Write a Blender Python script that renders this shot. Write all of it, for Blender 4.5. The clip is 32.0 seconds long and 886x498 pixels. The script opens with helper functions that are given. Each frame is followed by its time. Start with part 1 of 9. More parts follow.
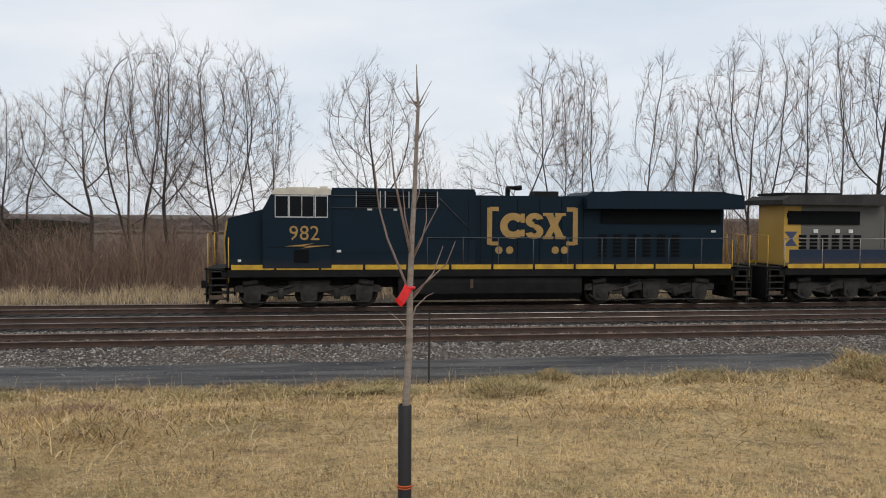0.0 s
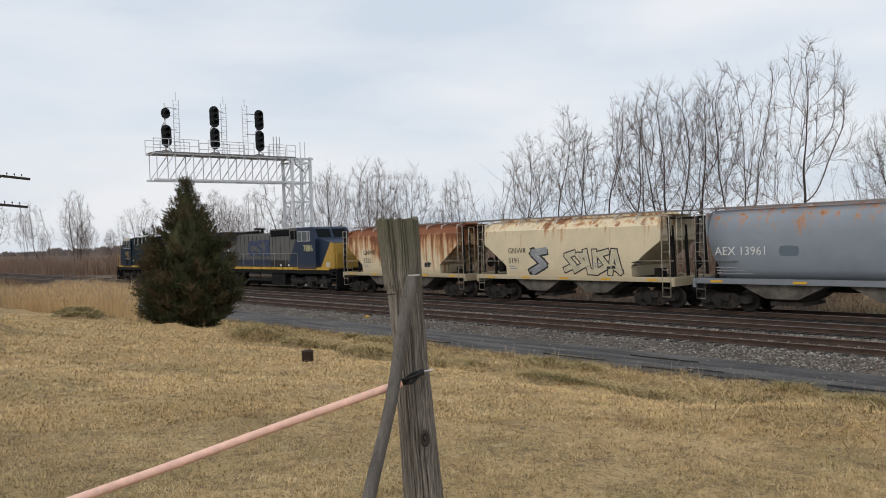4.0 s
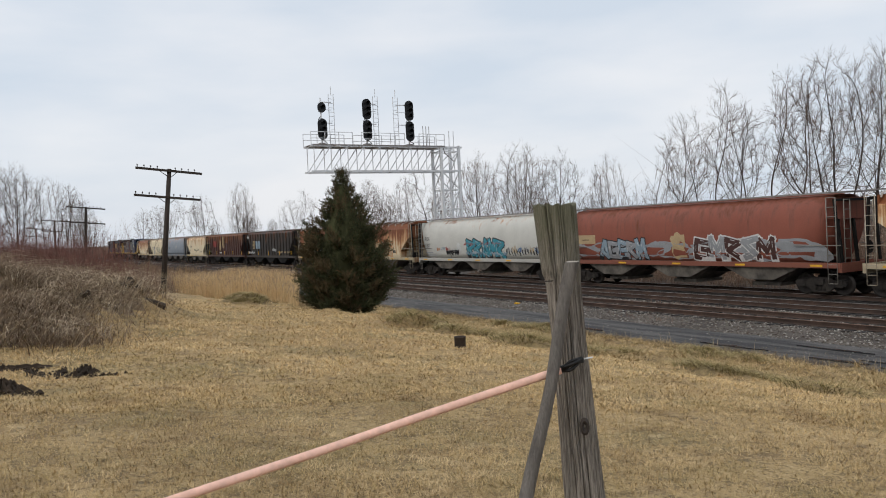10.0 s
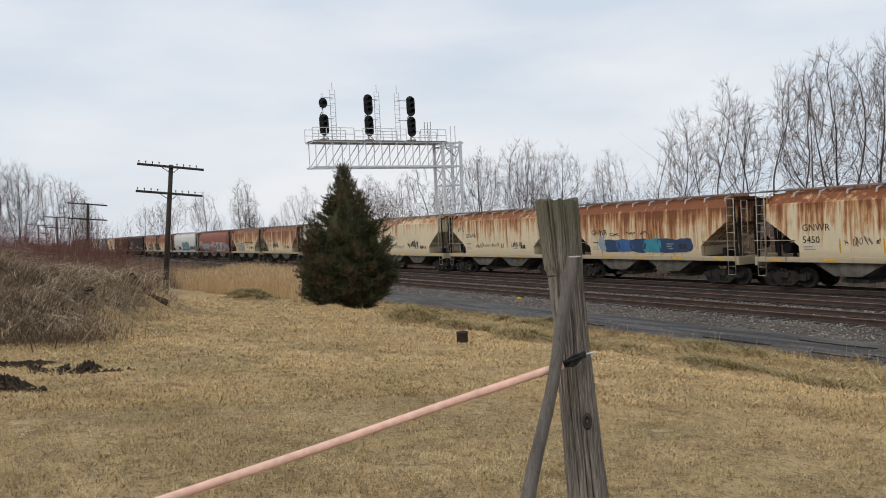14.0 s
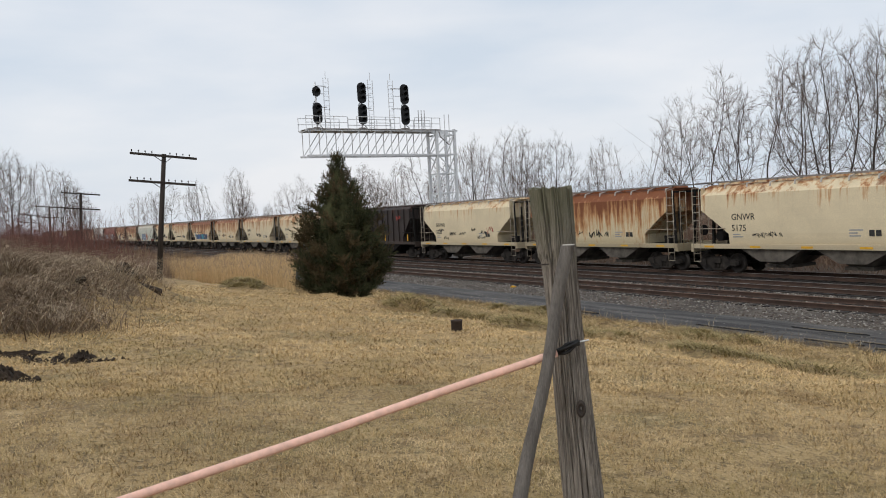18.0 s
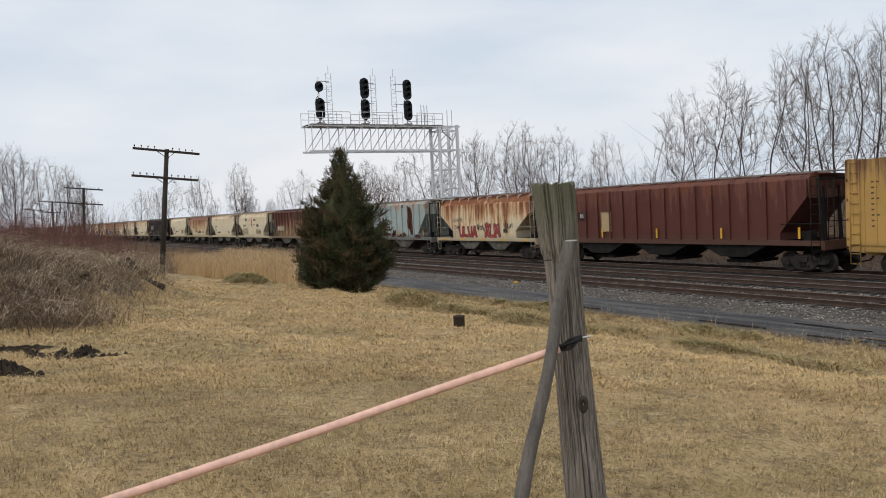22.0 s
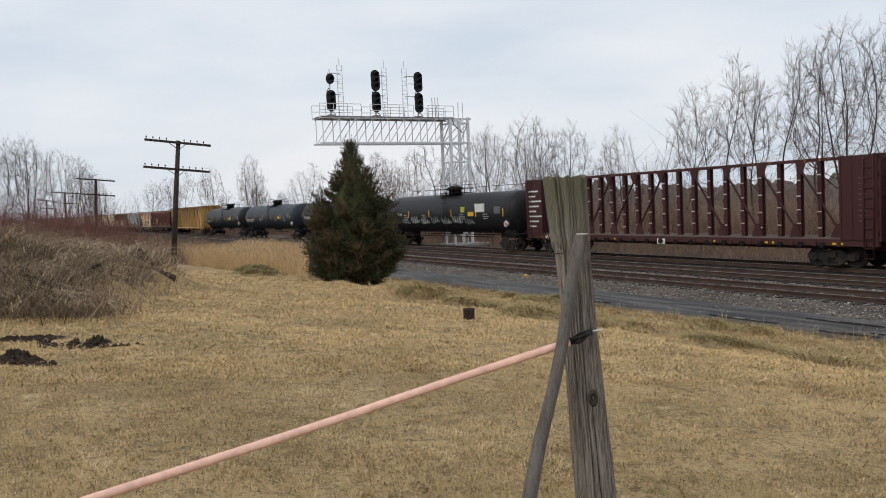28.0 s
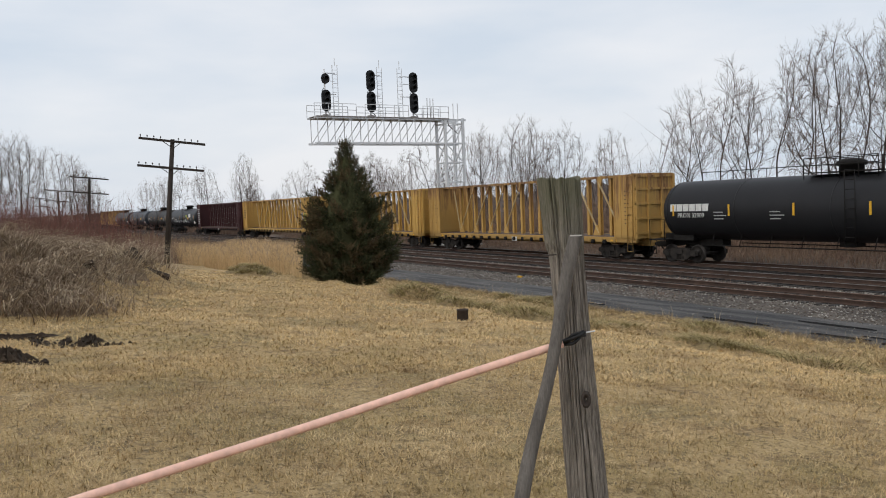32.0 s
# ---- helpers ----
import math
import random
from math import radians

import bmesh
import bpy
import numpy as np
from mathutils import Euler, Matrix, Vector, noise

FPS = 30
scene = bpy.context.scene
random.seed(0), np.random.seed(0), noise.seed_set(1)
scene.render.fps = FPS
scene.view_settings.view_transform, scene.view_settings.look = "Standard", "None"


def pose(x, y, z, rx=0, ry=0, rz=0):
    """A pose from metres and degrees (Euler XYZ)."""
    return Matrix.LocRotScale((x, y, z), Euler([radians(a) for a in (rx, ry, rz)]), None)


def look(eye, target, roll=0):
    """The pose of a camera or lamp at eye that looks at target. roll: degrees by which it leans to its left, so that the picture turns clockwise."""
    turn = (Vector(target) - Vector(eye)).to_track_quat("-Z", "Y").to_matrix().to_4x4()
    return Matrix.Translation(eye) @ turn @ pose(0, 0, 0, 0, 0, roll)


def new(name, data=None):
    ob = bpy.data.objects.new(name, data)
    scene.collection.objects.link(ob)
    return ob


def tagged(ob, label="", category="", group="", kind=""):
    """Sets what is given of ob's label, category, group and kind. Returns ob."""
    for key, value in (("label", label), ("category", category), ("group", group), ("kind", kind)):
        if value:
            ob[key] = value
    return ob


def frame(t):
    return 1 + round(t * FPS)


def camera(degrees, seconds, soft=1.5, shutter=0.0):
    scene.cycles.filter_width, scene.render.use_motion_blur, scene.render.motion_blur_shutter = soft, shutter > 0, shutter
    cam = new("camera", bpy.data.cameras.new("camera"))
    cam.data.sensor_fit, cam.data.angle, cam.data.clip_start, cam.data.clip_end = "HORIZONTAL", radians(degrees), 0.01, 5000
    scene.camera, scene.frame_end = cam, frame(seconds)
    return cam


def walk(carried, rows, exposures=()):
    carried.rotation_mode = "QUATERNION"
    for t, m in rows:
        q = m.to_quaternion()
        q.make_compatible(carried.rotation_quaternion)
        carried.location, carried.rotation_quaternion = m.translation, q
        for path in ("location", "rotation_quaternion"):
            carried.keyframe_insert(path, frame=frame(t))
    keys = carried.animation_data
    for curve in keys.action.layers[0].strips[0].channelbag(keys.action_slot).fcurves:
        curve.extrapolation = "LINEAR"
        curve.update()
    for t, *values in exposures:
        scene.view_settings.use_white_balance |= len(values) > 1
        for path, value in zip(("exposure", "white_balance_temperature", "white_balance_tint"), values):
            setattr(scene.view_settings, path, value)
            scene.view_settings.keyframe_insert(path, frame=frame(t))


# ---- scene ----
EYE = 3.55
# seconds, x, y, yaw, pitch, roll
PATH = [
    (0.0, 0.065, 0.445, -8.28, -2.32, -0.37),
    (0.5, -0.030, 0.449, 3.77, -2.44, 0.59),
    (1.0, -0.123, 0.433, 15.88, -2.26, 1.05),
    (1.5, -0.207, 0.399, 27.44, -2.25, 0.99),
    (2.0, -0.242, 0.380, 36.32, -2.33, 1.81),
    (2.1, -0.247, 0.376, 37.66, -2.25, 1.92),
    (2.5, -0.262, 0.366, 41.77, -1.62, 1.86),
    (3.0, -0.273, 0.357, 44.95, -1.01, 1.59),
    (3.5, -0.281, 0.351, 47.22, -0.87, 1.74),
    (4.0, -0.288, 0.346, 49.21, -0.84, 1.95),
    (4.5, -0.298, 0.337, 52.06, -0.84, 2.03),
    (6.5, -0.319, 0.317, 58.53, -1.16, 2.15),
    (7.0, -0.320, 0.317, 58.78, -1.05, 2.28),
    (7.5, -0.320, 0.316, 58.96, -1.11, 2.46),
    (8.0, -0.321, 0.315, 59.14, -1.22, 2.53),
    (8.5, -0.322, 0.315, 59.33, -1.27, 2.46),
    (9.0, -0.322, 0.314, 59.45, -1.26, 2.50),
    (9.5, -0.322, 0.314, 59.53, -1.33, 2.56),
    (10.0, -0.322, 0.314, 59.64, -1.35, 2.63),
    (10.5, -0.323, 0.313, 59.75, -1.32, 2.64),
    (11.0, -0.323, 0.314, 59.71, -1.37, 2.82),
    (11.5, -0.323, 0.314, 59.66, -1.48, 2.85),
    (12.0, -0.323, 0.314, 59.69, -1.66, 2.85),
    (12.5, -0.323, 0.314, 59.67, -1.76, 2.72),
    (13.0, -0.323, 0.314, 59.69, -1.79, 2.74),
    (13.5, -0.323, 0.314, 59.73, -1.74, 2.84),
    (14.0, -0.323, 0.313, 59.77, -1.67, 2.78),
    (14.5, -0.323, 0.313, 59.80, -1.67, 2.88),
    (16.5, -0.323, 0.313, 59.83, -1.92, 3.03),
    (17.0, -0.323, 0.314, 59.68, -2.07, 2.97),
    (17.5, -0.322, 0.314, 59.56, -2.27, 2.98),
    (18.0, -0.322, 0.315, 59.36, -2.50, 2.95),
    (18.5, -0.321, 0.315, 59.26, -2.63, 2.82),
    (19.0, -0.321, 0.315, 59.29, -2.63, 2.86),
    (19.5, -0.321, 0.315, 59.26, -2.72, 2.78),
    (20.0, -0.321, 0.315, 59.27, -2.80, 2.81),
    (20.5, -0.322, 0.315, 59.35, -2.77, 2.84),
    (21.0, -0.322, 0.315, 59.41, -2.76, 2.84),
    (21.5, -0.322, 0.314, 59.47, -2.81, 2.79),
    (22.0, -0.322, 0.314, 59.54, -2.80, 2.86),
    (22.5, -0.323, 0.314, 59.69, -2.75, 2.84),
    (23.0, -0.323, 0.313, 59.77, -2.69, 2.80),
    (23.5, -0.323, 0.314, 59.74, -2.68, 2.69),
    (24.0, -0.323, 0.313, 59.78, -2.68, 2.68),
    (24.5, -0.323, 0.313, 59.79, -2.76, 2.55),
    (25.0, -0.323, 0.313, 59.93, -2.90, 2.64),
    (25.5, -0.324, 0.313, 60.01, -2.93, 2.55),
    (27.5, -0.324, 0.312, 60.14, -3.28, 2.53),
    (28.0, -0.324, 0.312, 60.27, -3.28, 2.58),
    (28.5, -0.325, 0.312, 60.34, -3.21, 2.56),
    (29.0, -0.325, 0.311, 60.38, -3.15, 2.57),
    (29.5, -0.325, 0.312, 60.34, -3.09, 2.61),
    (30.0, -0.324, 0.312, 60.16, -3.05, 2.61),
    (30.5, -0.324, 0.313, 60.00, -3.05, 2.55),
    (31.0, -0.323, 0.313, 59.92, -3.07, 2.36),
    (31.5, -0.323, 0.313, 59.92, -3.15, 2.27),
    (32.0, -0.323, 0.313, 59.88, -3.25, 2.19),
]
cam = camera(57.24, 32.0, soft=1.0, shutter=0.0)
walk(cam, [(t, pose(x, y, EYE, 90 + p, r, w)) for t, x, y, w, p, r in PATH])

# overcast winter sky
world = bpy.data.worlds.new("overcast_sky")
scene.world = world
world.use_nodes = True
wn, wl = world.node_tree.nodes, world.node_tree.links
wn.clear()
w_out = wn.new("ShaderNodeOutputWorld")
w_bg = wn.new("ShaderNodeBackground")
w_sky = wn.new("ShaderNodeTexSky")
w_sky.sky_type, w_sky.sun_disc = "NISHITA", False
w_sky.sun_elevation, w_sky.sun_rotation = radians(32), radians(200)
w_sky.dust_density = 3.0
w_scale = wn.new("ShaderNodeMix")
w_scale.data_type, w_scale.blend_type = "RGBA", "MULTIPLY"
w_scale.inputs[0].default_value = 1.0
w_scale.inputs[7].default_value = (0.10, 0.10, 0.10, 1)
w_geo = wn.new("ShaderNodeTexCoord")
w_map = wn.new("ShaderNodeMapping")
w_map.inputs[3].default_value = (1.6, 1.6, 6.0)
w_map.inputs[2].default_value = (0.06, 0.0, 0.4)
w_noise = wn.new("ShaderNodeTexNoise")
w_noise.inputs["Scale"].default_value = 1.7
w_noise.inputs["Detail"].default_value = 6
w_noise.inputs["Roughness"].default_value = 0.48
w_ramp = wn.new("ShaderNodeValToRGB")
w_ramp.color_ramp.elements[0].position, w_ramp.color_ramp.elements[0].color = 0.33, (0.66, 0.735, 0.83, 1)
w_ramp.color_ramp.elements[1].position, w_ramp.color_ramp.elements[1].color = 0.66, (0.87, 0.885, 0.92, 1)
w_mix = wn.new("ShaderNodeMix")
w_mix.data_type = "RGBA"
w_mix.inputs[0].default_value = 0.88
wl.new(w_sky.outputs[0], w_scale.inputs[6])
wl.new(w_geo.outputs["Generated"], w_map.inputs[0])
wl.new(w_map.outputs[0], w_noise.inputs["Vector"])
wl.new(w_noise.outputs["Fac"], w_ramp.inputs[0])
wl.new(w_scale.outputs[2], w_mix.inputs[6])
wl.new(w_ramp.outputs[0], w_mix.inputs[7])
wl.new(w_mix.outputs[2], w_bg.inputs[0])
wl.new(w_bg.outputs[0], w_out.inputs[0])
w_bg.inputs[1].default_value = 1.05

sun = new("sun", bpy.data.lights.new("sun", "SUN"))
sun.data.energy, sun.data.angle, sun.data.color = 0.9, radians(25), (1.0, 0.95, 0.88)
sun.matrix_world = look((0, 0, 50), (-18, 50, 0))


# ---- materials ----
def node(nt, kind, **props):
    n = nt.nodes.new(kind)
    for k, v in props.items():
        n.inputs[k].default_value = v
    return n


def mat(name, col, col2=None, scale=3.0, rough=0.7, metal=0.0, bump=0.15, fine=40.0, stretch=(1, 1, 1), detail=6.0,
        lo=0.35, hi=0.68, jitter=0.0, spec=0.4):
    """Two tones mixed by noise at one scale, value grain at a finer one, bump from both."""
    m = bpy.data.materials.new(name)
    m.use_nodes = True
    nt = m.node_tree
    L = nt.links
    bs = nt.nodes["Principled BSDF"]
    bs.inputs["Roughness"].default_value, bs.inputs["Metallic"].default_value = rough, metal
    bs.inputs["Specular IOR Level"].default_value = spec
    if col2 is None:
        col2 = tuple(c * 0.72 for c in col)
    tc = nt.nodes.new("ShaderNodeTexCoord")
    mp = node(nt, "ShaderNodeMapping", Scale=stretch)
    L.new(tc.outputs["Object"], mp.inputs[0])
    n1 = node(nt, "ShaderNodeTexNoise", Scale=scale, Detail=detail, Roughness=0.6)
    n2 = node(nt, "ShaderNodeTexNoise", Scale=fine, Detail=4.0, Roughness=0.65)
    L.new(mp.outputs[0], n1.inputs["Vector"])
    L.new(mp.outputs[0], n2.inputs["Vector"])
    rp = nt.nodes.new("ShaderNodeMapRange")
    rp.inputs[1].default_value, rp.inputs[2].default_value = lo, hi
    L.new(n1.outputs["Fac"], rp.inputs[0])
    mx = nt.nodes.new("ShaderNodeMix")
    mx.data_type = "RGBA"
    mx.inputs[6].default_value, mx.inputs[7].default_value = (*col2, 1), (*col, 1)
    L.new(rp.outputs[0], mx.inputs[0])
    hs = nt.nodes.new("ShaderNodeHueSaturation")
    vr = nt.nodes.new("ShaderNodeMapRange")
    vr.inputs[1].default_value, vr.inputs[2].default_value = 0.25, 0.75
    vr.inputs[3].default_value, vr.inputs[4].default_value = 0.78, 1.2
    L.new(n2.outputs["Fac"], vr.inputs[0])
    last = vr.outputs[0]
    if jitter:
        oi = nt.nodes.new("ShaderNodeObjectInfo")
        jr = nt.nodes.new("ShaderNodeMapRange")
        jr.inputs[3].default_value, jr.inputs[4].default_value = 1 - jitter, 1 + jitter
        L.new(oi.outputs["Random"], jr.inputs[0])
        ml = nt.nodes.new("ShaderNodeMath")
        ml.operation = "MULTIPLY"
        L.new(last, ml.inputs[0])
        L.new(jr.outputs[0], ml.inputs[1])
        last = ml.outputs[0]
    L.new(last, hs.inputs["Value"])
    L.new(mx.outputs[2], hs.inputs["Color"])
    L.new(hs.outputs[0], bs.inputs["Base Color"])
    if bump:
        bp = node(nt, "ShaderNodeBump", Strength=bump, Distance=0.03)
        ad = nt.nodes.new("ShaderNodeMath")
        ad.operation = "ADD"
        L.new(n1.outputs["Fac"], ad.inputs[0])
        L.new(n2.outputs["Fac"], ad.inputs[1])
        L.new(ad.outputs[0], bp.inputs["Height"])
        L.new(bp.outputs[0], bs.inputs["Normal"])
    return m


def car_paint(name, col, rust=0.4, rust_col=(0.16, 0.045, 0.018), light_rust=(0.46, 0.19, 0.05), dirt=0.35, rough=0.62, seed=0.0, roof=0.6, zr=(1.3, 4.3), spec=0.3, roof_line=None):
    """Old freight-car paint: rust runs down from the roof edge, blisters and road dirt along the sill."""
    m = bpy.data.materials.new(name)
    m.use_nodes = True
    nt = m.node_tree
    L = nt.links
    bs = nt.nodes["Principled BSDF"]
    bs.inputs["Roughness"].default_value = rough
    bs.inputs["Specular IOR Level"].default_value = spec
    tc = nt.nodes.new("ShaderNodeTexCoord")
    mp = node(nt, "ShaderNodeMapping", Location=(seed * 7.3, seed * 3.1, seed))
    L.new(tc.outputs["Object"], mp.inputs[0])
    sep = nt.nodes.new("ShaderNodeSeparateXYZ")
    L.new(tc.outputs["Object"], sep.inputs[0])

    def nz(scale, detail, sx=(1, 1, 1), rough_=0.6):
        mm = node(nt, "ShaderNodeMapping", Scale=sx)
        L.new(mp.outputs[0], mm.inputs[0])
        n = node(nt, "ShaderNodeTexNoise", Scale=scale, Detail=detail, Roughness=rough_)
        L.new(mm.outputs[0], n.inputs["Vector"])
        return n.outputs["Fac"]

    def rng(x, a, b, c=0.0, d=1.0):
        r = nt.nodes.new("ShaderNodeMapRange")
        for i, v in enumerate((a, b, c, d)):
            r.inputs[i + 1].default_value = v
        L.new(x, r.inputs[0])
        return r.outputs[0]

    def mth(op, a, b):
        k = nt.nodes.new("ShaderNodeMath")
        k.operation = op
        k.use_clamp = False
        for i, v in enumerate((a, b)):
            if isinstance(v, (int, float)):
                k.inputs[i].default_value = v
            else:
                L.new(v, k.inputs[i])
        return k.outputs[0]

    def mix(fac, a, b):
        k = nt.nodes.new("ShaderNodeMix")
        k.data_type = "RGBA"
        L.new(fac, k.inputs[0])
        for i, v in ((6, a), (7, b)):
            if isinstance(v, tuple):
                k.inputs[i].default_value = (*v, 1)
            else:
                L.new(v, k.inputs[i])
        return k.outputs[2]

    streak = nz(3.4, 6, (1, 1, 0.07), 0.68)
    fine_streak = nz(9.0, 4, (1, 1, 0.05))
    blot = nz(0.75, 6)
    grain = nz(30, 3)
    h = rng(sep.outputs[2], zr[0], zr[1])
    # runs: strong at the top, fading by about half way, with uneven ends
    runs = mth("ADD", mth("MULTIPLY", streak, 1.0), mth("MULTIPLY", fine_streak, 0.35))
    reach = mth("ADD", mth("MULTIPLY", h, 0.42), mth("MULTIPLY", blot, 0.40))
    amt = mth("ADD", mth("ADD", runs, reach), rust * 0.46 - 1.36)
    f_light = rng(amt, 0.02, 0.15)
    f_dark = rng(amt, 0.13, 0.27)
    base = mix(rng(blot, 0.3, 0.7), tuple(c * 0.84 for c in col), col)
    c1 = mix(mth("MULTIPLY", f_light, 0.8), base, light_rust)
    c2 = mix(mth("MULTIPLY", f_dark, 0.9), c1, rust_col)
    top = rng(mth("ADD", rng(sep.outputs[2], zr[1] - 0.28, zr[1] + 0.12), mth("MULTIPLY", streak, 0.5)), 0.95 - 0.3 * roof, 1.35)
    c3 = mix(mth("MULTIPLY", top, roof), c2, rust_col)
    if roof_line:
        # the sloped roof sheet rusts in patches above its seam
        lift = rng(mth("ADD", sep.outputs[2], mth("MULTIPLY", streak, 0.16)), roof_line + 0.06, roof_line + 0.12)
        wide = nz(0.5, 5, (1, 0.4, 0.4))
        got = rng(mth("ADD", wide, mth("MULTIPLY", streak, 0.35)), 0.96 - 0.5 * roof, 1.04 - 0.5 * roof)
        c3 = mix(mth("MULTIPLY", mth("MULTIPLY", lift, got), 0.85), c3, tuple(0.85 * a + 0.15 * b for a, b in zip(rust_col, light_rust)))
    low = rng(mth("ADD", rng(sep.outputs[2], zr[0] + 0.55, zr[0]), mth("MULTIPLY", blot, 0.7)), 0.55, 1.5)
    c4 = mix(mth("MULTIPLY", low, dirt), c3, (0.09, 0.06, 0.04))
    hs = nt.nodes.new("ShaderNodeHueSaturation")
    L.new(rng(grain, 0.25, 0.75, 0.85, 1.12), hs.inputs["Value"])
    L.new(c4, hs.inputs["Color"])
    L.new(hs.outputs[0], bs.inputs["Base Color"])
    bp = node(nt, "ShaderNodeBump", Strength=0.25, Distance=0.02)
    L.new(mth("ADD", mth("MULTIPLY", blot, 1.2), mth("MULTIPLY", f_dark, 0.3)), bp.inputs["Height"])
    L.new(bp.outputs[0], bs.inputs["Normal"])
    return m


def blades(name, cols, rough=0.9, patches=(), yard=False):
    """Each blade its own tone, picked from a ramp by island."""
    m = bpy.data.materials.new(name)
    m.use_nodes = True
    nt = m.node_tree
    bs = nt.nodes["Principled BSDF"]
    bs.inputs["Roughness"].default_value = rough
    bs.inputs["Specular IOR Level"].default_value = 0.15
    g = nt.nodes.new("ShaderNodeNewGeometry")
    r = nt.nodes.new("ShaderNodeValToRGB")
    r.color_ramp.interpolation = "LINEAR"
    e = r.color_ramp.elements
    for i, c in enumerate(cols):
        f = i / (len(cols) - 1)
        el = e[0] if i == 0 else e[len(e) - 1] if i == len(cols) - 1 else e.new(f)
        el.position, el.color = f, (*c, 1)
    nt.links.new(g.outputs["Random Per Island"], r.inputs[0])
    src = r.outputs[0]
    tc = nt.nodes.new("ShaderNodeTexCoord")
    if yard:
        src = near_lawn_tone(nt, src, tc, (0.205, 0.152, 0.068))
    for scale, col, a, b, amt in patches:
        n = node(nt, "ShaderNodeTexNoise", Scale=scale, Detail=6.0, Roughness=0.65)
        mp = node(nt, "ShaderNodeMapping", Location=(scale * 31, 7, 3))
        nt.links.new(tc.outputs["Object"], mp.inputs[0])
        nt.links.new(mp.outputs[0], n.inputs["Vector"])
        mr = nt.nodes.new("ShaderNodeMapRange")
        mr.inputs[1].default_value, mr.inputs[2].default_value, mr.inputs[4].default_value = a, b, amt
        nt.links.new(n.outputs["Fac"], mr.inputs[0])
        k = nt.nodes.new("ShaderNodeMix")
        k.data_type = "RGBA"
        nt.links.new(mr.outputs[0], k.inputs[0])
        nt.links.new(src, k.inputs[6])
        k.inputs[7].default_value = (*col, 1)
        src = k.outputs[2]
    nt.links.new(src, bs.inputs["Base Color"])
    return m


M = {}
M["steel_dark"] = mat("grimy_dark_steel", (0.024, 0.022, 0.02), (0.011, 0.010, 0.0095), 2.0, 0.75, spec=0.15)
M["truck"] = mat("dusty_truck_steel", (0.05, 0.043, 0.037), (0.02, 0.018, 0.017), 2.5, 0.8, spec=0.15)
M["wheel"] = mat("wheel_steel", (0.045, 0.038, 0.033), (0.022, 0.019, 0.017), 4.0, 0.65, 0.3)
M["rail"] = mat("rail_head_steel", (0.32, 0.30, 0.28), (0.2, 0.17, 0.15), 2.0, 0.32, 0.8, 0.05)
M["rail_rust"] = mat("rusty_rail_web", (0.085, 0.05, 0.036), (0.045, 0.029, 0.022), 2.0, 0.85)
M["rail_rust_head"] = mat("little_used_rail_head", (0.24, 0.15, 0.11), (0.15, 0.09, 0.06), 2.0, 0.5, 0.3, 0.05)
M["tie"] = mat("creosoted_sleeper_timber", (0.042, 0.036, 0.032), (0.02, 0.017, 0.015), 3.0, 0.9, 0, 0.4, 30, (1, 1, 6), jitter=0.2)
M["galv"] = mat("galvanised_steel", (0.78, 0.79, 0.80), (0.66, 0.67, 0.68), 4.0, 0.55, 0.0, 0.05)
M["signal_black"] = mat("signal_black_paint", (0.012, 0.012, 0.013), (0.006, 0.006, 0.007), 4.0, 0.55)
M["yellow"] = mat("reflector_yellow", (0.75, 0.43, 0.03), (0.6, 0.32, 0.02), 6.0, 0.5, 0, 0.02)
M["white"] = mat("stencil_white", (0.75, 0.75, 0.72), (0.6, 0.6, 0.57), 8.0, 0.6, 0, 0.02)
M["black"] = mat("stencil_black", (0.02, 0.02, 0.02), (0.035, 0.033, 0.03), 8.0, 0.6, 0, 0.02)
M["pole"] = mat("creosoted_pole_wood", (0.055, 0.042, 0.034), (0.03, 0.024, 0.02), 3.0, 0.9, 0, 0.4, 30, (3, 3, 0.3))
M["bark"] = mat("grey_brown_bark", (0.066, 0.051, 0.042), (0.034, 0.026, 0.022), 4.0, 0.9, 0, 0.4, 25, (2, 2, 0.5), jitter=0.25)
M["twig"] = mat("bare_twigs", (0.16, 0.112, 0.087), (0.088, 0.061, 0.048), 1.0, 0.9, 0, 0, jitter=0.25)
M["needles"] = blades("cedar_foliage", [(0.066, 0.074, 0.033), (0.032, 0.041, 0.020), (0.086, 0.088, 0.040), (0.045, 0.050, 0.025), (0.100, 0.088, 0.045)])
M["needles_tip"] = blades("cedar_bronzed_tips", [(0.105, 0.078, 0.040), (0.066, 0.060, 0.030), (0.130, 0.090, 0.048), (0.084, 0.062, 0.033)])
M["post"] = mat("weathered_grey_post_wood", (0.38, 0.335, 0.285), (0.115, 0.098, 0.082), 8.0, 0.9, 0, 0.6, 26, (18, 18, 0.6), 7, 0.36, 0.64)
M["stick"] = mat("grey_leaning_pole_wood", (0.185, 0.168, 0.15), (0.105, 0.094, 0.084), 5.0, 0.85, 0, 0.5, 40, (4, 4, 0.5))
M["pipe"] = mat("faded_pink_pipe", (0.86, 0.54, 0.43), (0.81, 0.49, 0.385), 3.0, 0.5, 0, 0.02, 14)
M["strap"] = mat("black_rubber_tie", (0.015, 0.014, 0.014), None, 6.0, 0.6)
M["sapling"] = mat("sapling_bark", (0.30, 0.255, 0.22), (0.19, 0.155, 0.13), 12.0, 0.8, 0, 0.2, 80, (1, 1, 3))
M["sapling_twig"] = mat("sapling_twig_bark", (0.27, 0.205, 0.175), (0.18, 0.125, 0.105), 12.0, 0.7)
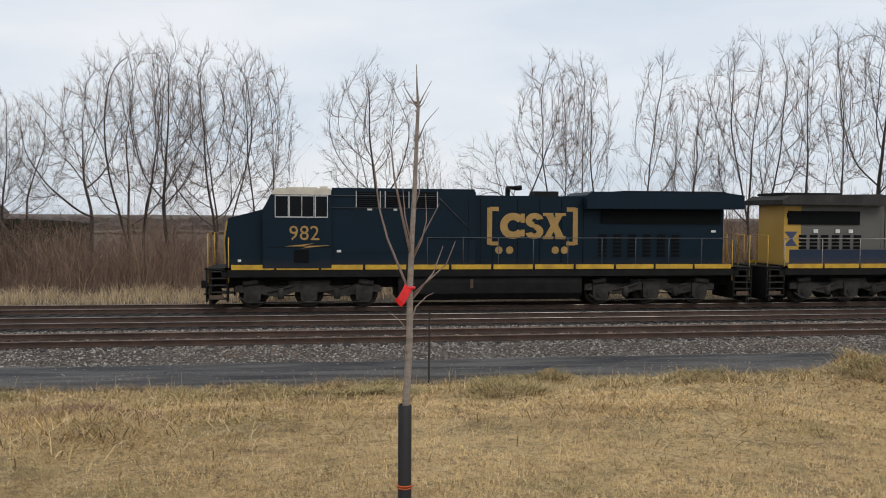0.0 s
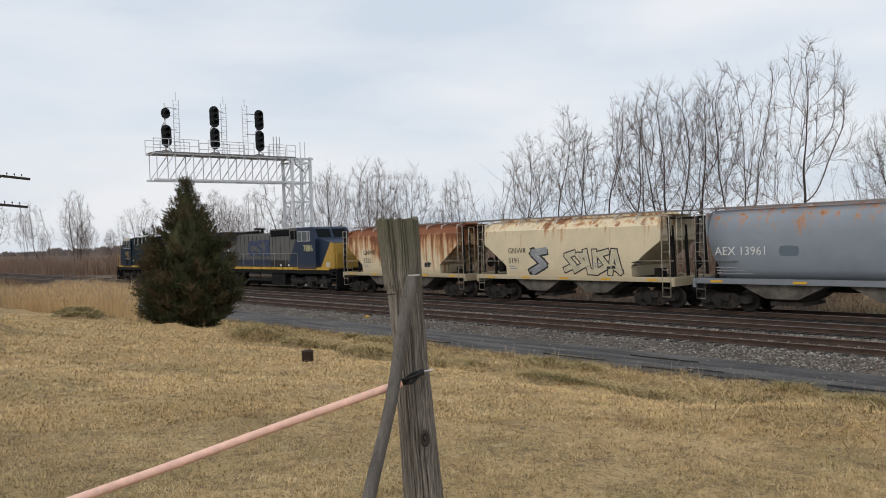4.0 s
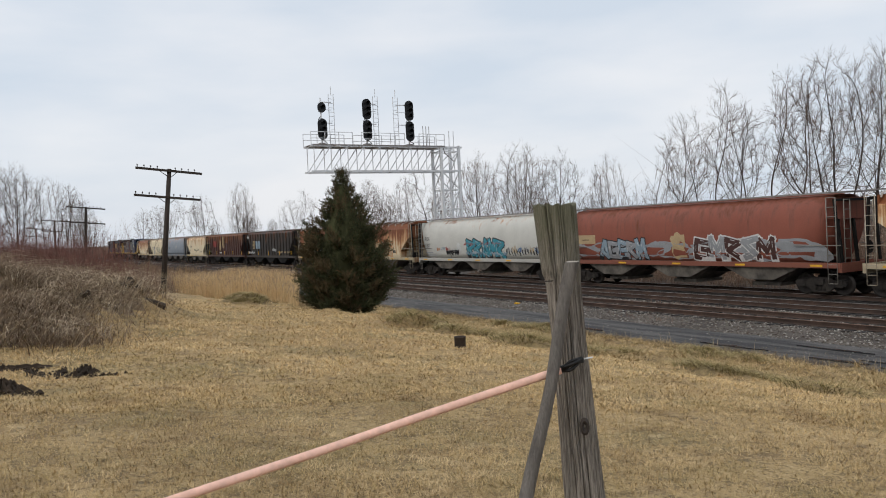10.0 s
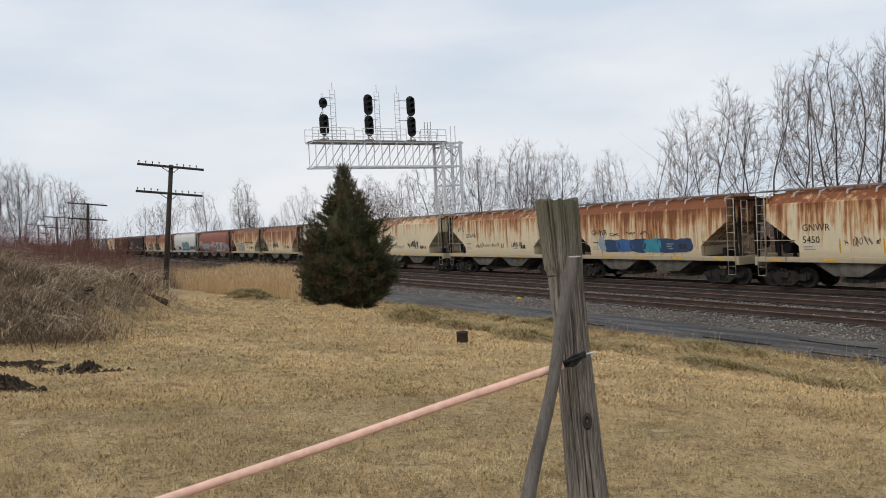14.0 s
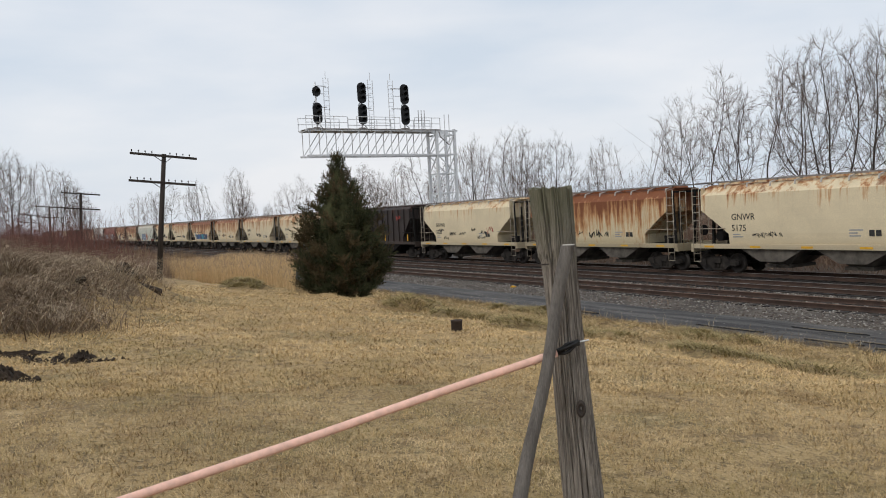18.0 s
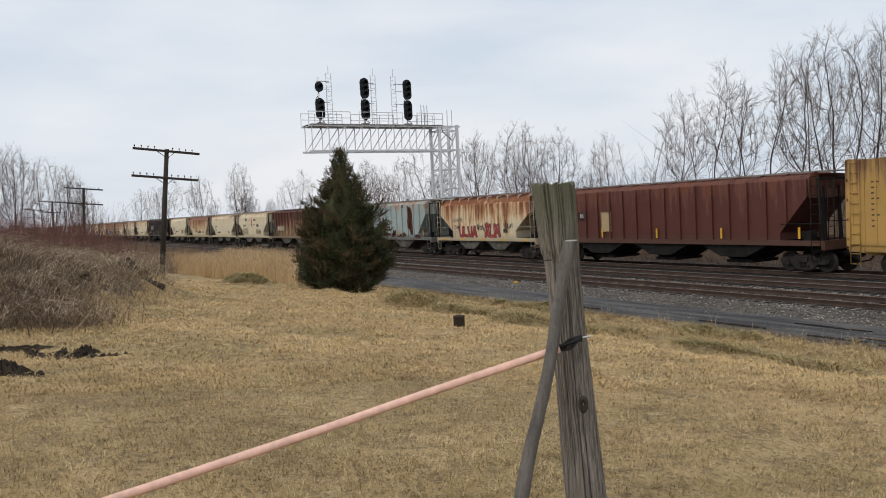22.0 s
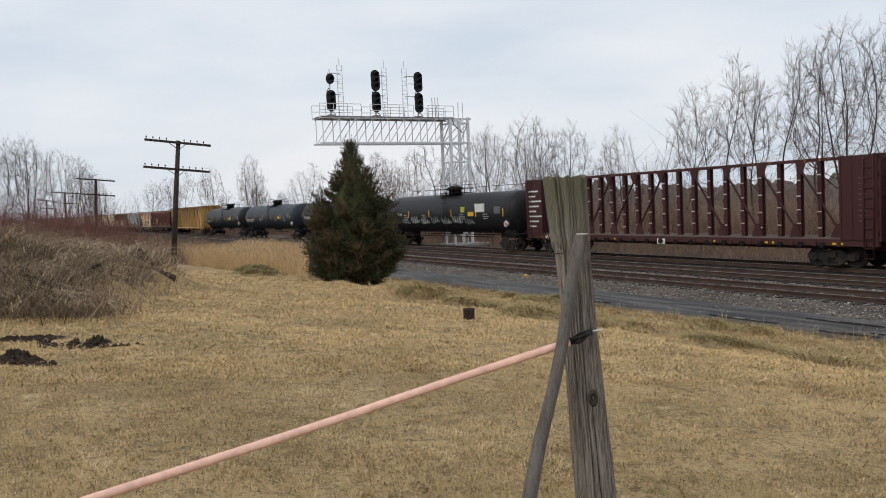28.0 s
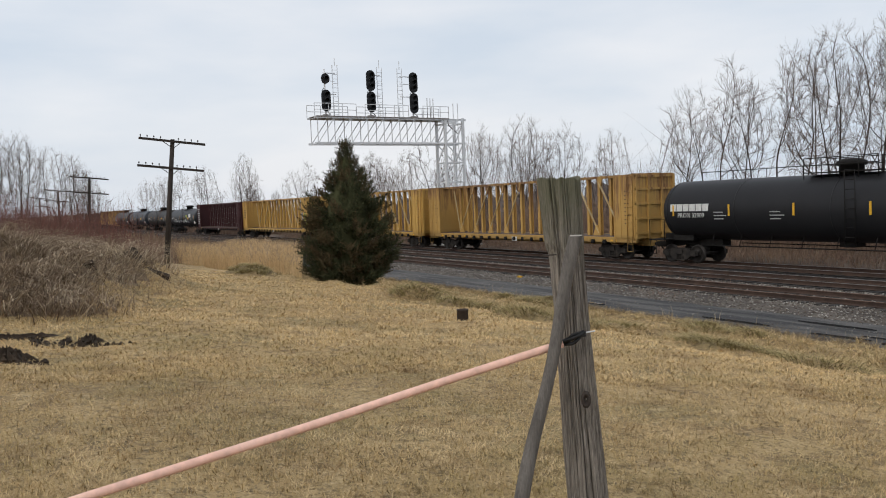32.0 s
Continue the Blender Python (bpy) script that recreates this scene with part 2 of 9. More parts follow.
M["ribbon"] = mat("red_plastic_ribbon", (0.75, 0.02, 0.02), (0.6, 0.01, 0.015), 8.0, 0.4, 0, 0.02)
M["orange_tie"] = mat("orange_tree_tie", (0.6, 0.12, 0.03), None, 8.0, 0.5)
M["stub"] = mat("rusty_brown_stub", (0.06, 0.042, 0.032), (0.03, 0.022, 0.018), 6.0, 0.85)
M["iron_post"] = mat("rusty_iron_post", (0.06, 0.05, 0.045), (0.035, 0.03, 0.026), 6.0, 0.85)
M["concrete"] = mat("pale_concrete", (0.5, 0.48, 0.45), (0.38, 0.36, 0.33), 3.0, 0.85)
M["road"] = mat("wet_cinder_track", (0.095, 0.088, 0.082), (0.018, 0.0175, 0.018), 2.4, 0.7, 0, 0.7, 16, (0.13, 1, 1), 9, 0.40, 0.60)
M["ballast"] = mat("grey_ballast_stone", (0.15, 0.128, 0.107), (0.06, 0.05, 0.043), 0.7, 0.9, 0, 0.8, 22, (1, 1, 1), 9)
M["cinder"] = mat("dark_track_bed", (0.042, 0.037, 0.034), (0.02, 0.018, 0.017), 2.0, 0.9, 0, 0.7, 22, (1, 1, 1), 9)
M["brush"] = blades("brown_brush_stems", [(0.317, 0.213, 0.152), (0.171, 0.116, 0.088), (0.232, 0.152, 0.116), (0.403, 0.287, 0.195), (0.122, 0.085, 0.068), (0.268, 0.165, 0.120)], 0.95, ((0.12, (0.16, 0.11, 0.088), 0.50, 0.66, 0.6), (0.3, (0.34, 0.235, 0.155), 0.52, 0.68, 0.5)))
M["reed"] = blades("straw_reeds", [(0.72, 0.52, 0.28), (0.56, 0.39, 0.20), (0.80, 0.61, 0.36), (0.64, 0.45, 0.23), (0.46, 0.32, 0.17)])
M["plume"] = blades("reed_plumes", [(0.42, 0.31, 0.21), (0.34, 0.24, 0.16), (0.50, 0.38, 0.26)])
M["straw"] = blades("bleached_straw", [(0.62, 0.49, 0.30), (0.46, 0.35, 0.21), (0.70, 0.57, 0.37), (0.36, 0.26, 0.16), (0.55, 0.42, 0.25)])
M["soil"] = mat("dark_turned_soil", (0.062, 0.042, 0.027), (0.028, 0.019, 0.012), 3.0, 0.95, 0, 0.8, 20)
M["red_stem"] = blades("red_brown_stems", [(0.21, 0.075, 0.06), (0.13, 0.06, 0.05), (0.25, 0.11, 0.085), (0.10, 0.06, 0.05), (0.17, 0.085, 0.07)], 0.95, ((0.12, (0.15, 0.10, 0.08), 0.48, 0.62, 0.7),))
M["stick_top"] = mat("pale_sawn_wood", (0.55, 0.51, 0.46), (0.42, 0.38, 0.33), 30.0, 0.9)
M["reed_dull"] = mat("dull_brown_reeds", (0.30, 0.20, 0.11), (0.19, 0.125, 0.075), 0.3, 0.95, 0, 0, 8.0)
M["far_wood"] = mat("distant_leafless_woods", (0.23, 0.20, 0.19), (0.17, 0.148, 0.142), 0.12, 1.0, 0, 0, 0.9, (1, 1, 0.6), spec=0.0)
M["scrub"] = mat("bare_scrub_ground", (0.15, 0.11, 0.08), (0.08, 0.06, 0.045), 0.25, 0.95, 0, 0.5, 4.0)


def near_lawn_tone(nt, src, tc, col):
    """Near lawn painted darker olive, partly for shaded gaps between blades, with an uneven edge."""
    L = nt.links
    vm = nt.nodes.new("ShaderNodeVectorMath")
    vm.operation = "DISTANCE"
    vm.inputs[1].default_value = (-4.6, 2.2, 1.8)
    L.new(tc.outputs["Object"], vm.inputs[0])
    n = node(nt, "ShaderNodeTexNoise", Scale=0.6, Detail=6.0, Roughness=0.65)
    L.new(tc.outputs["Object"], n.inputs["Vector"])
    ad = nt.nodes.new("ShaderNodeMath")
    ad.operation = "MULTIPLY_ADD"
    ad.inputs[1].default_value = 9.0
    L.new(n.outputs["Fac"], ad.inputs[0])
    L.new(vm.outputs["Value"], ad.inputs[2])
    r = nt.nodes.new("ShaderNodeMapRange")
    for i, v in enumerate((13.0, 6.0, 0.0, 0.62)):
        r.inputs[i + 1].default_value = v
    L.new(ad.outputs[0], r.inputs[0])
    k = nt.nodes.new("ShaderNodeMix")
    k.data_type = "RGBA"
    L.new(r.outputs[0], k.inputs[0])
    L.new(src, k.inputs[6])
    k.inputs[7].default_value = (*col, 1)
    return k.outputs[2]


def turf(name, k=1.0, yard=False):
    """Dormant grass: straw, olive and bare brown mixed at several scales."""
    amount = k
    m = mat(name, (0.56 * k, 0.385 * k, 0.168 * k), (0.42 * k, 0.275 * k, 0.115 * k), 0.35, 0.95, 0, 0.6, 11.0, (1, 1, 1), 9)
    nt = m.node_tree
    L = nt.links
    bs = nt.nodes["Principled BSDF"]
    src = bs.inputs["Base Color"].links[0].from_socket
    tc = nt.nodes.new("ShaderNodeTexCoord")
    if yard:
        src = near_lawn_tone(nt, src, tc, (0.13, 0.096, 0.044))
    # the finest dark and pale flecks stand in for shaded gaps and lit tips
    for scale, col, a, b, amt in ((0.13, (0.60, 0.43, 0.21), 0.48, 0.62, 0.6), (0.5, (0.24, 0.188, 0.075), 0.50, 0.60, 0.75), (1.7, (0.22, 0.142, 0.066), 0.52, 0.62, 0.75), (3.2, (0.64, 0.48, 0.255), 0.54, 0.66, 0.6), (7.0, (0.13, 0.09, 0.042), 0.52, 0.62, 0.75), (26.0, (0.075, 0.053, 0.027), 0.52, 0.60, 0.7), (34.0, (0.66, 0.50, 0.28), 0.55, 0.63, 0.7)):
        n = node(nt, "ShaderNodeTexNoise", Scale=scale, Detail=9.0, Roughness=0.7)
        mp = node(nt, "ShaderNodeMapping", Location=(scale * 31, 7, 3))
        L.new(tc.outputs["Object"], mp.inputs[0])
        L.new(mp.outputs[0], n.inputs["Vector"])
        r = nt.nodes.new("ShaderNodeMapRange")
        r.inputs[1].default_value, r.inputs[2].default_value, r.inputs[4].default_value = a, b, amt
        L.new(n.outputs["Fac"], r.inputs[0])
        k = nt.nodes.new("ShaderNodeMix")
        k.data_type = "RGBA"
        L.new(r.outputs[0], k.inputs[0])
        L.new(src, k.inputs[6])
        k_ = k
        k_.inputs[7].default_value = (*(c * amount for c in col), 1)
        src = k_.outputs[2]
    L.new(src, bs.inputs["Base Color"])
    return m


# from scale 8 up, the tones paint in tuft shade and light tops
LAWN_PATCHES = ((0.13, (0.80, 0.58, 0.30), 0.48, 0.62, 0.4), (0.45, (0.30, 0.235, 0.095), 0.51, 0.60, 0.6), (1.5, (0.24, 0.15, 0.072), 0.53, 0.61, 0.65), (2.6, (0.82, 0.62, 0.36), 0.54, 0.62, 0.5), (8.0, (0.15, 0.10, 0.048), 0.53, 0.60, 0.5), (15.0, (0.80, 0.61, 0.36), 0.54, 0.61, 0.5), (22.0, (0.09, 0.064, 0.032), 0.54, 0.60, 0.6))
M["lawn"] = turf("dormant_lawn_turf", 0.86, True)
# bank turf toned down, partly for shade under and between the tussocks
M["bank"] = turf("shade_toned_bank_turf", 0.62)
M["edge_weed"] = blades("brown_edge_weeds", [(0.20, 0.14, 0.085), (0.12, 0.085, 0.055), (0.30, 0.215, 0.12), (0.15, 0.115, 0.06), (0.24, 0.165, 0.10)])
M["blade"] = blades("dry_grass_blades", [(0.80, 0.56, 0.27), (0.60, 0.405, 0.18), (0.70, 0.48, 0.22), (0.86, 0.64, 0.35), (0.52, 0.365, 0.15), (0.56, 0.37, 0.165), (0.74, 0.52, 0.245)], 0.9, LAWN_PATCHES, True)
M["tuft"] = blades("rough_grass_blades", [(0.68, 0.49, 0.25), (0.42, 0.30, 0.14), (0.26, 0.21, 0.09), (0.76, 0.57, 0.32), (0.20, 0.135, 0.068), (0.54, 0.38, 0.18)], 0.9, ((0.8, (0.16, 0.12, 0.06), 0.53, 0.66, 0.45),))
M["pebble"] = blades("ballast_pieces", [(0.28, 0.255, 0.225), (0.12, 0.10, 0.088), (0.19, 0.16, 0.135), (0.46, 0.44, 0.40), (0.125, 0.095, 0.074), (0.09, 0.078, 0.068), (0.25, 0.225, 0.195)], 0.85)
M["red_weed"] = mat("rusty_dead_weed", (0.30, 0.19, 0.13), (0.2, 0.12, 0.085), 0.6, 0.95, 0, 0)
M["pile_stem"] = blades("brush_pile_stems", [(0.27, 0.19, 0.128), (0.09, 0.06, 0.043), (0.36, 0.262, 0.175), (0.14, 0.097, 0.066), (0.20, 0.138, 0.094)])

M["tussock_blade"] = blades("tussock_blades", [(0.46, 0.36, 0.175), (0.22, 0.19, 0.075), (0.34, 0.275, 0.12), (0.54, 0.43, 0.23), (0.15, 0.12, 0.055), (0.12, 0.085, 0.045)])


def moss(m, z0, z1):
    """Green growth creeping down from the top of old wood."""
    nt = m.node_tree
    L = nt.links
    bs = nt.nodes["Principled BSDF"]
    src = bs.inputs["Base Color"].links[0].from_socket
    tc = nt.nodes.new("ShaderNodeTexCoord")
    sp = nt.nodes.new("ShaderNodeSeparateXYZ")
    L.new(tc.outputs["Object"], sp.inputs[0])
    n = node(nt, "ShaderNodeTexNoise", Scale=14.0, Detail=6.0, Roughness=0.7)
    L.new(tc.outputs["Object"], n.inputs["Vector"])
    a = nt.nodes.new("ShaderNodeMath")
    a.operation = "MULTIPLY_ADD"
    a.inputs[1].default_value = 0.5
    L.new(n.outputs["Fac"], a.inputs[0])
    L.new(sp.outputs[2], a.inputs[2])
    r = nt.nodes.new("ShaderNodeMapRange")
    for i, v in enumerate((z0, z1, 0.0, 0.7)):
        r.inputs[i + 1].default_value = v
    L.new(a.outputs[0], r.inputs[0])
    k = nt.nodes.new("ShaderNodeMix")
    k.data_type = "RGBA"
    L.new(r.outputs[0], k.inputs[0])
    L.new(src, k.inputs[6])
    k.inputs[7].default_value = (0.10, 0.105, 0.052, 1)
    L.new(k.outputs[2], bs.inputs["Base Color"])


moss(M["post"], 3.45, 3.85)
M["pile_ground"] = mat("matted_brush_litter", (0.24, 0.165, 0.09), (0.085, 0.056, 0.034), 4.0, 0.95, 0, 0.8, 22, (1, 1, 1), 9, 0.4, 0.62)


# ---- mesh helpers ----
class Shape:
    """Collects boxes, tubes and prisms into one mesh."""

    def __init__(self):
        self.v, self.f, self.s = [], [], []

    def add(self, vs, fs, smooth=False):
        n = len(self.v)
        self.v += [tuple(p) for p in vs]
        self.f += [tuple(i + n for i in q) for q in fs]
        self.s += [smooth] * len(fs)
        return self

    def box(self, x0, x1, y0, y1, z0, z1, m=None):
        p = [(x, y, z) for z in (z0, z1) for y in (y0, y1) for x in (x0, x1)]
        if m is not None:
            p = [m @ Vector(q) for q in p]
        return self.add(p, [(0, 2, 3, 1), (4, 5, 7, 6), (0, 1, 5, 4), (2, 6, 7, 3), (0, 4, 6, 2), (1, 3, 7, 5)])

    def beam(self, a, b, w, d=None):
        """A square bar from a to b."""
        a, b = Vector(a), Vector(b)
        ax = (b - a).normalized()
        up = Vector((0, 0, 1)) if abs(ax.z) < 0.95 else Vector((0, 1, 0))
        s = ax.cross(up).normalized() * w / 2
        u = s.cross(ax).normalized() * (d or w) / 2
        p = [q + i * s + j * u for q in (a, b) for i, j in ((-1, -1), (1, -1), (1, 1), (-1, 1))]
        return self.add(p, [(3, 2, 1, 0), (4, 5, 6, 7), (0, 1, 5, 4), (1, 2, 6, 5), (2, 3, 7, 6), (3, 0, 4, 7)])

    def tube(self, pts, radii, n=8, caps=True, smooth=True):
        """A round tube along points; radii one number or one a point."""
        pts = [Vector(p) for p in pts]
        if isinstance(radii, (int, float)):
            radii = [radii] * len(pts)
        vs, ref = [], None
        for i, p in enumerate(pts):
            ax = (pts[min(i + 1, len(pts) - 1)] - pts[max(i - 1, 0)]).normalized()
            if ref is None:
                ref = Vector((0, 0, 1)) if abs(ax.z) < 0.9 else Vector((1, 0, 0))
            s = ax.cross(ref)
            s = s.normalized() if s.length > 1e-6 else Vector((1, 0, 0))
            u = s.cross(ax).normalized()
            ref = u
            vs += [p + radii[i] * (math.cos(2 * math.pi * k / n) * s + math.sin(2 * math.pi * k / n) * u) for k in range(n)]
        fs = [(i * n + k, i * n + (k + 1) % n, (i + 1) * n + (k + 1) % n, (i + 1) * n + k) for i in range(len(pts) - 1) for k in range(n)]
        self.add(vs, fs, smooth)
        if caps:
            m = len(self.v) - len(vs)
            self.f += [tuple(m + k for k in range(n))[::-1], tuple(m + (len(pts) - 1) * n + k for k in range(n))]
            self.s += [False, False]
        return self

    def prism(self, poly, y0, y1, axis="y", smooth=False):
        """A polygon in the plane across an axis, drawn out along it."""
        n = len(poly)
        put = {"y": lambda a, b, t: (a, t, b), "x": lambda a, b, t: (t, a, b), "z": lambda a, b, t: (a, b, t)}[axis]
        vs = [put(a, b, t) for t in (y0, y1) for a, b in poly]
        fs = [tuple(range(n)), tuple(range(2 * n - 1, n - 1, -1))]
        self.add(vs, fs)
        self.add(vs, [((k + 1) % n, k, k + n, (k + 1) % n + n) for k in range(n)], smooth)
        return self

    def mesh(self, name, material):
        me = bpy.data.meshes.new(name)
        me.from_pydata(self.v, [], self.f)
        me.polygons.foreach_set("use_smooth", self.s)
        me.materials.append(material)
        bm = bmesh.new()
        bm.from_mesh(me)
        bmesh.ops.recalc_face_normals(bm, faces=bm.faces)
        bm.to_mesh(me)
        bm.free()
        return me


def part(name, shape, material, parent=None, label="", m=None):
    """Links a shape (or a ready mesh) as one mesh object under a thing or a part."""
    ob = new(name, shape if isinstance(shape, bpy.types.Mesh) else shape.mesh(name, material))
    ob.parent = parent
    if m is not None:
        ob.matrix_local = m
    return tagged(ob, label) if label else ob


def thing(name, label, category, group="", m=None, kind=""):
    ob = new(name)
    if m is not None:
        ob.matrix_world = m
    return tagged(ob, label, category, group, kind)


# ---- ground ----
Y_NEAR, Y_MID, Y_FAR = 24.95, 28.9, 32.9   # centre lines of the three tracks
PROFILE = [(-400, 2.4), (-6, 2.05), (0, 1.95), (4, 1.68), (8, 1.30), (10, 1.08), (11.3, 0.90), (11.9, 0.66), (12.8, 0.22), (13.8, 0.16), (15.2, 0.12), (16.5, -0.04), (18, -0.27),
           (19.2, -0.40), (22.1, -0.38), (23.2, -0.42), (36.5, -0.42), (38.0, -0.35), (42, -0.2), (48, -0.1), (60, 0.0), (4000, 0.5)]


# low hummocks in the rough bank and the lawn: x, y, radius, height
MOUNDS = [(-20.6, 11.0, 1.3, 0.10), (-17.3, 11.2, 1.0, 0.08), (-15.6, 11.6, 1.4, 0.10), (-12.6, 12.3, 0.9, 0.1), (-10.2, 12.8, 1.2, 0.12), (-34.0, 10.3, 1.7, 0.06), (-23.5, 12.2, 1.4, 0.1),
          (-2.2, 8.7, 0.8, 0.16), (-6.5, 13.2, 1.6, 0.3), (-2.5, 13.0, 1.8, 0.34), (2.0, 12.6, 1.9, 0.36), (5.5, 12.9, 2.2, 0.4), (9.0, 12.2, 2.4, 0.5), (-0.5, 10.0, 2.4, 0.16), (4.0, 9.7, 2.2, 0.18), (-4.5, 10.0, 2.0, 0.2),
          (-22.3, 0.4, 4.7, 0.72), (-25.5, 3.0, 2.8, 0.45), (-23.0, -5.0, 5.0, 0.95), (-31.0, 0.0, 5.0, 0.6), (-17.6, 1.0, 1.1, 0.26), (-19.3, 2.3, 1.1, 0.32), (-21.4, 3.5, 1.2, 0.42), (-23.2, 4.3, 1.2, 0.36), (-17.0, -0.6, 1.2, 0.28), (-20.3, 0.6, 1.2, 0.4), (-18.6, -1.6, 1.3, 0.3), (-2.5, 9.6, 0.9, 0.14)]


def in_pile(x, y):
    """The stretch of lawn that the brush pile covers."""
    return x < -15.8 and y < min(5.1, 1.8 + 0.36 * (-15.8 - x) + 0.5 * math.sin(x * 1.3) * math.cos(y * 1.1))


def ground_z(x, y):
    ys, zs = zip(*PROFILE)
    z = float(np.interp(y, ys, zs))
    if x < -25 and y < 19:
        z -= min(0.6, (-25 - x) * 0.02) * min(1.0, max(0.0, (19 - y) / 7))
    if -40 < x < 12 and y < 20:
        for mx, my, mr, mh in MOUNDS:
            q = ((x - mx) ** 2 + (y - my) ** 2 * 1.6) / (mr * mr)
            if q < 4:
                z += 1.3 * mh * math.exp(-q * 1.6)
    if -60 < x < 25 and 9.5 < y < 19.2:
        # tussocks on the rough bank
        k = min(1.0, (y - 9.5) / 2.5) * min(1.0, (19.2 - y) / 1.2)
        q = noise.noise((x * 0.9, y * 1.5, 11)) + 0.5 * noise.noise((x * 2.1, y * 3.2, 12))
        z += k * (0.17 * max(0.0, q) + 0.05 * q)
    w = max(0.0, min(1.0, (19.0 - y) / 3)) * max(0.0, 1 - abs(x) / 90)
    return z + w * 0.09 * noise.noise((x * 0.35, y * 0.5, 0)) + w * 0.13 * noise.noise((x * 0.12, y * 0.2, 5))


def spaced(edges):
    out = []
    for a, b, n in edges:
        out += [a + (b - a) * i / n for i in range(n)]
    return out + [edges[-1][1]]


xs = spaced([(-3000, -400, 6), (-400, -100, 20), (-100, -40, 60), (-40, 25, 270), (25, 80, 30), (80, 400, 12), (400, 3000, 5)])
ys = spaced([(-2000, -60, 5), (-60, 0, 12), (0, 10, 34), (10, 19, 66), (19, 24, 12), (24, 60, 24), (60, 200, 8), (200, 4000, 6)])
vs = [(x, y, ground_z(x, y)) for y in ys for x in xs]
fs = [(j * len(xs) + i, j * len(xs) + i + 1, (j + 1) * len(xs) + i + 1, (j + 1) * len(xs) + i) for j in range(len(ys) - 1) for i in range(len(xs) - 1)]
ground = part("ground", Shape().add(vs, fs, True), M["lawn"])
# beyond the tracks and far off the ground is bare scrub
ground.data.materials.append(M["scrub"])
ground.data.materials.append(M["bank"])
ground.data.materials.append(M["pile_ground"])
for pl in ground.data.polygons:
    if in_pile(pl.center.x, pl.center.y) and pl.center.x > -75:
        pl.material_index = 3
    elif pl.center.y > 35 or pl.center.x < -75:
        pl.material_index = 1
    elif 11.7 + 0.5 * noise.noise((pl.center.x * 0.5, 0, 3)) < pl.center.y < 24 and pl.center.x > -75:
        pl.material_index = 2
tagged(ground, "dry tan winter lawn sloping down to the tracks", "lawn", kind="structure")


def strip(name, rows, x0, x1, step, material, label, category, wob=0.0):
    """A long bed along the tracks from a cross-section of (y, z)."""
    n = int((x1 - x0) / step)
    vs = []
    for i in range(n + 1):
        x = x0 + (x1 - x0) * i / n
        for k, (y, z) in enumerate(rows):
            e = wob if k in (0, len(rows) - 1) else wob * 0.25
            vs.append((x, y + e * noise.noise((x * 0.4, y, 3)), z + 0.02 * wob * noise.noise((x * 0.7, y * 2, 7))))
    m = len(rows)
    fs = [(i * m + k, (i + 1) * m + k, (i + 1) * m + k + 1, i * m + k + 1) for i in range(n) for k in range(m - 1)]
    return tagged(part(name, Shape().add(vs, fs, True), material), label, category, kind="structure")


strip("road", [(18.9, -0.43), (19.3, -0.36), (19.9, -0.37), (20.6, -0.33), (21.3, -0.37), (21.9, -0.33), (22.4, -0.36)], -700, 300, 0.8, M["road"],
      "wet grey cinder service track beside the rails", "road", 0.5)
strip("ballast_siding", [(22.0, -0.40), (22.7, -0.30), (23.4, -0.2), (26.6, -0.2), (27.0, -0.26), (27.4, -0.3)], -700, 300, 1.0, M["ballast"],
      "grey crushed stone ballast under the siding", "ballast", 0.4)
strip("ballast_main", [(27.2, -0.34), (27.6, -0.2), (34.3, -0.2), (34.9, -0.3), (36.4, -0.6)], -700, 300, 1.0, M["cinder"],
      "dark sooty ballast under the two main tracks", "ballast", 0.15)


def track(name, yc, head, label):
    t = thing(name, label, "railway track", kind="structure")
    for s, nm in ((-0.755, "rail"), (0.755, "rail")):
        y = yc + s
        web = Shape().prism([(y - 0.07, -0.17), (y + 0.07, -0.17), (y + 0.07, -0.155), (y + 0.012, -0.13), (y + 0.012, -0.045), (y + 0.036, -0.035),
                             (y + 0.036, -0.008), (y - 0.036, -0.008), (y - 0.036, -0.035), (y - 0.012, -0.045), (y - 0.012, -0.13), (y - 0.07, -0.155)], -700, 300, "x")
        r = part(nm, web, M["rail_rust"], t)
        part("rail_head", Shape().prism([(y - 0.034, -0.008), (y + 0.034, -0.008), (y + 0.03, 0.0), (y - 0.03, 0.0)], -700, 300, "x"), head, r)
    return t


tr_near = track("track_siding", Y_NEAR, M["rail_rust_head"], "rusty siding rails on dark timber sleepers")
tr_mid = track("track_middle", Y_MID, M["rail"], "main line rails polished by traffic")
tr_far = track("track_far", Y_FAR, M["rail"], "main line rails under the freight train")


# ---- the train ----
WHEEL_R = 0.46


def disc(shape, c, r, w, n=20):
    """A wheel across y at c, with tread, flange and hub."""
    x, y, z = c
    s = -1 if y < 0 else 1
    prof = [(0.0, 0.06), (0.10, 0.07), (0.13, 0.03), (r - 0.1, 0.02), (r - 0.06, 0.065), (r, 0.065), (r, -0.05), (r + 0.025, -0.06), (r + 0.02, -0.085), (r - 0.08, -0.07), (0.1, -0.03)]
    k = len(prof)
    vs = [(x + a * math.cos(2 * math.pi * i / n), y + s * b, z + a * math.sin(2 * math.pi * i / n)) for i in range(n) for a, b in prof]
    fs = [(i * k + j, i * k + j + 1, (i + 1) % n * k + j + 1, (i + 1) % n * k + j) for i in range(n) for j in range(k - 1)]
    shape.add(vs, fs, True)


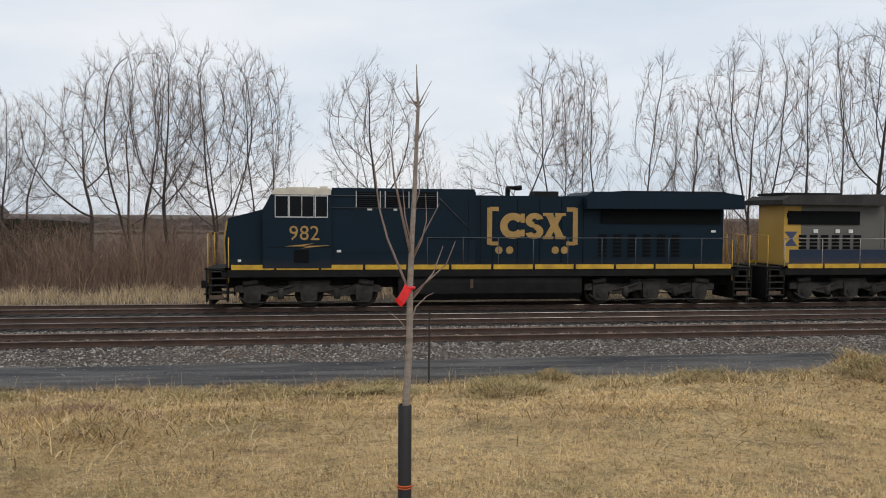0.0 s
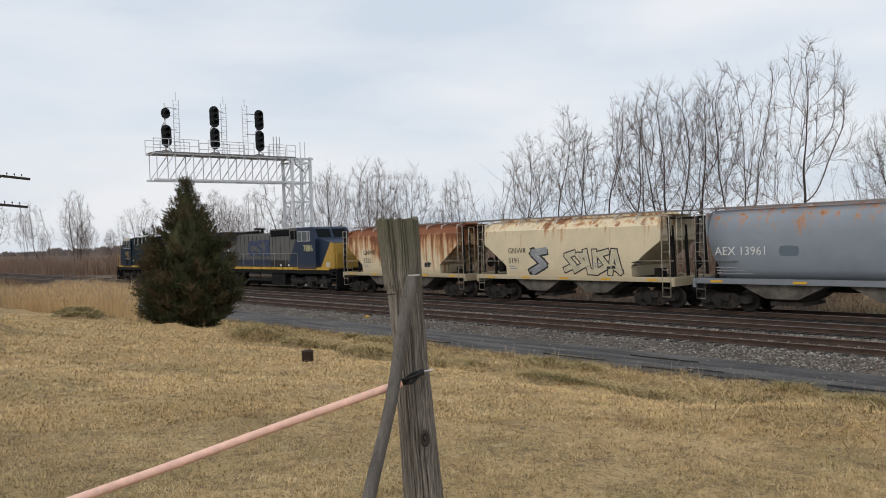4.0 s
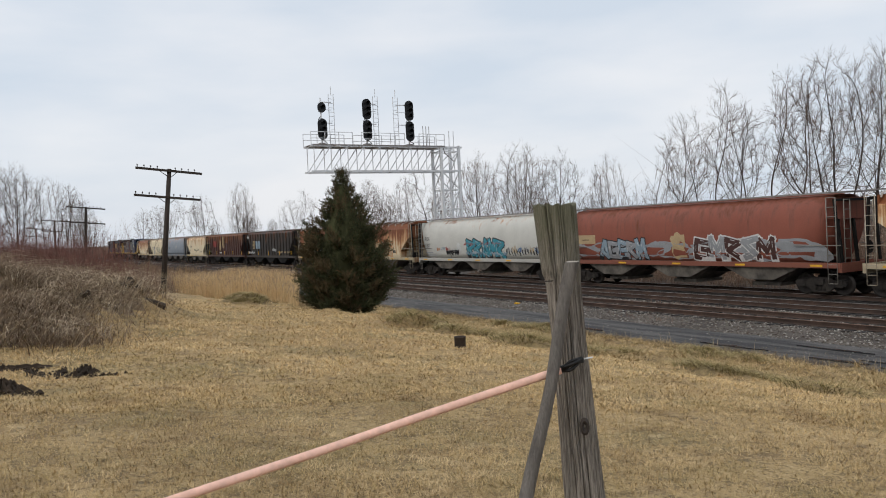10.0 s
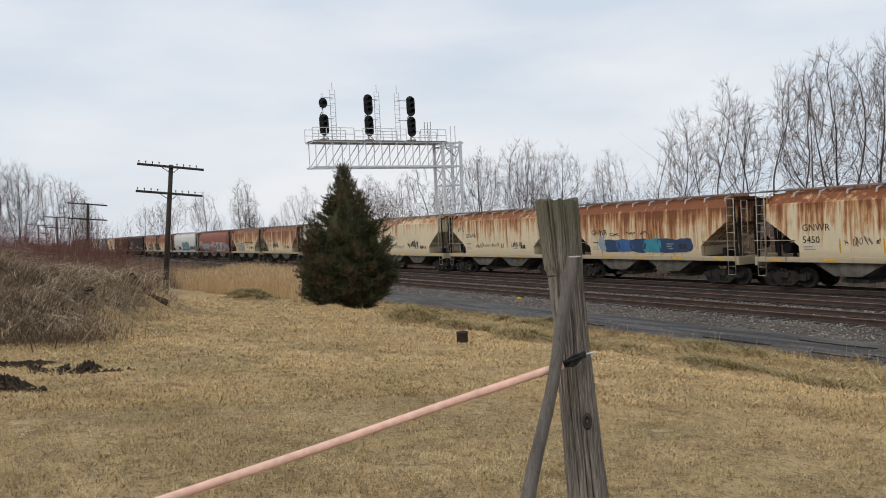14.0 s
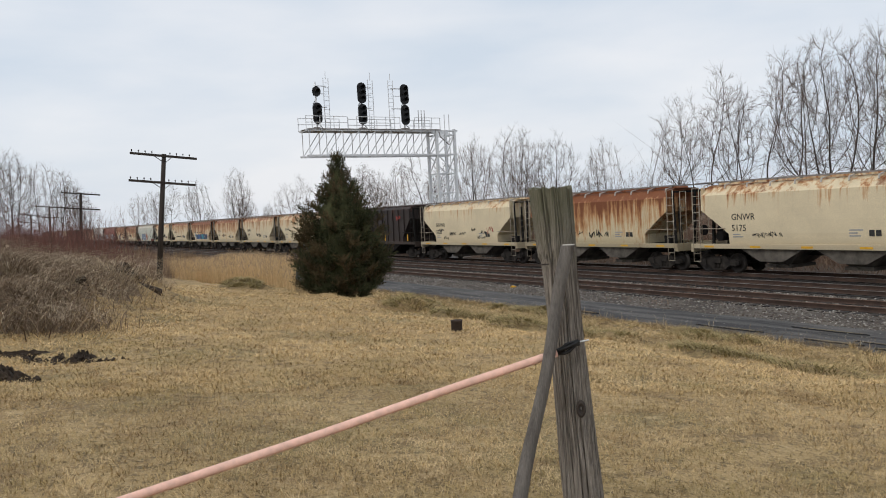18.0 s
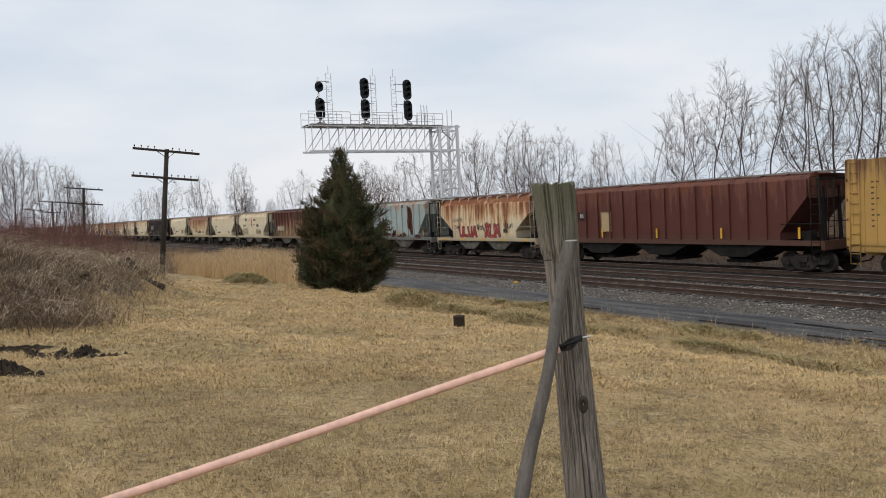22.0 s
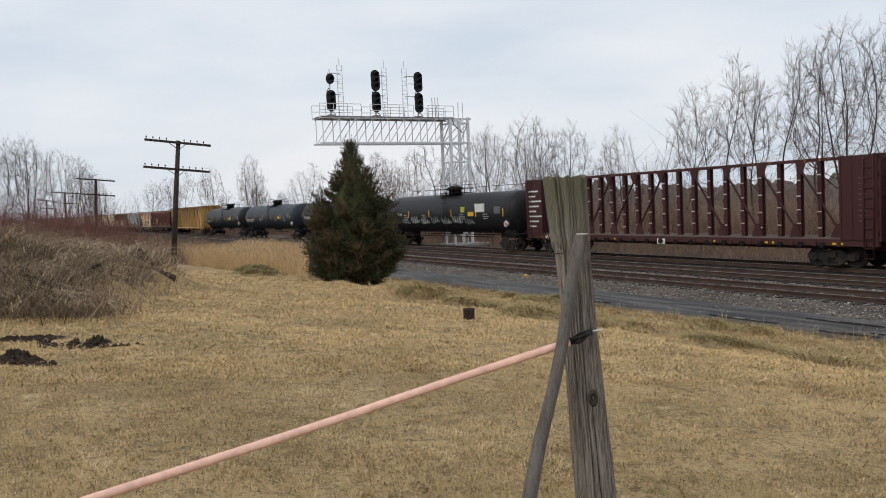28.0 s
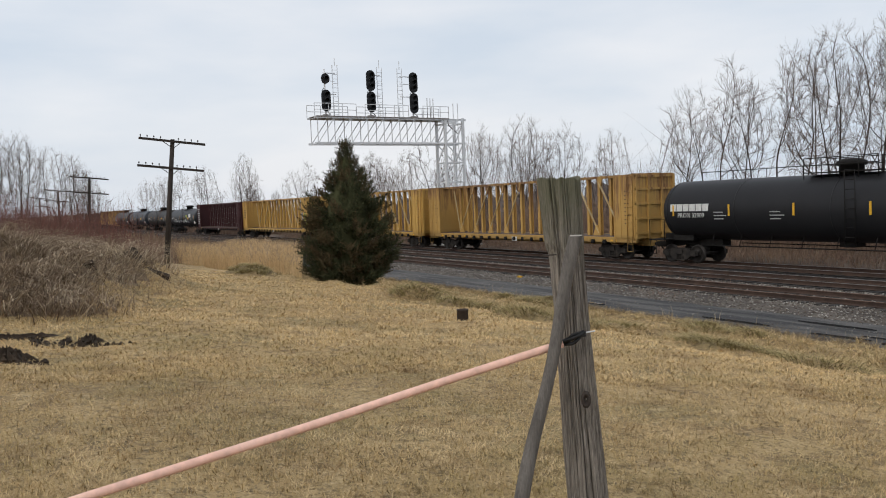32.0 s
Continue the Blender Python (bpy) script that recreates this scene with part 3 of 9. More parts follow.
def wheelset_mesh(r):
    s = Shape()
    for y in (-0.755, 0.755):
        disc(s, (0, y, 0), r, 0.13)
    s.tube([(0, -1.0, 0), (0, 1.0, 0)], 0.08, 10)
    for y in (-1.0, 1.0):
        s.tube([(0, y, 0), (0, y * 1.07, 0)], 0.1, 10)
        for k in range(3):
            a = 2 * math.pi * k / 3
            s.tube([(0.055 * math.cos(a), y * 1.06, 0.055 * math.sin(a)), (0.055 * math.cos(a), y * 1.09, 0.055 * math.sin(a))], 0.018, 5)
    return s.mesh("wheelset", M["wheel"])


ME_WHEEL, ME_WHEEL_L = wheelset_mesh(WHEEL_R), wheelset_mesh(0.53)
WHEELSETS = {"front": [], "rear": [], "l1": [], "l2": [], "l3": []}


def freight_truck_mesh():
    s = Shape()
    for y in (-1.02, 1.02):
        # cast side frame: sloped arms, two openings and a spring nest
        s.prism([(-1.2, 0.60), (-1.2, 0.42), (-0.95, 0.36), (-0.72, 0.40), (-0.38, 0.16), (0.38, 0.16), (0.72, 0.40), (0.95, 0.36), (1.2, 0.42), (1.2, 0.60), (1.0, 0.66),
                 (0.62, 0.64), (0.42, 0.78), (-0.42, 0.78), (-0.62, 0.64), (-1.0, 0.66)], y - 0.06, y + 0.06)
        for x in (-0.89, 0.89):
            s.box(x - 0.16, x + 0.16, y - 0.1, y + 0.1, 0.36, 0.6)
        for x in (-0.2, 0.0, 0.2):
            s.tube([(x, y * 1.04, 0.22), (x, y * 1.04, 0.52)], 0.075, 8)
        s.box(-0.36, 0.36, y - 0.13, y + 0.13, 0.14, 0.2)
    s.box(-0.22, 0.22, -1.2, 1.2, 0.46, 0.7)
    s.tube([(0, 0, 0.6), (0, 0, 0.85)], 0.25, 12)
    for x in (-0.42, 0.42):
        s.box(x - 0.06, x + 0.06, -0.95, 0.95, 0.3, 0.42)
    return s.mesh("truck", M["truck"])


ME_TRUCK = freight_truck_mesh()


def add_trucks(car, xs, big=False):
    for x in xs:
        t = part("truck", ME_TRUCK, None, car, m=pose(x, 0, 0))
        for dx, key in ((-0.89, "front"), (0.89, "rear")):
            WHEELSETS[key].append(part("wheelset", ME_WHEEL, None, t, m=pose(dx, 0, WHEEL_R)))


def coupler(car, L):
    for e in (-1, 1):
        s = Shape()
        s.beam((e * (L / 2 - 1.2), 0, 0.86), (e * (L / 2 - 0.28), 0, 0.86), 0.16)
        s.box(min(e * (L / 2 - 0.34), e * (L / 2 + 0.02)), max(e * (L / 2 - 0.34), e * (L / 2 + 0.02)), -0.16, 0.16, 0.72, 1.0)
        s.tube([(e * (L / 2 - 0.7), 0.35, 0.85), (e * (L / 2 - 0.35), 0.38, 0.5), (e * (L / 2), 0.3, 0.42)], 0.035, 6)
        part("coupler", s, M["steel_dark"], car)


def ladder(shape, x, y, z0, z1, w=0.42, along="x", n=None, r=0.017):
    n = n or max(2, int((z1 - z0) / 0.38))
    ends = [(x - w / 2, y), (x + w / 2, y)] if along == "x" else [(x, y - w / 2), (x, y + w / 2)]
    for a in ends:
        shape.tube([(a[0], a[1], z0), (a[0], a[1], z1)], r * 1.3, 5)
    for i in range(n + 1):
        z = z0 + (z1 - z0) * i / n
        shape.tube([(ends[0][0], ends[0][1], z), (ends[1][0], ends[1][1], z)], r, 5)


def ladder_shape(*args):
    s = Shape()
    ladder(s, *args)
    return s


def words(text, size, x, y, z, material, parent, name="lettering", face=-1, align="LEFT"):
    """Flat lettering on the side that faces -y."""
    cu = bpy.data.curves.new(name, "FONT")
    cu.body, cu.size, cu.align_x, cu.extrude, cu.resolution_u = text, size, align, 0.002, 2
    tmp = bpy.data.objects.new(name, cu)
    me = bpy.data.meshes.new_from_object(tmp)
    bpy.data.objects.remove(tmp)
    me.materials.clear()
    me.materials.append(material)
    return part(name, me, None, parent, m=pose(x, y, z, 90, 0, 0))


def hopper_body(L, kind, W=1.5, zt=4.25, zs=1.42):
    """Car body: returns the shape of the side-and-slope box. kind: flat, round or ribbed."""
    s = Shape()
    e = L / 2
    x_top, x_low = e - 1.15, e - 2.75
    z_knee = 3.05 if kind != "round" else 3.3
    if kind == "round":
        x_top, x_low = e - 1.25, e - 1.9
    # stations along z with half length and half width
    if kind == "flat":
        st = [(zs, x_low, W * 0.95), (1.9, x_low, W * 0.985), (2.5, (x_low + x_top) / 2, W), (z_knee, x_top, W), (3.75, x_top, W * 0.985), (zt - 0.42, x_top, W * 0.93), (zt - 0.12, x_top, W * 0.72), (zt, x_top, W * 0.5)]
    elif kind == "round":
        st = [(zs, x_low, W * 0.84), (1.8, x_low + 0.15, W * 0.94), (2.3, x_top - 0.25, W * 0.99), (2.8, x_top - 0.08, W), (z_knee, x_top, W * 0.99), (3.7, x_top, W * 0.93), (4.0, x_top, W * 0.82), (zt, x_top, W * 0.6), (zt + 0.06, x_top, W * 0.3)]
    else:
        st = [(zs, x_low + 0.1, W * 0.97), (1.75, x_low + 0.1, W * 0.97), (z_knee + 0.4, x_top, W * 0.97), (zt - 0.2, x_top, W * 0.97), (zt - 0.02, x_top, W * 0.9), (zt + 0.04, x_top, W * 0.5)]
    n = 14
    rings = []
    for z, hx, hw in st:
        near = [(-hx + 2 * hx * i / n, -hw, z) for i in range(n + 1)]
        far = [(hx - 2 * hx * i / n, hw, z) for i in range(n + 1)]
        rings.append(near + far)
    k = 2 * (n + 1)
    vs = [p for r in rings for p in r]
    fs = [(j * k + i, j * k + (i + 1) % k, (j + 1) * k + (i + 1) % k, (j + 1) * k + i) for j in range(len(st) - 1) for i in range(k)]
    s.add(vs, fs, kind == "round")
    s.f += [tuple(range(k))[::-1], tuple((len(st) - 1) * k + i for i in range(k))]
    s.s += [False, False]
    ribs = []
    if kind == "ribbed":
        m = int(L / 1.12)
        for i in range(m + 1):
            x = -x_top + 0.12 + (2 * x_top - 0.24) * i / m
            slope = (x_top - abs(x)) / max(0.01, x_top - x_low - 0.1)
            z0 = 1.45 if slope >= 1 else 1.75 + (z_knee + 0.4 - 1.75) * (1 - slope)
            for y in (-1, 1):
                ribs.append((x - 0.05, x + 0.05, min(y * W * 0.96, y * (W * 0.97 + 0.1)), max(y * W * 0.96, y * (W * 0.97 + 0.1)), z0, zt - 0.18))
    return s, x_top, x_low, ribs


def hopper(name, L, kind, paint, label, bays=2, end_paint=None, bay_paint=None, rb=None, zt=4.25, mark=None, mark_mat=None, ladder_paint=None):
    car = thing(name, label, "hopper car", "cars of the freight train")
    end_paint, bay_paint = end_paint or M["steel_dark"], bay_paint or M["bay_grey"]
    W = 1.5
    sh, x_top, x_low, ribs = hopper_body(L, kind, W, zt)
    body = part("body", sh, paint, car)
    for rb_ in ribs:
        part("rib", Shape().box(*rb_), paint, body)
    e = L / 2
    # side sill, end sills, centre sill
    s = Shape()
    for y in (-1, 1):
        s.box(-e + 0.5, e - 0.5, min(y * 1.36, y * 1.53), max(y * 1.36, y * 1.53), 1.2, 1.42)
    for x in (-1, 1):
        s.box(min(x * (e - 0.45), x * (e - 0.62)), max(x * (e - 0.45), x * (e - 0.62)), -1.5, 1.5, 1.02, 1.42)
    part("side_sill", s, paint, car)
    s = Shape()
    s.box(-e + 0.6, e - 0.6, -0.25, 0.25, 0.86, 1.24)
    s.box(-e + 0.55, -e + 2.9, -1.4, 1.4, 1.16, 1.24)
    s.box(e - 2.9, e - 0.55, -1.4, 1.4, 1.16, 1.24)
    s.tube([(-e + 1.6, -0.75, 1.75), (-e + 1.6, 0.3, 1.75)], 0.24, 10)
    s.box(e - 1.9, e - 1.5, -0.9, -0.5, 1.3, 1.8)
    part("centre_sill", s, M["steel_dark"], car)
    # hopper bays
    b = (2 * x_low - 0.5) / bays
    for i in range(bays):
        c = -x_low + 0.25 + b * (i + 0.5)
        w0, w1 = b * 0.47, b * 0.13
        s = Shape()
        p = [(c - w0, -1.34, 1.42), (c + w0, -1.34, 1.42), (c + w0, 1.34, 1.42), (c - w0, 1.34, 1.42), (c - w1, -0.75, 0.45), (c + w1, -0.75, 0.45), (c + w1, 0.75, 0.45), (c - w1, 0.75, 0.45)]
        s.add(p, [(0, 1, 5, 4), (1, 2, 6, 5), (2, 3, 7, 6), (3, 0, 4, 7), (4, 5, 6, 7), (3, 2, 1, 0)])
        # side sheet under the sill: an inverted trapezium that shows from the side
        s.prism([(c - w0, 1.3), (c + w0, 1.3), (c + w1 + 0.1, 0.62), (c - w1 - 0.1, 0.62)], -1.37, -1.33)
        s.box(c - w1 - 0.12, c + w1 + 0.12, -0.95, 0.95, 0.32, 0.47)
        s.tube([(c, -1.15, 0.4), (c, 1.15, 0.4)], 0.05, 6)
        part("hopper_bay", s, bay_paint, car)
    # ends: posts, ladders, grab irons, platform
    for x in (-1, 1):
        s = Shape()
        for y in (-1.42, 1.42):
            s.beam((x * (e - 0.58), y, 1.4), (x * (e - 0.75), y, zt - 0.15), 0.1)
        s.beam((x * (e - 1.05), -0.55, 1.3), (x * x_top, -0.55, zt - 0.5), 0.12)
        s.beam((x * (e - 1.05), 0.55, 1.3), (x * x_top, 0.55, zt - 0.5), 0.12)
        s.beam((x * (e - 0.75), -1.42, zt - 0.2), (x * (e - 0.75), 1.42, zt - 0.2), 0.1)
        part("end_frame", s, end_paint, car)
        lm = ladder_paint or M["ladder_grey"]
        for y in (-1.52, 1.52):
            part("ladder", ladder_shape(x * (e - 0.85), y, 0.55, zt - 0.1, 0.42), lm, car)
            sh = Shape().tube([(x * (e - 0.45), y, 2.15), (x * (e - 2.6), y, 2.15)], 0.02, 5)
            part("grab_rail", sh, lm, car)
        part("end_ladder", ladder_shape(x * (e - 0.5), -0.95, 1.2, zt - 0.2, 0.42, "y"), lm, car)
        part("upper_end_sheet", Shape().box(min(x * (e - 1.2), x * (e - 1.12)), max(x * (e - 1.2), x * (e - 1.12)), -1.43, 1.43, zt - 1.0, zt - 0.1), paint, car)
        sh = Shape()
        for y in (-1.15, 1.15):
            sh.beam((x * (e - 0.6), y, 0.95), (x * (e - 2.4), y, 1.3), 0.06)
        sh.tube([(x * (e - 0.52), 0.6, 2.0), (x * (e - 0.58), 0.6, 2.0)], 0.28, 14)
        part("hand_brake", sh, M["steel_dark"], car)
    # roof: hatch covers, running boards on brackets
    nh = max(3, int(L / 3.6))
    for i in range(nh):
        s = Shape()
        c = -x_top + 2 * x_top * (i + 0.5) / nh
        s.prism([(c - x_top / nh * 0.9, zt), (c - x_top / nh * 0.86, zt + 0.1), (c + x_top / nh * 0.86, zt + 0.1), (c + x_top / nh * 0.9, zt)], -0.42, 0.42)
        s.tube([(c, -0.5, zt + 0.07), (c, 0.5, zt + 0.07)], 0.03, 5)
        part("hatch_cover", s, paint, car)
    s = Shape()
    for y in (-1, 1):
        s.box(-x_top - 0.1, x_top + 0.1, min(y * 0.72, y * 1.05), max(y * 0.72, y * 1.05), zt + 0.12, zt + 0.16)
    for x in (-1, 1):
        s.box(min(x * x_top, x * (e - 0.45)), max(x * x_top, x * (e - 0.45)), -1.05, 1.05, zt + 0.12, zt + 0.155)
    part("running_board", s, M["galv_dull"], car)
    if kind != "round":
        nb = int(L / 1.5)
        br = Shape().beam((0, -0.74, zt + 0.1), (0, -1.32, zt - 0.03), 0.05, 0.05).beam((0, -1.3, zt + 0.0), (0, -1.37, zt - 0.2), 0.06, 0.05).mesh("bracket", M["white_grey"] if kind == "flat" else paint)
        for i in range(nb + 1):
            part("bracket", br, None, car, m=pose(-x_top + 0.1 + (2 * x_top - 0.2) * i / nb, 0, 0))
    # reflectors
    ys = -1.535
    for i in range(5):
        x = -e + 1.6 + (L - 3.2) * i / 4
        s = Shape().box(x - 0.055, x + 0.055, -1.59, -1.57, 1.5, 2.0) if kind == "ribbed" else Shape().box(x - 0.28, x + 0.28, ys - 0.008, ys + 0.002, 1.25, 1.34)
        part("reflector", s, M["yellow"], car)
    if mark:
        yy = -W * (0.985 if kind == "flat" else 1.0 if kind == "round" else 1.045) - 0.02
        for i, line in enumerate(mark):
            words(line, 0.42, -x_low + 0.15, yy, 2.55 - 0.55 * i, mark_mat or M["black"], car)
    add_trucks(car, (-e + 1.75, e - 1.75))
    coupler(car, L)
    return car


def centerbeam(L, paint, label, end_open=False):
    car = thing("centerbeam_flatcar", label, "flat car", "cars of the freight train")
    e = L / 2
    s = Shape()
    for y in (-1, 1):
        s.box(-e + 0.6, e - 0.6, min(y * 1.3, y * 1.45), max(y * 1.3, y * 1.45), 0.98, 1.26)
    s.box(-e + 0.6, e - 0.6, -0.3, 0.3, 0.75, 1.2)
    n = 20
    for i in range(n + 1):
        x = -e + 1.2 + (L - 2.4) * i / n
        s.box(x - 0.07, x + 0.07, -1.4, 1.4, 1.0, 1.2)
        for y in (-1.46, 1.46):
            s.box(x - 0.09, x + 0.09, y - 0.05, y + 0.05, 0.96, 1.16)
    part("underframe", s, paint, car)
    s = Shape().box(-e + 0.9, e - 0.9, -1.38, 1.38, 1.2, 1.25)
    part("deck", s, M["deck_rust"], car)
    x1 = e - 3.1
    for x in (-1, 1):
        a, b = sorted((x * (e - 0.62), x * (e - 0.78)))
        bh = part("bulkhead", Shape().box(a, b, -1.48, 1.48, 1.2, 4.75), paint, car)
        a2, b2 = sorted((x * (e - 0.5), x * (e - 0.64)))
        for y in (-1.38, 1.38, -0.5, 0.5):
            part("stiffener", Shape().box(a2, b2, y - 0.07, y + 0.07, 1.2, 4.72), paint, bh)
        for z in (1.5, 2.3, 3.1, 3.9, 4.6):
            part("cross_rib", Shape().box(*sorted((x * (e - 0.54), x * (e - 0.64))), -1.45, 1.45, z - 0.06, z + 0.06), paint, bh)
        a, b = sorted((x * (e - 0.78), x * (e - 2.25)))
        for y in (-1.47, 1.47):
            pn = part("end_panel", Shape().box(a, b, y - 0.03, y + 0.03, 1.25, 4.7), paint, car)
            q = -0.02 if y < 0 else 0.02
            for xx in (a + 0.04, a + (b - a) * 0.36, a + (b - a) * 0.7, b - 0.04):
                part("rib", Shape().box(xx - 0.045, xx + 0.045, y + q - 0.035, y + q + 0.035, 1.25, 4.72), paint, pn)
            if y < 0:
                for k in range(9):
                    part("data_bar", Shape().box(a + 0.85, a + 1.0 + 0.18 * (k % 3) / 2, y - 0.036, y - 0.03, 2.0 + 0.22 * k, 2.06 + 0.22 * k), M["deck_rust"], pn)
        part("ladder", ladder_shape(x * (e - 0.95), -1.56, 0.5, 4.6, 0.42), paint, car)
    part("top_chord", Shape().box(-e + 0.7, e - 0.7, -0.2, 0.2, 4.62, 4.76), paint, car)
    m = 18
    D = 0.1
    for i in range(m + 1):
        x = -x1 + 2 * x1 * i / m
        s = Shape()
        s.box(x - 0.1, x + 0.1, -D - 0.02, -D, 1.25, 4.62)
        s.box(x - 0.1, x + 0.1, D, D + 0.02, 1.25, 4.62)
        s.box(x - 0.015, x + 0.015, -D, D, 1.25, 4.62)
        for z in (1.45, 2.2, 2.9, 3.6):
            s.box(x - 0.13, x + 0.13, -D - 0.04, -D - 0.02, z, z + 0.07 + 0.03 * ((i + int(z * 3)) % 3))
        post = part("post", s, paint, car)
        if paint is M["cb_brown"]:
            sm = Shape()
            for k in range(4):
                z = 1.75 + 0.72 * k + 0.12 * math.sin(i * 2.1 + k)
                sm.box(x - 0.105, x + 0.105, -D - 0.05, -D - 0.042, z, z + 0.05)
            part("strap_mark", sm, M["white_grey"], post, "pale worn strap marks")
        # winches hang under the side sill at each post
        part("winch", Shape().box(x - 0.1, x + 0.1, -1.56, -1.44, 0.9, 1.12).tube([(x - 0.14, -1.5, 1.0), (x + 0.14, -1.5, 1.0)], 0.05, 8), M["steel_dark"], car)
    for i in range(0, m - 1, 2):
        a, b = -x1 + 2 * x1 * i / m, -x1 + 2 * x1 * (i + 2) / m
        lo, hi = (a, b) if i < m // 2 - 1 else (b, a)
        if i == m // 2 - 1:
            continue
        dm = M["brace_pale"] if paint is not M["cb_brown"] else paint
        part("diagonal", Shape().beam((hi, -D - 0.05, 4.5), (lo, -D - 0.05, 1.4), 0.09, 0.06), dm, car)
        q = 1 if lo > hi else -1
        part("gusset", Shape().prism([(hi - 0.12 * q, 4.62), (hi + 0.42 * q, 4.62), (hi + 0.2 * q, 4.1), (hi + 0.06 * q, 4.1)], -D - 0.085, -D - 0.022), paint, car)
        part("gusset", Shape().prism([(lo + 0.12 * q, 1.25), (lo - 0.5 * q, 1.25), (lo - 0.26 * q, 1.85), (lo - 0.06 * q, 1.85)], -D - 0.085, -D - 0.022), paint, car)
    for q in (-1, 1):
        part("diagonal", Shape().beam((q * (x1 + 0.05), -D - 0.05, 1.4), (q * (x1 + 0.8), -D - 0.05, 4.4), 0.09, 0.06), M["brace_pale"] if paint is not M["cb_brown"] else paint, car)
    for i in range(7):
        x = -e + 2.4 + (L - 4.8) * i / 6
        part("reflector", Shape().box(x - 0.25, x + 0.25, -1.462, -1.452, 1.02, 1.12), M["yellow"], car)
    s = Shape()
    s.box(-0.28, 0.28, -1.475, -1.455, 0.86, 1.14)
    part("notice_board", s, M["white"], car)
    add_trucks(car, (-e + 2.9, e - 2.9))
    coupler(car, L)
    return car


def tank(L, paint, label, mark=None, mark_size=0.42, mark_z=2.55, brand=False, rust_top=None):
    car = thing("tank_car", label, "tank car", "cars of the freight train")
    e = L / 2
    R, zc = 1.5, 2.67
    h = e - 1.0
    n = 40
    prof = [(-h, 0.0), (-h + 0.03, R * 0.35), (-h + 0.12, R * 0.62), (-h + 0.3, R * 0.85), (-h + 0.5, R * 0.96), (-h + 0.72, R)]
    prof = prof + [(x, R) for x in np.linspace(-h + 1.5, h - 1.5, 9)] + [(-x, r) for x, r in prof[::-1]]
    s = Shape()
    s.tube([(x, 0, zc) for x, r in prof], [max(r, 0.01) for x, r in prof], n)
    part("tank", s, paint, car)
    for x in (-h + 0.75, -h * 0.5, 0.0, h * 0.5, h - 0.75):
        part("weld_band", Shape().tube([(x - 0.03, 0, zc), (x + 0.03, 0, zc)], R + 0.006, n), paint, car)
    for x in (-1, 1):
        a, b = sorted((x * (e - 0.45), x * (e - 4.3)))
        part("stub_sill", Shape().box(a, b, -0.3, 0.3, 0.85, 1.45), M["steel_dark"], car)
        part("saddle", Shape().prism([(x * (e - 2.9), 1.15), (x * (e - 1.6), 1.15), (x * (e - 1.5), 1.75), (x * (e - 3.0), 1.75)], -0.85, 0.85), M["steel_dark"], car)
        a, b = sorted((x * (e - 0.4), x * (e - 1.5)))
        part("end_platform", Shape().box(a, b, -1.45, 1.45, 1.15, 1.22), M["steel_dark"], car)
    for x in (-1, 1):
        for y in (-1.45, 1.45):
            sh = Shape()
            sh.tube([(x * (e - 0.45), y, 0.4), (x * (e - 0.45), y, 2.25), (x * (e - 1.5), y, 2.25), (x * (e - 1.5), y, 1.15)], 0.022, 6)
            sh.tube([(x * (e - 0.9), y, 1.2), (x * (e - 0.9), y, 0.45), (x * (e - 0.45), y, 0.45)], 0.022, 6)
            part("end_rail", sh, M["steel_dark"], car)
    # top platform, rails, fittings housing
    PL = 1.7
    s = Shape().tube([(-h + 1.0, 0.9, zc + R + 0.45), (h - 1.0, 0.9, zc + R + 0.45)], 0.02, 5)
    for x in np.linspace(-h + 1.0, h - 1.0, 10):
        s.tube([(x, 0.9, zc + R - 0.35), (x, 0.9, zc + R + 0.45)], 0.018, 5)
    part("top_rail", s, M["steel_dark"], car)
    part("platform", Shape().box(-PL, PL, -0.85, 0.85, zc + R + 0.05, zc + R + 0.09), M["steel_dark"], car)
    for y in (-0.85, 0.85):
        s = Shape()
        for x in np.linspace(-PL, PL, 5):
            s.tube([(x, y, zc + R - 0.2), (x, y, zc + R + 0.7)], 0.022, 5)
        s.tube([(-PL, y, zc + R + 0.7), (PL, y, zc + R + 0.7)], 0.022, 6)
        s.tube([(-PL, y, zc + R + 0.38), (PL, y, zc + R + 0.38)], 0.02, 6)
        part("platform_rail", s, M["steel_dark"], car)
    s = Shape()
    ladder(s, 0.9, -1.55, 1.1, zc + R + 0.1, 0.45)
    part("ladder", s, M["steel_dark"], car)
    for x in (-h * 0.62, -h * 0.3, h * 0.3, h * 0.62):
        for k in range(3):
            yy = -math.sqrt(R * R - (0.16 * k - 0.4) ** 2) - 0.012
            part("data_line", Shape().box(x, x + 0.55 + 0.2 * (k % 2), yy, yy + 0.02, zc + 0.16 * k - 0.42, zc + 0.16 * k - 0.37), M["sp_dim"], car)
    s = Shape()
    s.tube([(0, 0, zc + R - 0.1), (0, 0, zc + R + 0.3), (0, 0, zc + R + 0.32), (0, 0, zc + R + 0.5), (0, 0, zc + R + 0.62)], [0.5, 0.5, 0.62, 0.62, 0.35], 16)
    part("fittings_housing", s, M["steel_dark"], car)
    x0 = -e + 4.3
    for y in (-1.1, 1.1):
        part("brake_pipe", Shape().tube([(x0, y, 0.95), (-x0, y, 0.95)], 0.03, 6), M["steel_dark"], car)
    for x in np.linspace(x0, -x0, 9):
        part("pipe_hanger", Shape().tube([(x, -1.1, 0.95), (x, -0.8, 1.7)], 0.02, 5), M["steel_dark"], car)
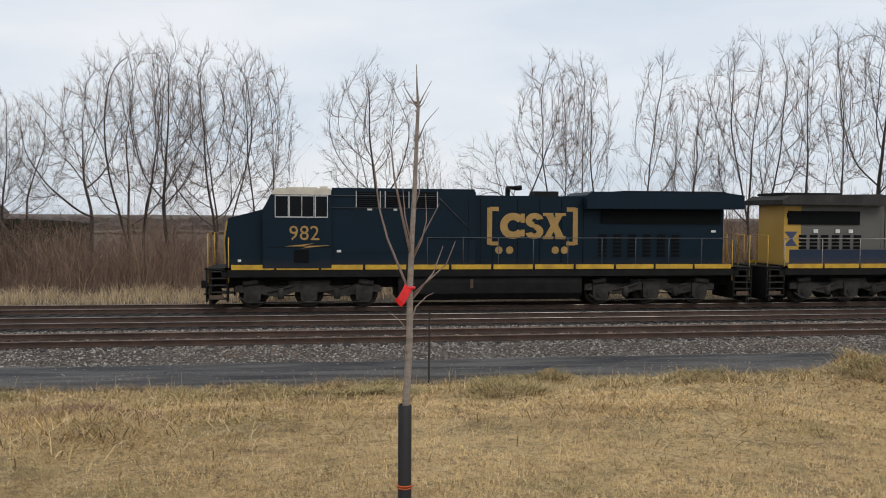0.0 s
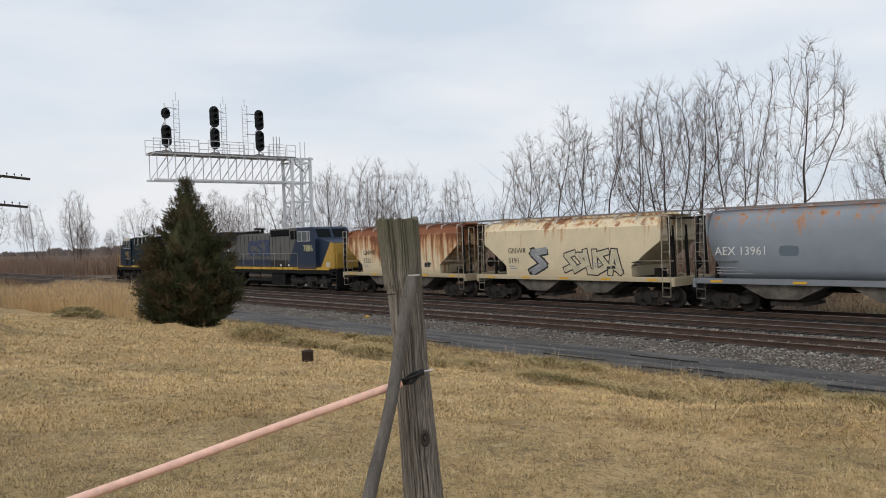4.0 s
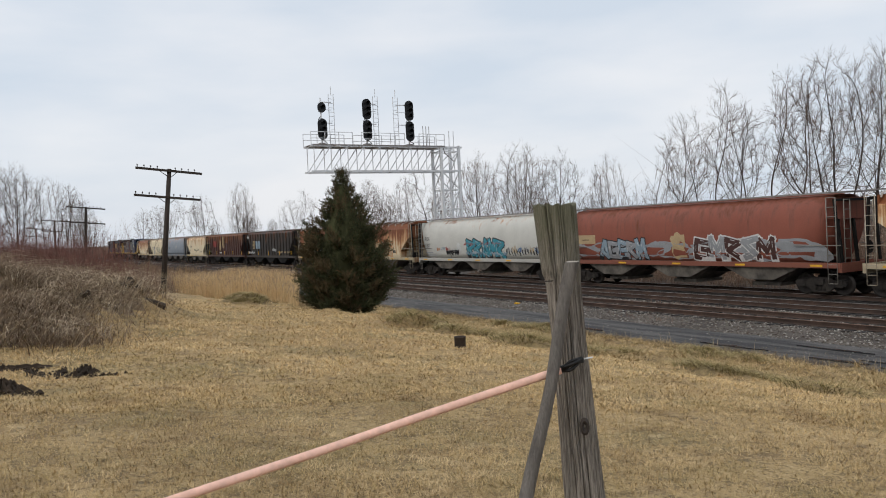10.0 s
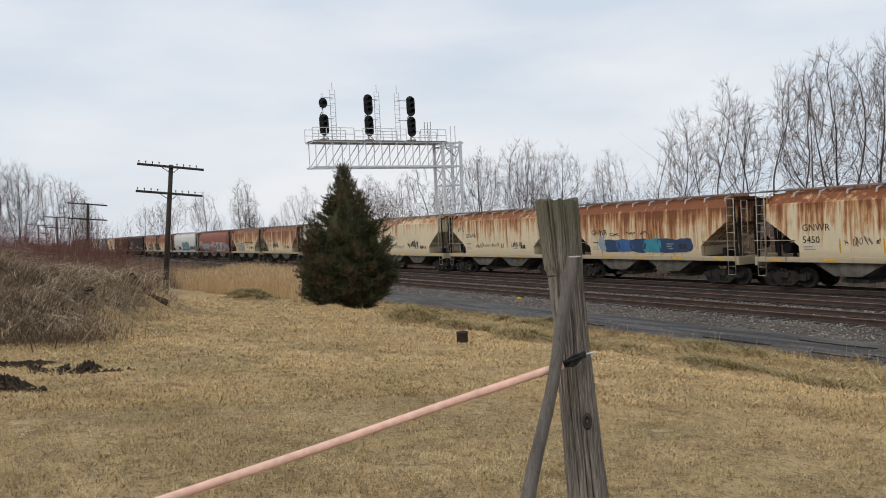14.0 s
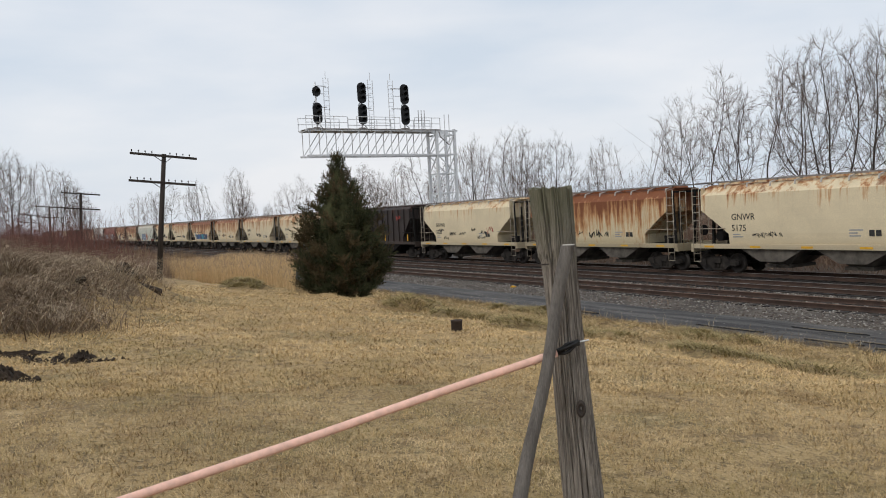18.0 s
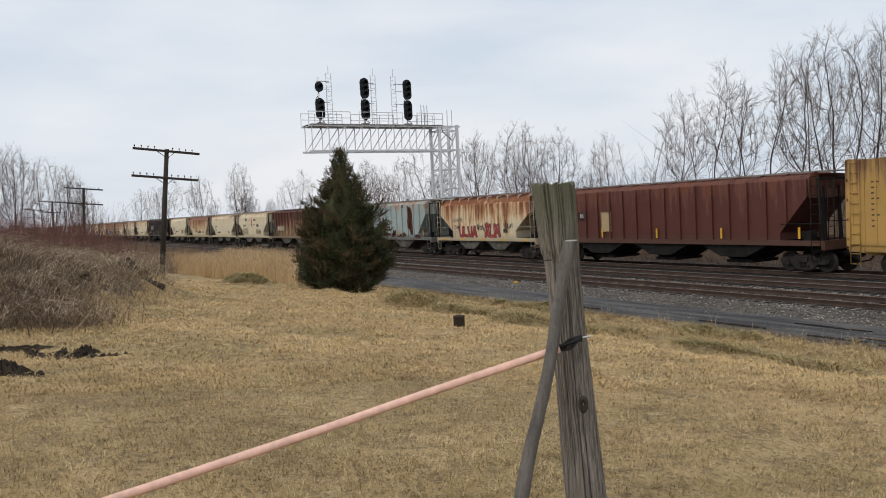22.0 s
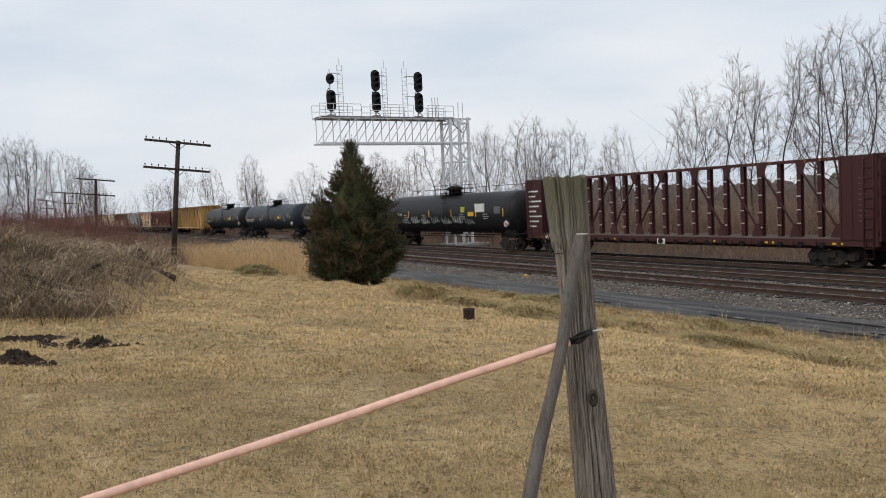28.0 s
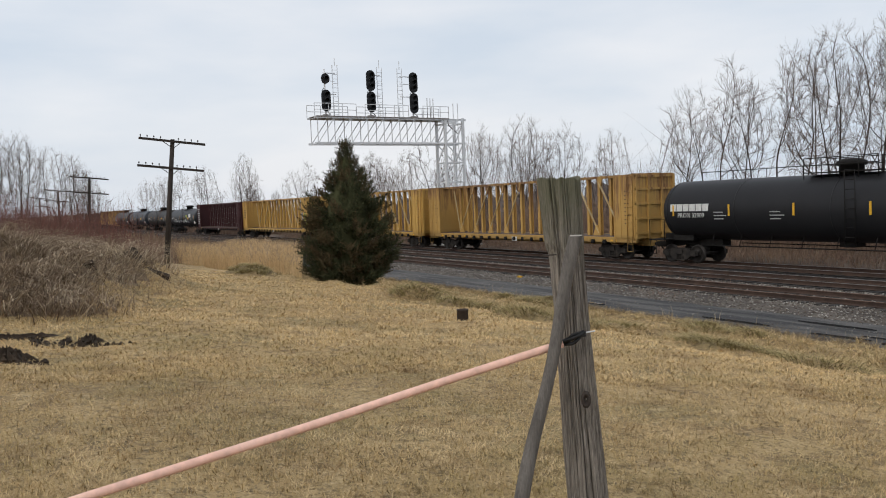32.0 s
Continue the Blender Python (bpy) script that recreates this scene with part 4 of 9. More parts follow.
    part("bottom_outlet", Shape().box(-0.4, 0.4, -0.3, 0.3, 1.0, 1.4), M["steel_dark"], car)
    yp = -math.sqrt(R * R - 0.75 ** 2)
    dm = Shape().prism([(h - 0.95, zc - 1.0), (h - 0.72, zc - 0.77), (h - 0.95, zc - 0.54), (h - 1.18, zc - 0.77)], yp - 0.2, yp + 0.02)
    part("hazard_placard", dm, M["white"], car, "white diamond hazard placard")
    part("placard_symbol", Shape().prism([(h - 0.95, zc - 0.9), (h - 0.83, zc - 0.77), (h - 0.95, zc - 0.64), (h - 1.07, zc - 0.77)], yp - 0.206, yp - 0.19), M["ribbon"], car, "red symbol on the placard")
    part("notice_panel", Shape().box(h * 0.42, h * 0.42 + 0.75, -R - 0.02, -R + 0.05, zc - 0.2, zc + 0.1), M["yellow"], car, "yellow notice panel")
    part("data_plate", Shape().box(h - 2.3, h - 1.55, -R - 0.015, -R + 0.05, zc - 0.05, zc + 0.45), M["sp_plate"], car, "grey stencilled data plate")
    for i in range(6):
        x = -h + 1.2 + (2 * h - 2.4) * i / 5
        part("reflector", Shape().box(x - 0.05, x + 0.05, -R - 0.012, -R - 0.002, zc - 0.25, zc + 0.3), M["yellow"], car)
    if mark:
        words(mark, mark_size, -h + 1.5, -R - 0.02, mark_z - 0.2, M["white"], car)
    if brand:
        # block wordmark as plain bars
        for i in range(6):
            part("wordmark_block", Shape().prism([(-h + 1.0 + i * 0.42, 2.66), (-h + 1.36 + i * 0.42, 2.66), (-h + 1.38 + i * 0.42, 3.02), (-h + 1.02 + i * 0.42, 3.02)], -R - 0.01, -R + 0.12), M["white"], car)
    add_trucks(car, (-e + 2.2, e - 2.2))
    coupler(car, L)
    return car


M["bay_grey"] = mat("hopper_bay_grey", (0.16, 0.14, 0.115), (0.05, 0.043, 0.036), 1.5, 0.8)
M["ladder_grey"] = mat("ladder_grey", (0.27, 0.25, 0.215), (0.15, 0.13, 0.11), 3.0, 0.7)
M["galv_dull"] = mat("dull_walkway_grating", (0.30, 0.28, 0.27), (0.18, 0.16, 0.15), 3.0, 0.7)
M["white_grey"] = mat("bracket_pale_grey", (0.6, 0.58, 0.54), (0.42, 0.38, 0.33), 3.0, 0.7)
M["deck_rust"] = mat("rusty_deck", (0.12, 0.08, 0.055), (0.07, 0.045, 0.03), 2.0, 0.85)
M["brace_pale"] = mat("pale_worn_yellow", (0.55, 0.43, 0.24), (0.42, 0.29, 0.13), 2.0, 0.7)
M["sp_plate"] = mat("grey_data_plate", (0.16, 0.16, 0.16), (0.09, 0.09, 0.09), 14.0, 0.6)
M["sp_dim"] = mat("dim_stencil_white", (0.4, 0.4, 0.39), None, 6.0, 0.6)
M["cb_yellow"] = car_paint("centerbeam_yellow", (0.60, 0.36, 0.095), 0.4, rust_col=(0.13, 0.06, 0.03), light_rust=(0.3, 0.17, 0.07), dirt=0.4, roof=0.1, zr=(1.0, 4.8))
M["cb_yellow2"] = car_paint("centerbeam_worn_yellow", (0.53, 0.32, 0.095), 0.6, rust_col=(0.13, 0.06, 0.03), light_rust=(0.3, 0.17, 0.07), dirt=0.4, roof=0.2, seed=4.0, zr=(1.0, 4.8))
M["cb_brown"] = car_paint("centerbeam_oxide", (0.06, 0.018, 0.018), 0.0, dirt=0.2, roof=0.1, zr=(1.0, 4.8))
M["tank_black"] = car_paint("tank_black", (0.022, 0.022, 0.024), -0.3, dirt=0.15, roof=0.05, rough=0.45, spec=0.16)
M["tank_blue"] = car_paint("tank_blue_black", (0.03, 0.036, 0.045), -0.3, dirt=0.2, roof=0.1, rough=0.45, seed=2.0, spec=0.16)
M["tank_rusty"] = car_paint("tank_rust_topped", (0.035, 0.032, 0.03), -0.15, rust_col=(0.09, 0.035, 0.03), light_rust=(0.08, 0.03, 0.025), dirt=0.15, roof=0.9, rough=0.55, seed=3.0, zr=(1.3, 4.2), spec=0.16)


# ---- locomotives ----
M["l_blue"] = car_paint("locomotive_dark_blue", (0.006, 0.0165, 0.0275), -0.35, dirt=0.3, roof=0.0, rough=0.5, zr=(1.5, 4.6), spec=0.12)
M["l_grey"] = car_paint("locomotive_grey", (0.125, 0.122, 0.112), -0.12, rust_col=(0.06, 0.045, 0.035), light_rust=(0.11, 0.095, 0.08), dirt=0.7, roof=0.35, rough=0.6, seed=5.0, zr=(1.5, 4.4))
M["l_blue2"] = car_paint("locomotive_bright_blue", (0.016, 0.029, 0.058), -0.3, dirt=0.8, roof=0.05, rough=0.5, seed=6.0, zr=(1.5, 4.6))
M["l_yellow"] = car_paint("locomotive_yellow", (0.50, 0.31, 0.06), 0.1, rust_col=(0.2, 0.12, 0.05), light_rust=(0.36, 0.23, 0.08), dirt=0.5, roof=0.05, rough=0.5, zr=(1.3, 4.2))
M["l_stripe"] = mat("sill_yellow_stripe", (0.66, 0.40, 0.03), (0.42, 0.25, 0.03), 2.0, 0.55, 0, 0.05)
M["l_frame"] = mat("locomotive_frame_black", (0.015, 0.0145, 0.014), (0.008, 0.008, 0.008), 2.0, 0.75, spec=0.15)
M["l_truck"] = mat("locomotive_truck_dusty", (0.055, 0.050, 0.044), (0.024, 0.022, 0.021), 2.5, 0.8, spec=0.15)
M["l_louver"] = mat("louver_dark", (0.005, 0.0055, 0.0065), None, 4.0, 0.7, spec=0.1)
M["l_slat"] = mat("louver_slat", (0.02, 0.024, 0.028), None, 4.0, 0.7, spec=0.1)
M["l_grime"] = mat("sooty_hood_paint", (0.055, 0.052, 0.048), (0.03, 0.028, 0.027), 1.5, 0.8, spec=0.15)
M["l_roof"] = mat("cab_roof_cream", (0.62, 0.58, 0.48), (0.5, 0.45, 0.36), 3.0, 0.6)
M["l_rail"] = mat("handrail_paint", (0.09, 0.10, 0.11), (0.05, 0.05, 0.055), 6.0, 0.5)
M["l_rail_pale"] = mat("worn_handrail_pale", (0.36, 0.34, 0.31), (0.2, 0.18, 0.16), 6.0, 0.6)
M["l_rail_y"] = mat("grab_rail_yellow", (0.6, 0.36, 0.05), None, 6.0, 0.5)
M["l_logo"] = mat("logo_gold", (0.40, 0.245, 0.075), (0.31, 0.19, 0.06), 3.0, 0.55, 0, 0.03)
M["l_logo_b"] = mat("logo_faded_blue", (0.03, 0.045, 0.11), (0.045, 0.06, 0.11), 3.0, 0.6, 0, 0.03)
M["frame_silver"] = mat("window_frame_aluminium", (0.55, 0.55, 0.54), None, 6.0, 0.5, 0.0, 0.02)


def glass(name, tint=(0.008, 0.01, 0.012)):
    m = bpy.data.materials.new(name)
    m.use_nodes = True
    b = m.node_tree.nodes["Principled BSDF"]
    b.inputs["Base Color"].default_value = (*tint, 1)
    b.inputs["Roughness"].default_value = 0.2
    b.inputs["Specular IOR Level"].default_value = 0.06
    return m


# dark base for dull reflections, paler one for lit panes, both put into colour
M["glass"] = glass("dark_toned_glass")
M["glass_lit"] = glass("lit_toned_cab_glass", (0.12, 0.135, 0.14))


def loco_truck_mesh():
    s = Shape()
    for y in (-1.08, 1.08):
        top = [(-2.75, 0.85), (-2.3, 0.95), (-1.75, 0.9), (-1.15, 0.72), (-0.55, 0.98), (0.55, 0.98), (1.15, 0.72), (1.75, 0.9), (2.3, 0.95), (2.75, 0.85)]
        bot = [(2.75, 0.62), (2.3, 0.62), (1.75, 0.55), (1.15, 0.42), (0.55, 0.62), (-0.55, 0.62), (-1.15, 0.42), (-1.75, 0.55), (-2.3, 0.62), (-2.75, 0.62)]
        s.prism(top + bot, y - 0.1, y + 0.1)
        for x in (-2.1, 0.0, 2.1):
            s.prism([(x - 0.34, 0.9), (x + 0.34, 0.9), (x + 0.3, 0.34), (x + 0.16, 0.26), (x - 0.16, 0.26), (x - 0.3, 0.34)], y - 0.16, y + 0.16)
            s.tube([(x, y * 1.12, 0.53), (x, y * 1.2, 0.53)], 0.17, 14)
            s.tube([(x, y * 1.19, 0.53), (x, y * 1.22, 0.53)], 0.09, 10)
        for x in (-1.05, 1.05):
            s.tube([(x, y * 1.1, 0.36), (x, y * 1.1, 0.78)], 0.12, 10)
            s.tube([(x - 0.5, y * 1.14, 0.62), (x + 0.5, y * 1.14, 0.88)], 0.035, 6)
        s.tube([(-2.45, y * 1.13, 0.95), (-1.9, y * 1.13, 1.02)], 0.11, 10)
        s.tube([(2.45, y * 1.13, 0.95), (1.9, y * 1.13, 1.02)], 0.11, 10)
        s.tube([(-2.6, y * 1.18, 0.48), (-2.3, y * 1.2, 0.25), (2.3, y * 1.2, 0.25)], 0.03, 6)
    s.box(-2.6, 2.6, -0.9, 0.9, 0.6, 0.85)
    s.box(-0.8, 0.8, -1.05, 1.05, 0.8, 1.05)
    return s.mesh("truck", M["l_truck"])


ME_LTRUCK = loco_truck_mesh()


def ring(shape, c, r0, r1, a0, a1, y0, y1, n=16, sx=1.0):
    """A flat arc band in the plane of the side."""
    vs = []
    for i in range(n + 1):
        a = radians(a0 + (a1 - a0) * i / n)
        for r in (r0, r1):
            for y in (y0, y1):
                vs.append((c[0] + sx * r * math.cos(a), y, c[1] + r * math.sin(a)))
    fs = []
    for i in range(n):
        b = i * 4
        fs += [(b, b + 4, b + 6, b + 2), (b + 1, b + 3, b + 7, b + 5), (b, b + 1, b + 5, b + 4), (b + 2, b + 6, b + 7, b + 3)]
    shape.add(vs, fs)
    return shape


def block_mark(car, x, z, w, h, y, material, brackets):
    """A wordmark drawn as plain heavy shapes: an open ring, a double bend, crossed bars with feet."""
    y0, y1 = y - 0.006, y + 0.01
    s = Shape()
    ring(s, (x + 0.2 * w, z + h / 2), h * 0.22, h * 0.5, 34, 326, y0, y1, 26, 0.4 * w / h)
    s.box(x + 0.315 * w, x + 0.375 * w, y0 - 0.002, y1, z + h * 0.62, z + h * 0.97)
    s.box(x + 0.315 * w, x + 0.375 * w, y0 - 0.002, y1, z + h * 0.10, z + h * 0.36)
    part("logo_ring", s, material, car)
    s = Shape()
    k = 0.138 * w / (0.285 * h)
    ring(s, (x + 0.525 * w, z + 0.715 * h), h * 0.075, h * 0.285, 12, 268, y0, y1, 18, k)
    ring(s, (x + 0.525 * w, z + 0.285 * h), h * 0.075, h * 0.285, -168, 92, y0 - 0.001, y1, 18, k)
    part("logo_bend", s, material, car)
    s = Shape()
    a, b, t, f = x + 0.66 * w, x + w, 0.12 * w, h * 0.11
    s.prism([(a + 0.02 * w, z + h), (a + 0.02 * w + t, z + h), (b, z), (b - t, z)], y0, y1 + 0.001)
    s.prism([(b - t, z + h), (b - 0.02 * w, z + h), (a + t - 0.02 * w, z), (a, z)], y0 - 0.003, y1 + 0.003)
    for u in (a - 0.005 * w, b - 0.155 * w):
        for v in (z, z + h - f):
            s.box(u, u + 0.16 * w, y0 - 0.005, y1 + 0.004, v, v + f)
    part("logo_cross", s, material, car)
    if brackets:
        for e, q in ((x - 0.42, 1), (x + w + 0.42, -1)):
            s = Shape()
            s.box(e - 0.1, e + 0.1, y0, y1, z - 0.22, z + h + 0.2)
            lo, hi = sorted((e, e + q * 0.36))
            s.box(lo, hi, y0 - 0.001, y1 - 0.001, z + h + 0.06, z + h + 0.23)
            s.box(lo, hi, y0 - 0.001, y1 - 0.001, z - 0.25, z - 0.1)
            part("logo_bracket", s, material, car)
        for dx in (0.26, 0.70, 2.56, 2.94):
            s = Shape()
            s.tube([(x + dx - 0.3, y0, z - 0.44), (x + dx - 0.3, y1, z - 0.44)], 0.15, 16)
            part("logo_dot", s, material, car)


def locomotive(L, d, kind, label):
    """A road diesel; u runs from its front end, d = -1 when the front points to -x."""
    car = thing("locomotive", label, "locomotive", "locomotives of the train")
    es = kind == "es"

    def X(u):
        return (L / 2 - u) * d

    def bx(s, u0, u1, y0, y1, z0, z1):
        a, b = sorted((X(u0), X(u1)))
        return s.box(a, b, y0, y1, z0, z1)

    def poly(s, pts, y0, y1):
        return s.prism([(X(u), z) for u, z in pts], y0, y1)

    body = M["l_blue"] if es else M["l_grey"]
    cabm = M["l_blue"] if es else M["l_blue2"]
    # frame and sill
    s = Shape()
    bx(s, 0.9, L - 0.9, -1.5, 1.5, 1.22, 1.5)
    bx(s, 0.5, L - 0.5, -0.6, 0.6, 0.75, 1.25)
    part("frame", s, M["l_frame"], car)
    n = 12
    for y in (-1, 1):
        for i in range(n):
            a, b = 1.2 + (L - 2.4) * i / n + 0.05, 1.2 + (L - 2.4) * (i + 1) / n - 0.05
            s = bx(Shape(), a, b, min(y * 1.48, y * 1.53), max(y * 1.48, y * 1.53), 1.5, 1.68)
            if y < 0 or i in (0, n - 1):
                part("sill_stripe", s, M["l_stripe"], car)
            elif i == 1:
                part("sill_stripe", bx(Shape(), 1.2 + (L - 2.4) / n, L - 1.2 - (L - 2.4) / n, 1.48, 1.53, 1.5, 1.68), M["l_stripe"], car)
    s = bx(Shape(), 1.0, L - 1.0, -1.5, 1.5, 1.5, 1.56)
    part("walkway", s, M["l_frame"], car)
    # nose and cab
    c0, c1 = (2.5, 4.95) if es else (3.0, 5.4)
    s = Shape()
    poly(s, [(1.05, 1.56), (1.0, 2.6), (1.12, 3.42), (c0 - 0.05, 3.78), (c0 - 0.05, 1.56)], -1.25, 1.25)
    part("nose", s, cabm, car)
    if es:
        s = poly(Shape(), [(0.97, 1.7), (0.93, 2.6), (1.02, 3.3), (1.09, 3.3), (1.0, 2.6), (1.04, 1.7)], -1.1, 1.1)
        part("nose_front", s, M["l_yellow"], car, "yellow nose front")
    else:
        for y0, y1 in ((-1.262, -1.252), (1.252, 1.262)):
            part("nose_side", poly(Shape(), [(1.04, 1.6), (0.99, 2.6), (1.1, 3.4), (1.35, 3.48), (2.75, 1.6)], y0, y1), M["l_yellow"], car, "yellow nose side panel")
        s = poly(Shape(), [(0.97, 1.6), (0.92, 2.6), (1.03, 3.4), (1.1, 3.4), (0.99, 2.6), (1.04, 1.6)], -1.24, 1.24)
        part("nose_front", s, M["l_yellow"], car, "yellow nose front")
    s = Shape()
    poly(s, [(c0 - 0.1, 1.56), (c0 - 0.1, 3.75), (c0 + 0.25, 4.4), (c0 + 0.4, 4.5), (c1, 4.5), (c1, 1.56)], -1.55, 1.55)
    part("cab", s, cabm, car)
    if es:
        s = Shape()
        poly(s, [(c0 + 0.20, 4.32), (c0 + 0.26, 4.46), (c0 + 0.42, 4.56), (c1 - 0.02, 4.56), (c1 - 0.02, 4.32)], -1.57, 1.57)
        part("cab_roof", s, M["l_roof"], car, "cream cab roof")
        s = Shape()
        bx(s, c0 + 0.8, c0 + 1.9, -0.5, 0.5, 4.56, 4.64)
        bx(s, c0 + 2.0, c0 + 2.3, -0.9, -0.5, 4.56, 4.66)
        part("roof_antenna_box", s, M["l_roof"], car)
    else:
        part("cab_roof", poly(Shape(), [(c0 + 0.24, 4.44), (c0 + 0.45, 4.6), (c1, 4.6), (c1, 4.46)], -1.52, 1.52), cabm, car)
    for y in (-1.25, 1.25):
        s = poly(Shape(), [(c0 - 0.02, 3.82), (c0 + 0.27, 4.42), (c0 + 0.24, 4.44), (c0 - 0.06, 3.84)], min(y, y * 0.1), max(y, y * 0.1))
        part("windshield", s, M["glass"], car)
    wins = [(0.38, 0.45), (0.9, 0.42), (1.36, 0.42), (1.86, 0.42)] if es else [(0.62, 0.28), (0.98, 0.72), (1.75, 0.55)]
    for u, w in wins:
        for y in ((-1, 1) if es else (-1, 1)):
            s = Shape()
            z0, z1 = (3.5, 4.26) if es else (3.62, 4.28)
            yy = y * 1.56
            for a, b, e, f in ((u - 0.03, u + w + 0.03, z0 - 0.04, z0), (u - 0.03, u + w + 0.03, z1, z1 + 0.04), (u - 0.03, u, z0, z1), (u + w, u + w + 0.03, z0, z1)):
                bx(s, c0 + a, c0 + b, yy - 0.015, yy + 0.015, e, f)
            wf = part("window", s, M["frame_silver"], car)
            part("pane", bx(Shape(), c0 + u, c0 + u + w, yy - 0.006, yy + 0.004, z0, z1), M["glass"] if es else M["glass_lit"], wf)
    # hood sections
    s = Shape()
    if es:
        bx(s, c1, 10.5, -1.42, 1.42, 1.56, 4.5)
        s2 = bx(Shape(), c1 + 0.02, 10.48, -1.3, 1.3, 4.5, 4.6)
        part("hood_roof", s2, body, car)
        part("equipment_hood", s, body, car)
        for u in (5.9, 7.0, 8.1):
            sides = []
            for y0_, y1_ in ((-1.47, -1.42), (1.42, 1.47)):
                s = Shape()
                for k in range(7):
                    bx(s, u, u + 0.85, y0_, y1_, 3.92 + 0.075 * k, 3.945 + 0.075 * k)
                sides.append(s)
            for y in (-1.46, 1.46):
                for uu in (u - 0.04, u + 0.87):
                    part("louver_frame", bx(Shape(), uu, uu + 0.03, y - 0.03, y + 0.03, 3.86, 4.48), M["frame_silver"], car, "silver louver frame")
            part("intake_louver", sides[1], M["l_slat"], car)
            lv = part("intake_louver", sides[0], M["l_slat"], car)
            part("louver_back", bx(Shape(), u - 0.02, u + 0.87, -1.428, 1.428, 3.88, 4.46), M["l_louver"], lv)
        s = Shape()
        bx(s, 10.5, 15.0, -1.0, 1.0, 1.56, 4.3)
        part("engine_hood", s, body, car)
        part("engine_hood_roof", poly(Shape(), [(10.5, 4.3), (10.6, 4.38), (14.9, 4.38), (15.0, 4.3)], -0.85, 0.85), body, car)
        for u in (10.9, 11.8, 12.7, 13.6, 14.5):
            for y in (-1.012, 1.012):
                part("hood_door", bx(Shape(), u - 0.4, u + 0.4, min(y, y * 0.995), max(y, y * 0.995), 1.75, 4.15), body, car)
    else:
        bx(s, c1, 9.9, -1.3, 1.3, 1.56, 4.6)
        part("equipment_hood", s, body, car)
        part("blower_screen", bx(Shape(), 6.95, 9.75, -1.32, 1.32, 4.02, 4.5), M["l_louver"], car)
        part("blue_slash", poly(Shape(), [(c1, 1.7), (c1 + 1.9, 1.7), (c1 + 0.3, 4.2), (c1, 4.55)], -1.318, -1.302), M["l_blue2"], car, "blue slash behind the cab")
        for u in (6.9, 7.6, 8.3, 9.0, 9.5):
            part("panel_seam", bx(Shape(), u, u + 0.025, -1.312, -1.3, 2.15, 4.0), M["l_louver"], car)
        for u in (10.5, 11.2, 11.9, 12.6, 13.3, 14.0, 14.7, 15.4, 16.1):
            part("panel_seam", bx(Shape(), u, u + 0.025, -1.022, -1.0, 2.3, 4.15), M["l_louver"], car)
        part("grime_band", bx(Shape(), c1 + 1.9, 9.8, -1.326, -1.302, 1.6, 2.2), M["l_grime"], car, "sooty lower hood")
        for u in (5.65, 6.25):
            part("intake_screen", bx(Shape(), u, u + 0.48, -1.325, 1.325, 3.75, 4.4), M["l_louver"], car)
        s = Shape()
        bx(s, 9.9, 16.6, -1.0, 1.0, 1.56, 4.22)
        part("engine_hood", s, body, car)
        part("engine_hood_roof", poly(Shape(), [(9.9, 4.22), (10.0, 4.34), (16.5, 4.34), (16.6, 4.22)], -0.8, 0.8), body, car)
        for i in range(13):
            u = 10.3 + 0.48 * i
            for y in (-1.012, 1.012):
                part("hood_door", bx(Shape(), u - 0.2, u + 0.22, min(y, y * 0.995), max(y, y * 0.995), 2.35, 3.9), body, car)
        for u0, u1, y0, y1, zt_ in ((c1, 9.88, -1.322, -1.302, 2.1), (c1, 9.88, 1.302, 1.322, 2.1), (9.92, L - 1.6, -1.03, -1.016, 2.25), (9.92, L - 1.6, 1.016, 1.03, 2.25)):
            part("blue_band", bx(Shape(), u0, u1, y0, y1, 1.6, zt_), M["l_blue2"], car, "blue band along the hood")
    # radiator section with its overhanging wings
    r0 = 15.0 if es else 16.6
    s = Shape()
    bx(s, r0, L - 1.35, -1.0, 1.0, 1.56, 3.95 if es else 4.15)
    part("radiator_hood", s, body, car)
    wing = [(r0 - (0.05 if es else 0.0), 3.88), (r0 - 0.05, 4.42), (r0 + 0.15, 4.56), (L - 1.5, 4.56), (L - 0.72, 4.46), (L - 0.72, 3.9)] if es else \
           [(r0 - 0.3, 4.1), (r0 - 0.3, 4.5), (r0 + 0.1, 4.58), (L - 1.3, 4.5), (L - 0.95, 4.32), (L - 0.95, 4.12)]
    s = poly(Shape(), wing, -1.52, 1.52)
    part("radiator_wing", s, body if es else M["l_grime"], car)
    part("radiator_screen", bx(Shape(), r0 + 0.7, L - 1.5, -1.06, 1.06, 3.3, 3.86), M["l_louver"], car)
    part("roof_grille", bx(Shape(), r0 + 1.6, L - 1.3, -1.1, 1.1, 4.52, 4.62), M["l_frame"], car)
    for i in range(6):
        u = r0 + 0.6 + i * (0.62 if es else 0.5)
        for y in (-1.015, 1.015):
            s = Shape()
            for k in range(6):
                bx(s, u, u + 0.34, min(y, y * 1.012), max(y, y * 1.012), 1.95 + 0.16 * k, 2.06 + 0.16 * k)
            part("side_louver", s, M["l_louver"], car)
    if es:
        part("end_panel", bx(Shape(), L - 1.36, L - 1.33, -0.99, 0.99, 1.6, 3.85), M["l_yellow"], car, "yellow rear end")
    else:
        part("end_panel", bx(Shape(), L - 1.36, L - 1.33, -0.99, 0.99, 1.6, 4.1), M["l_yellow"], car, "yellow rear end")
    # roof fittings: exhaust and horns
    s = Shape()
    bx(s, r0 - 1.9, r0 - 0.9, -0.4, 0.4, 4.34, 4.58)
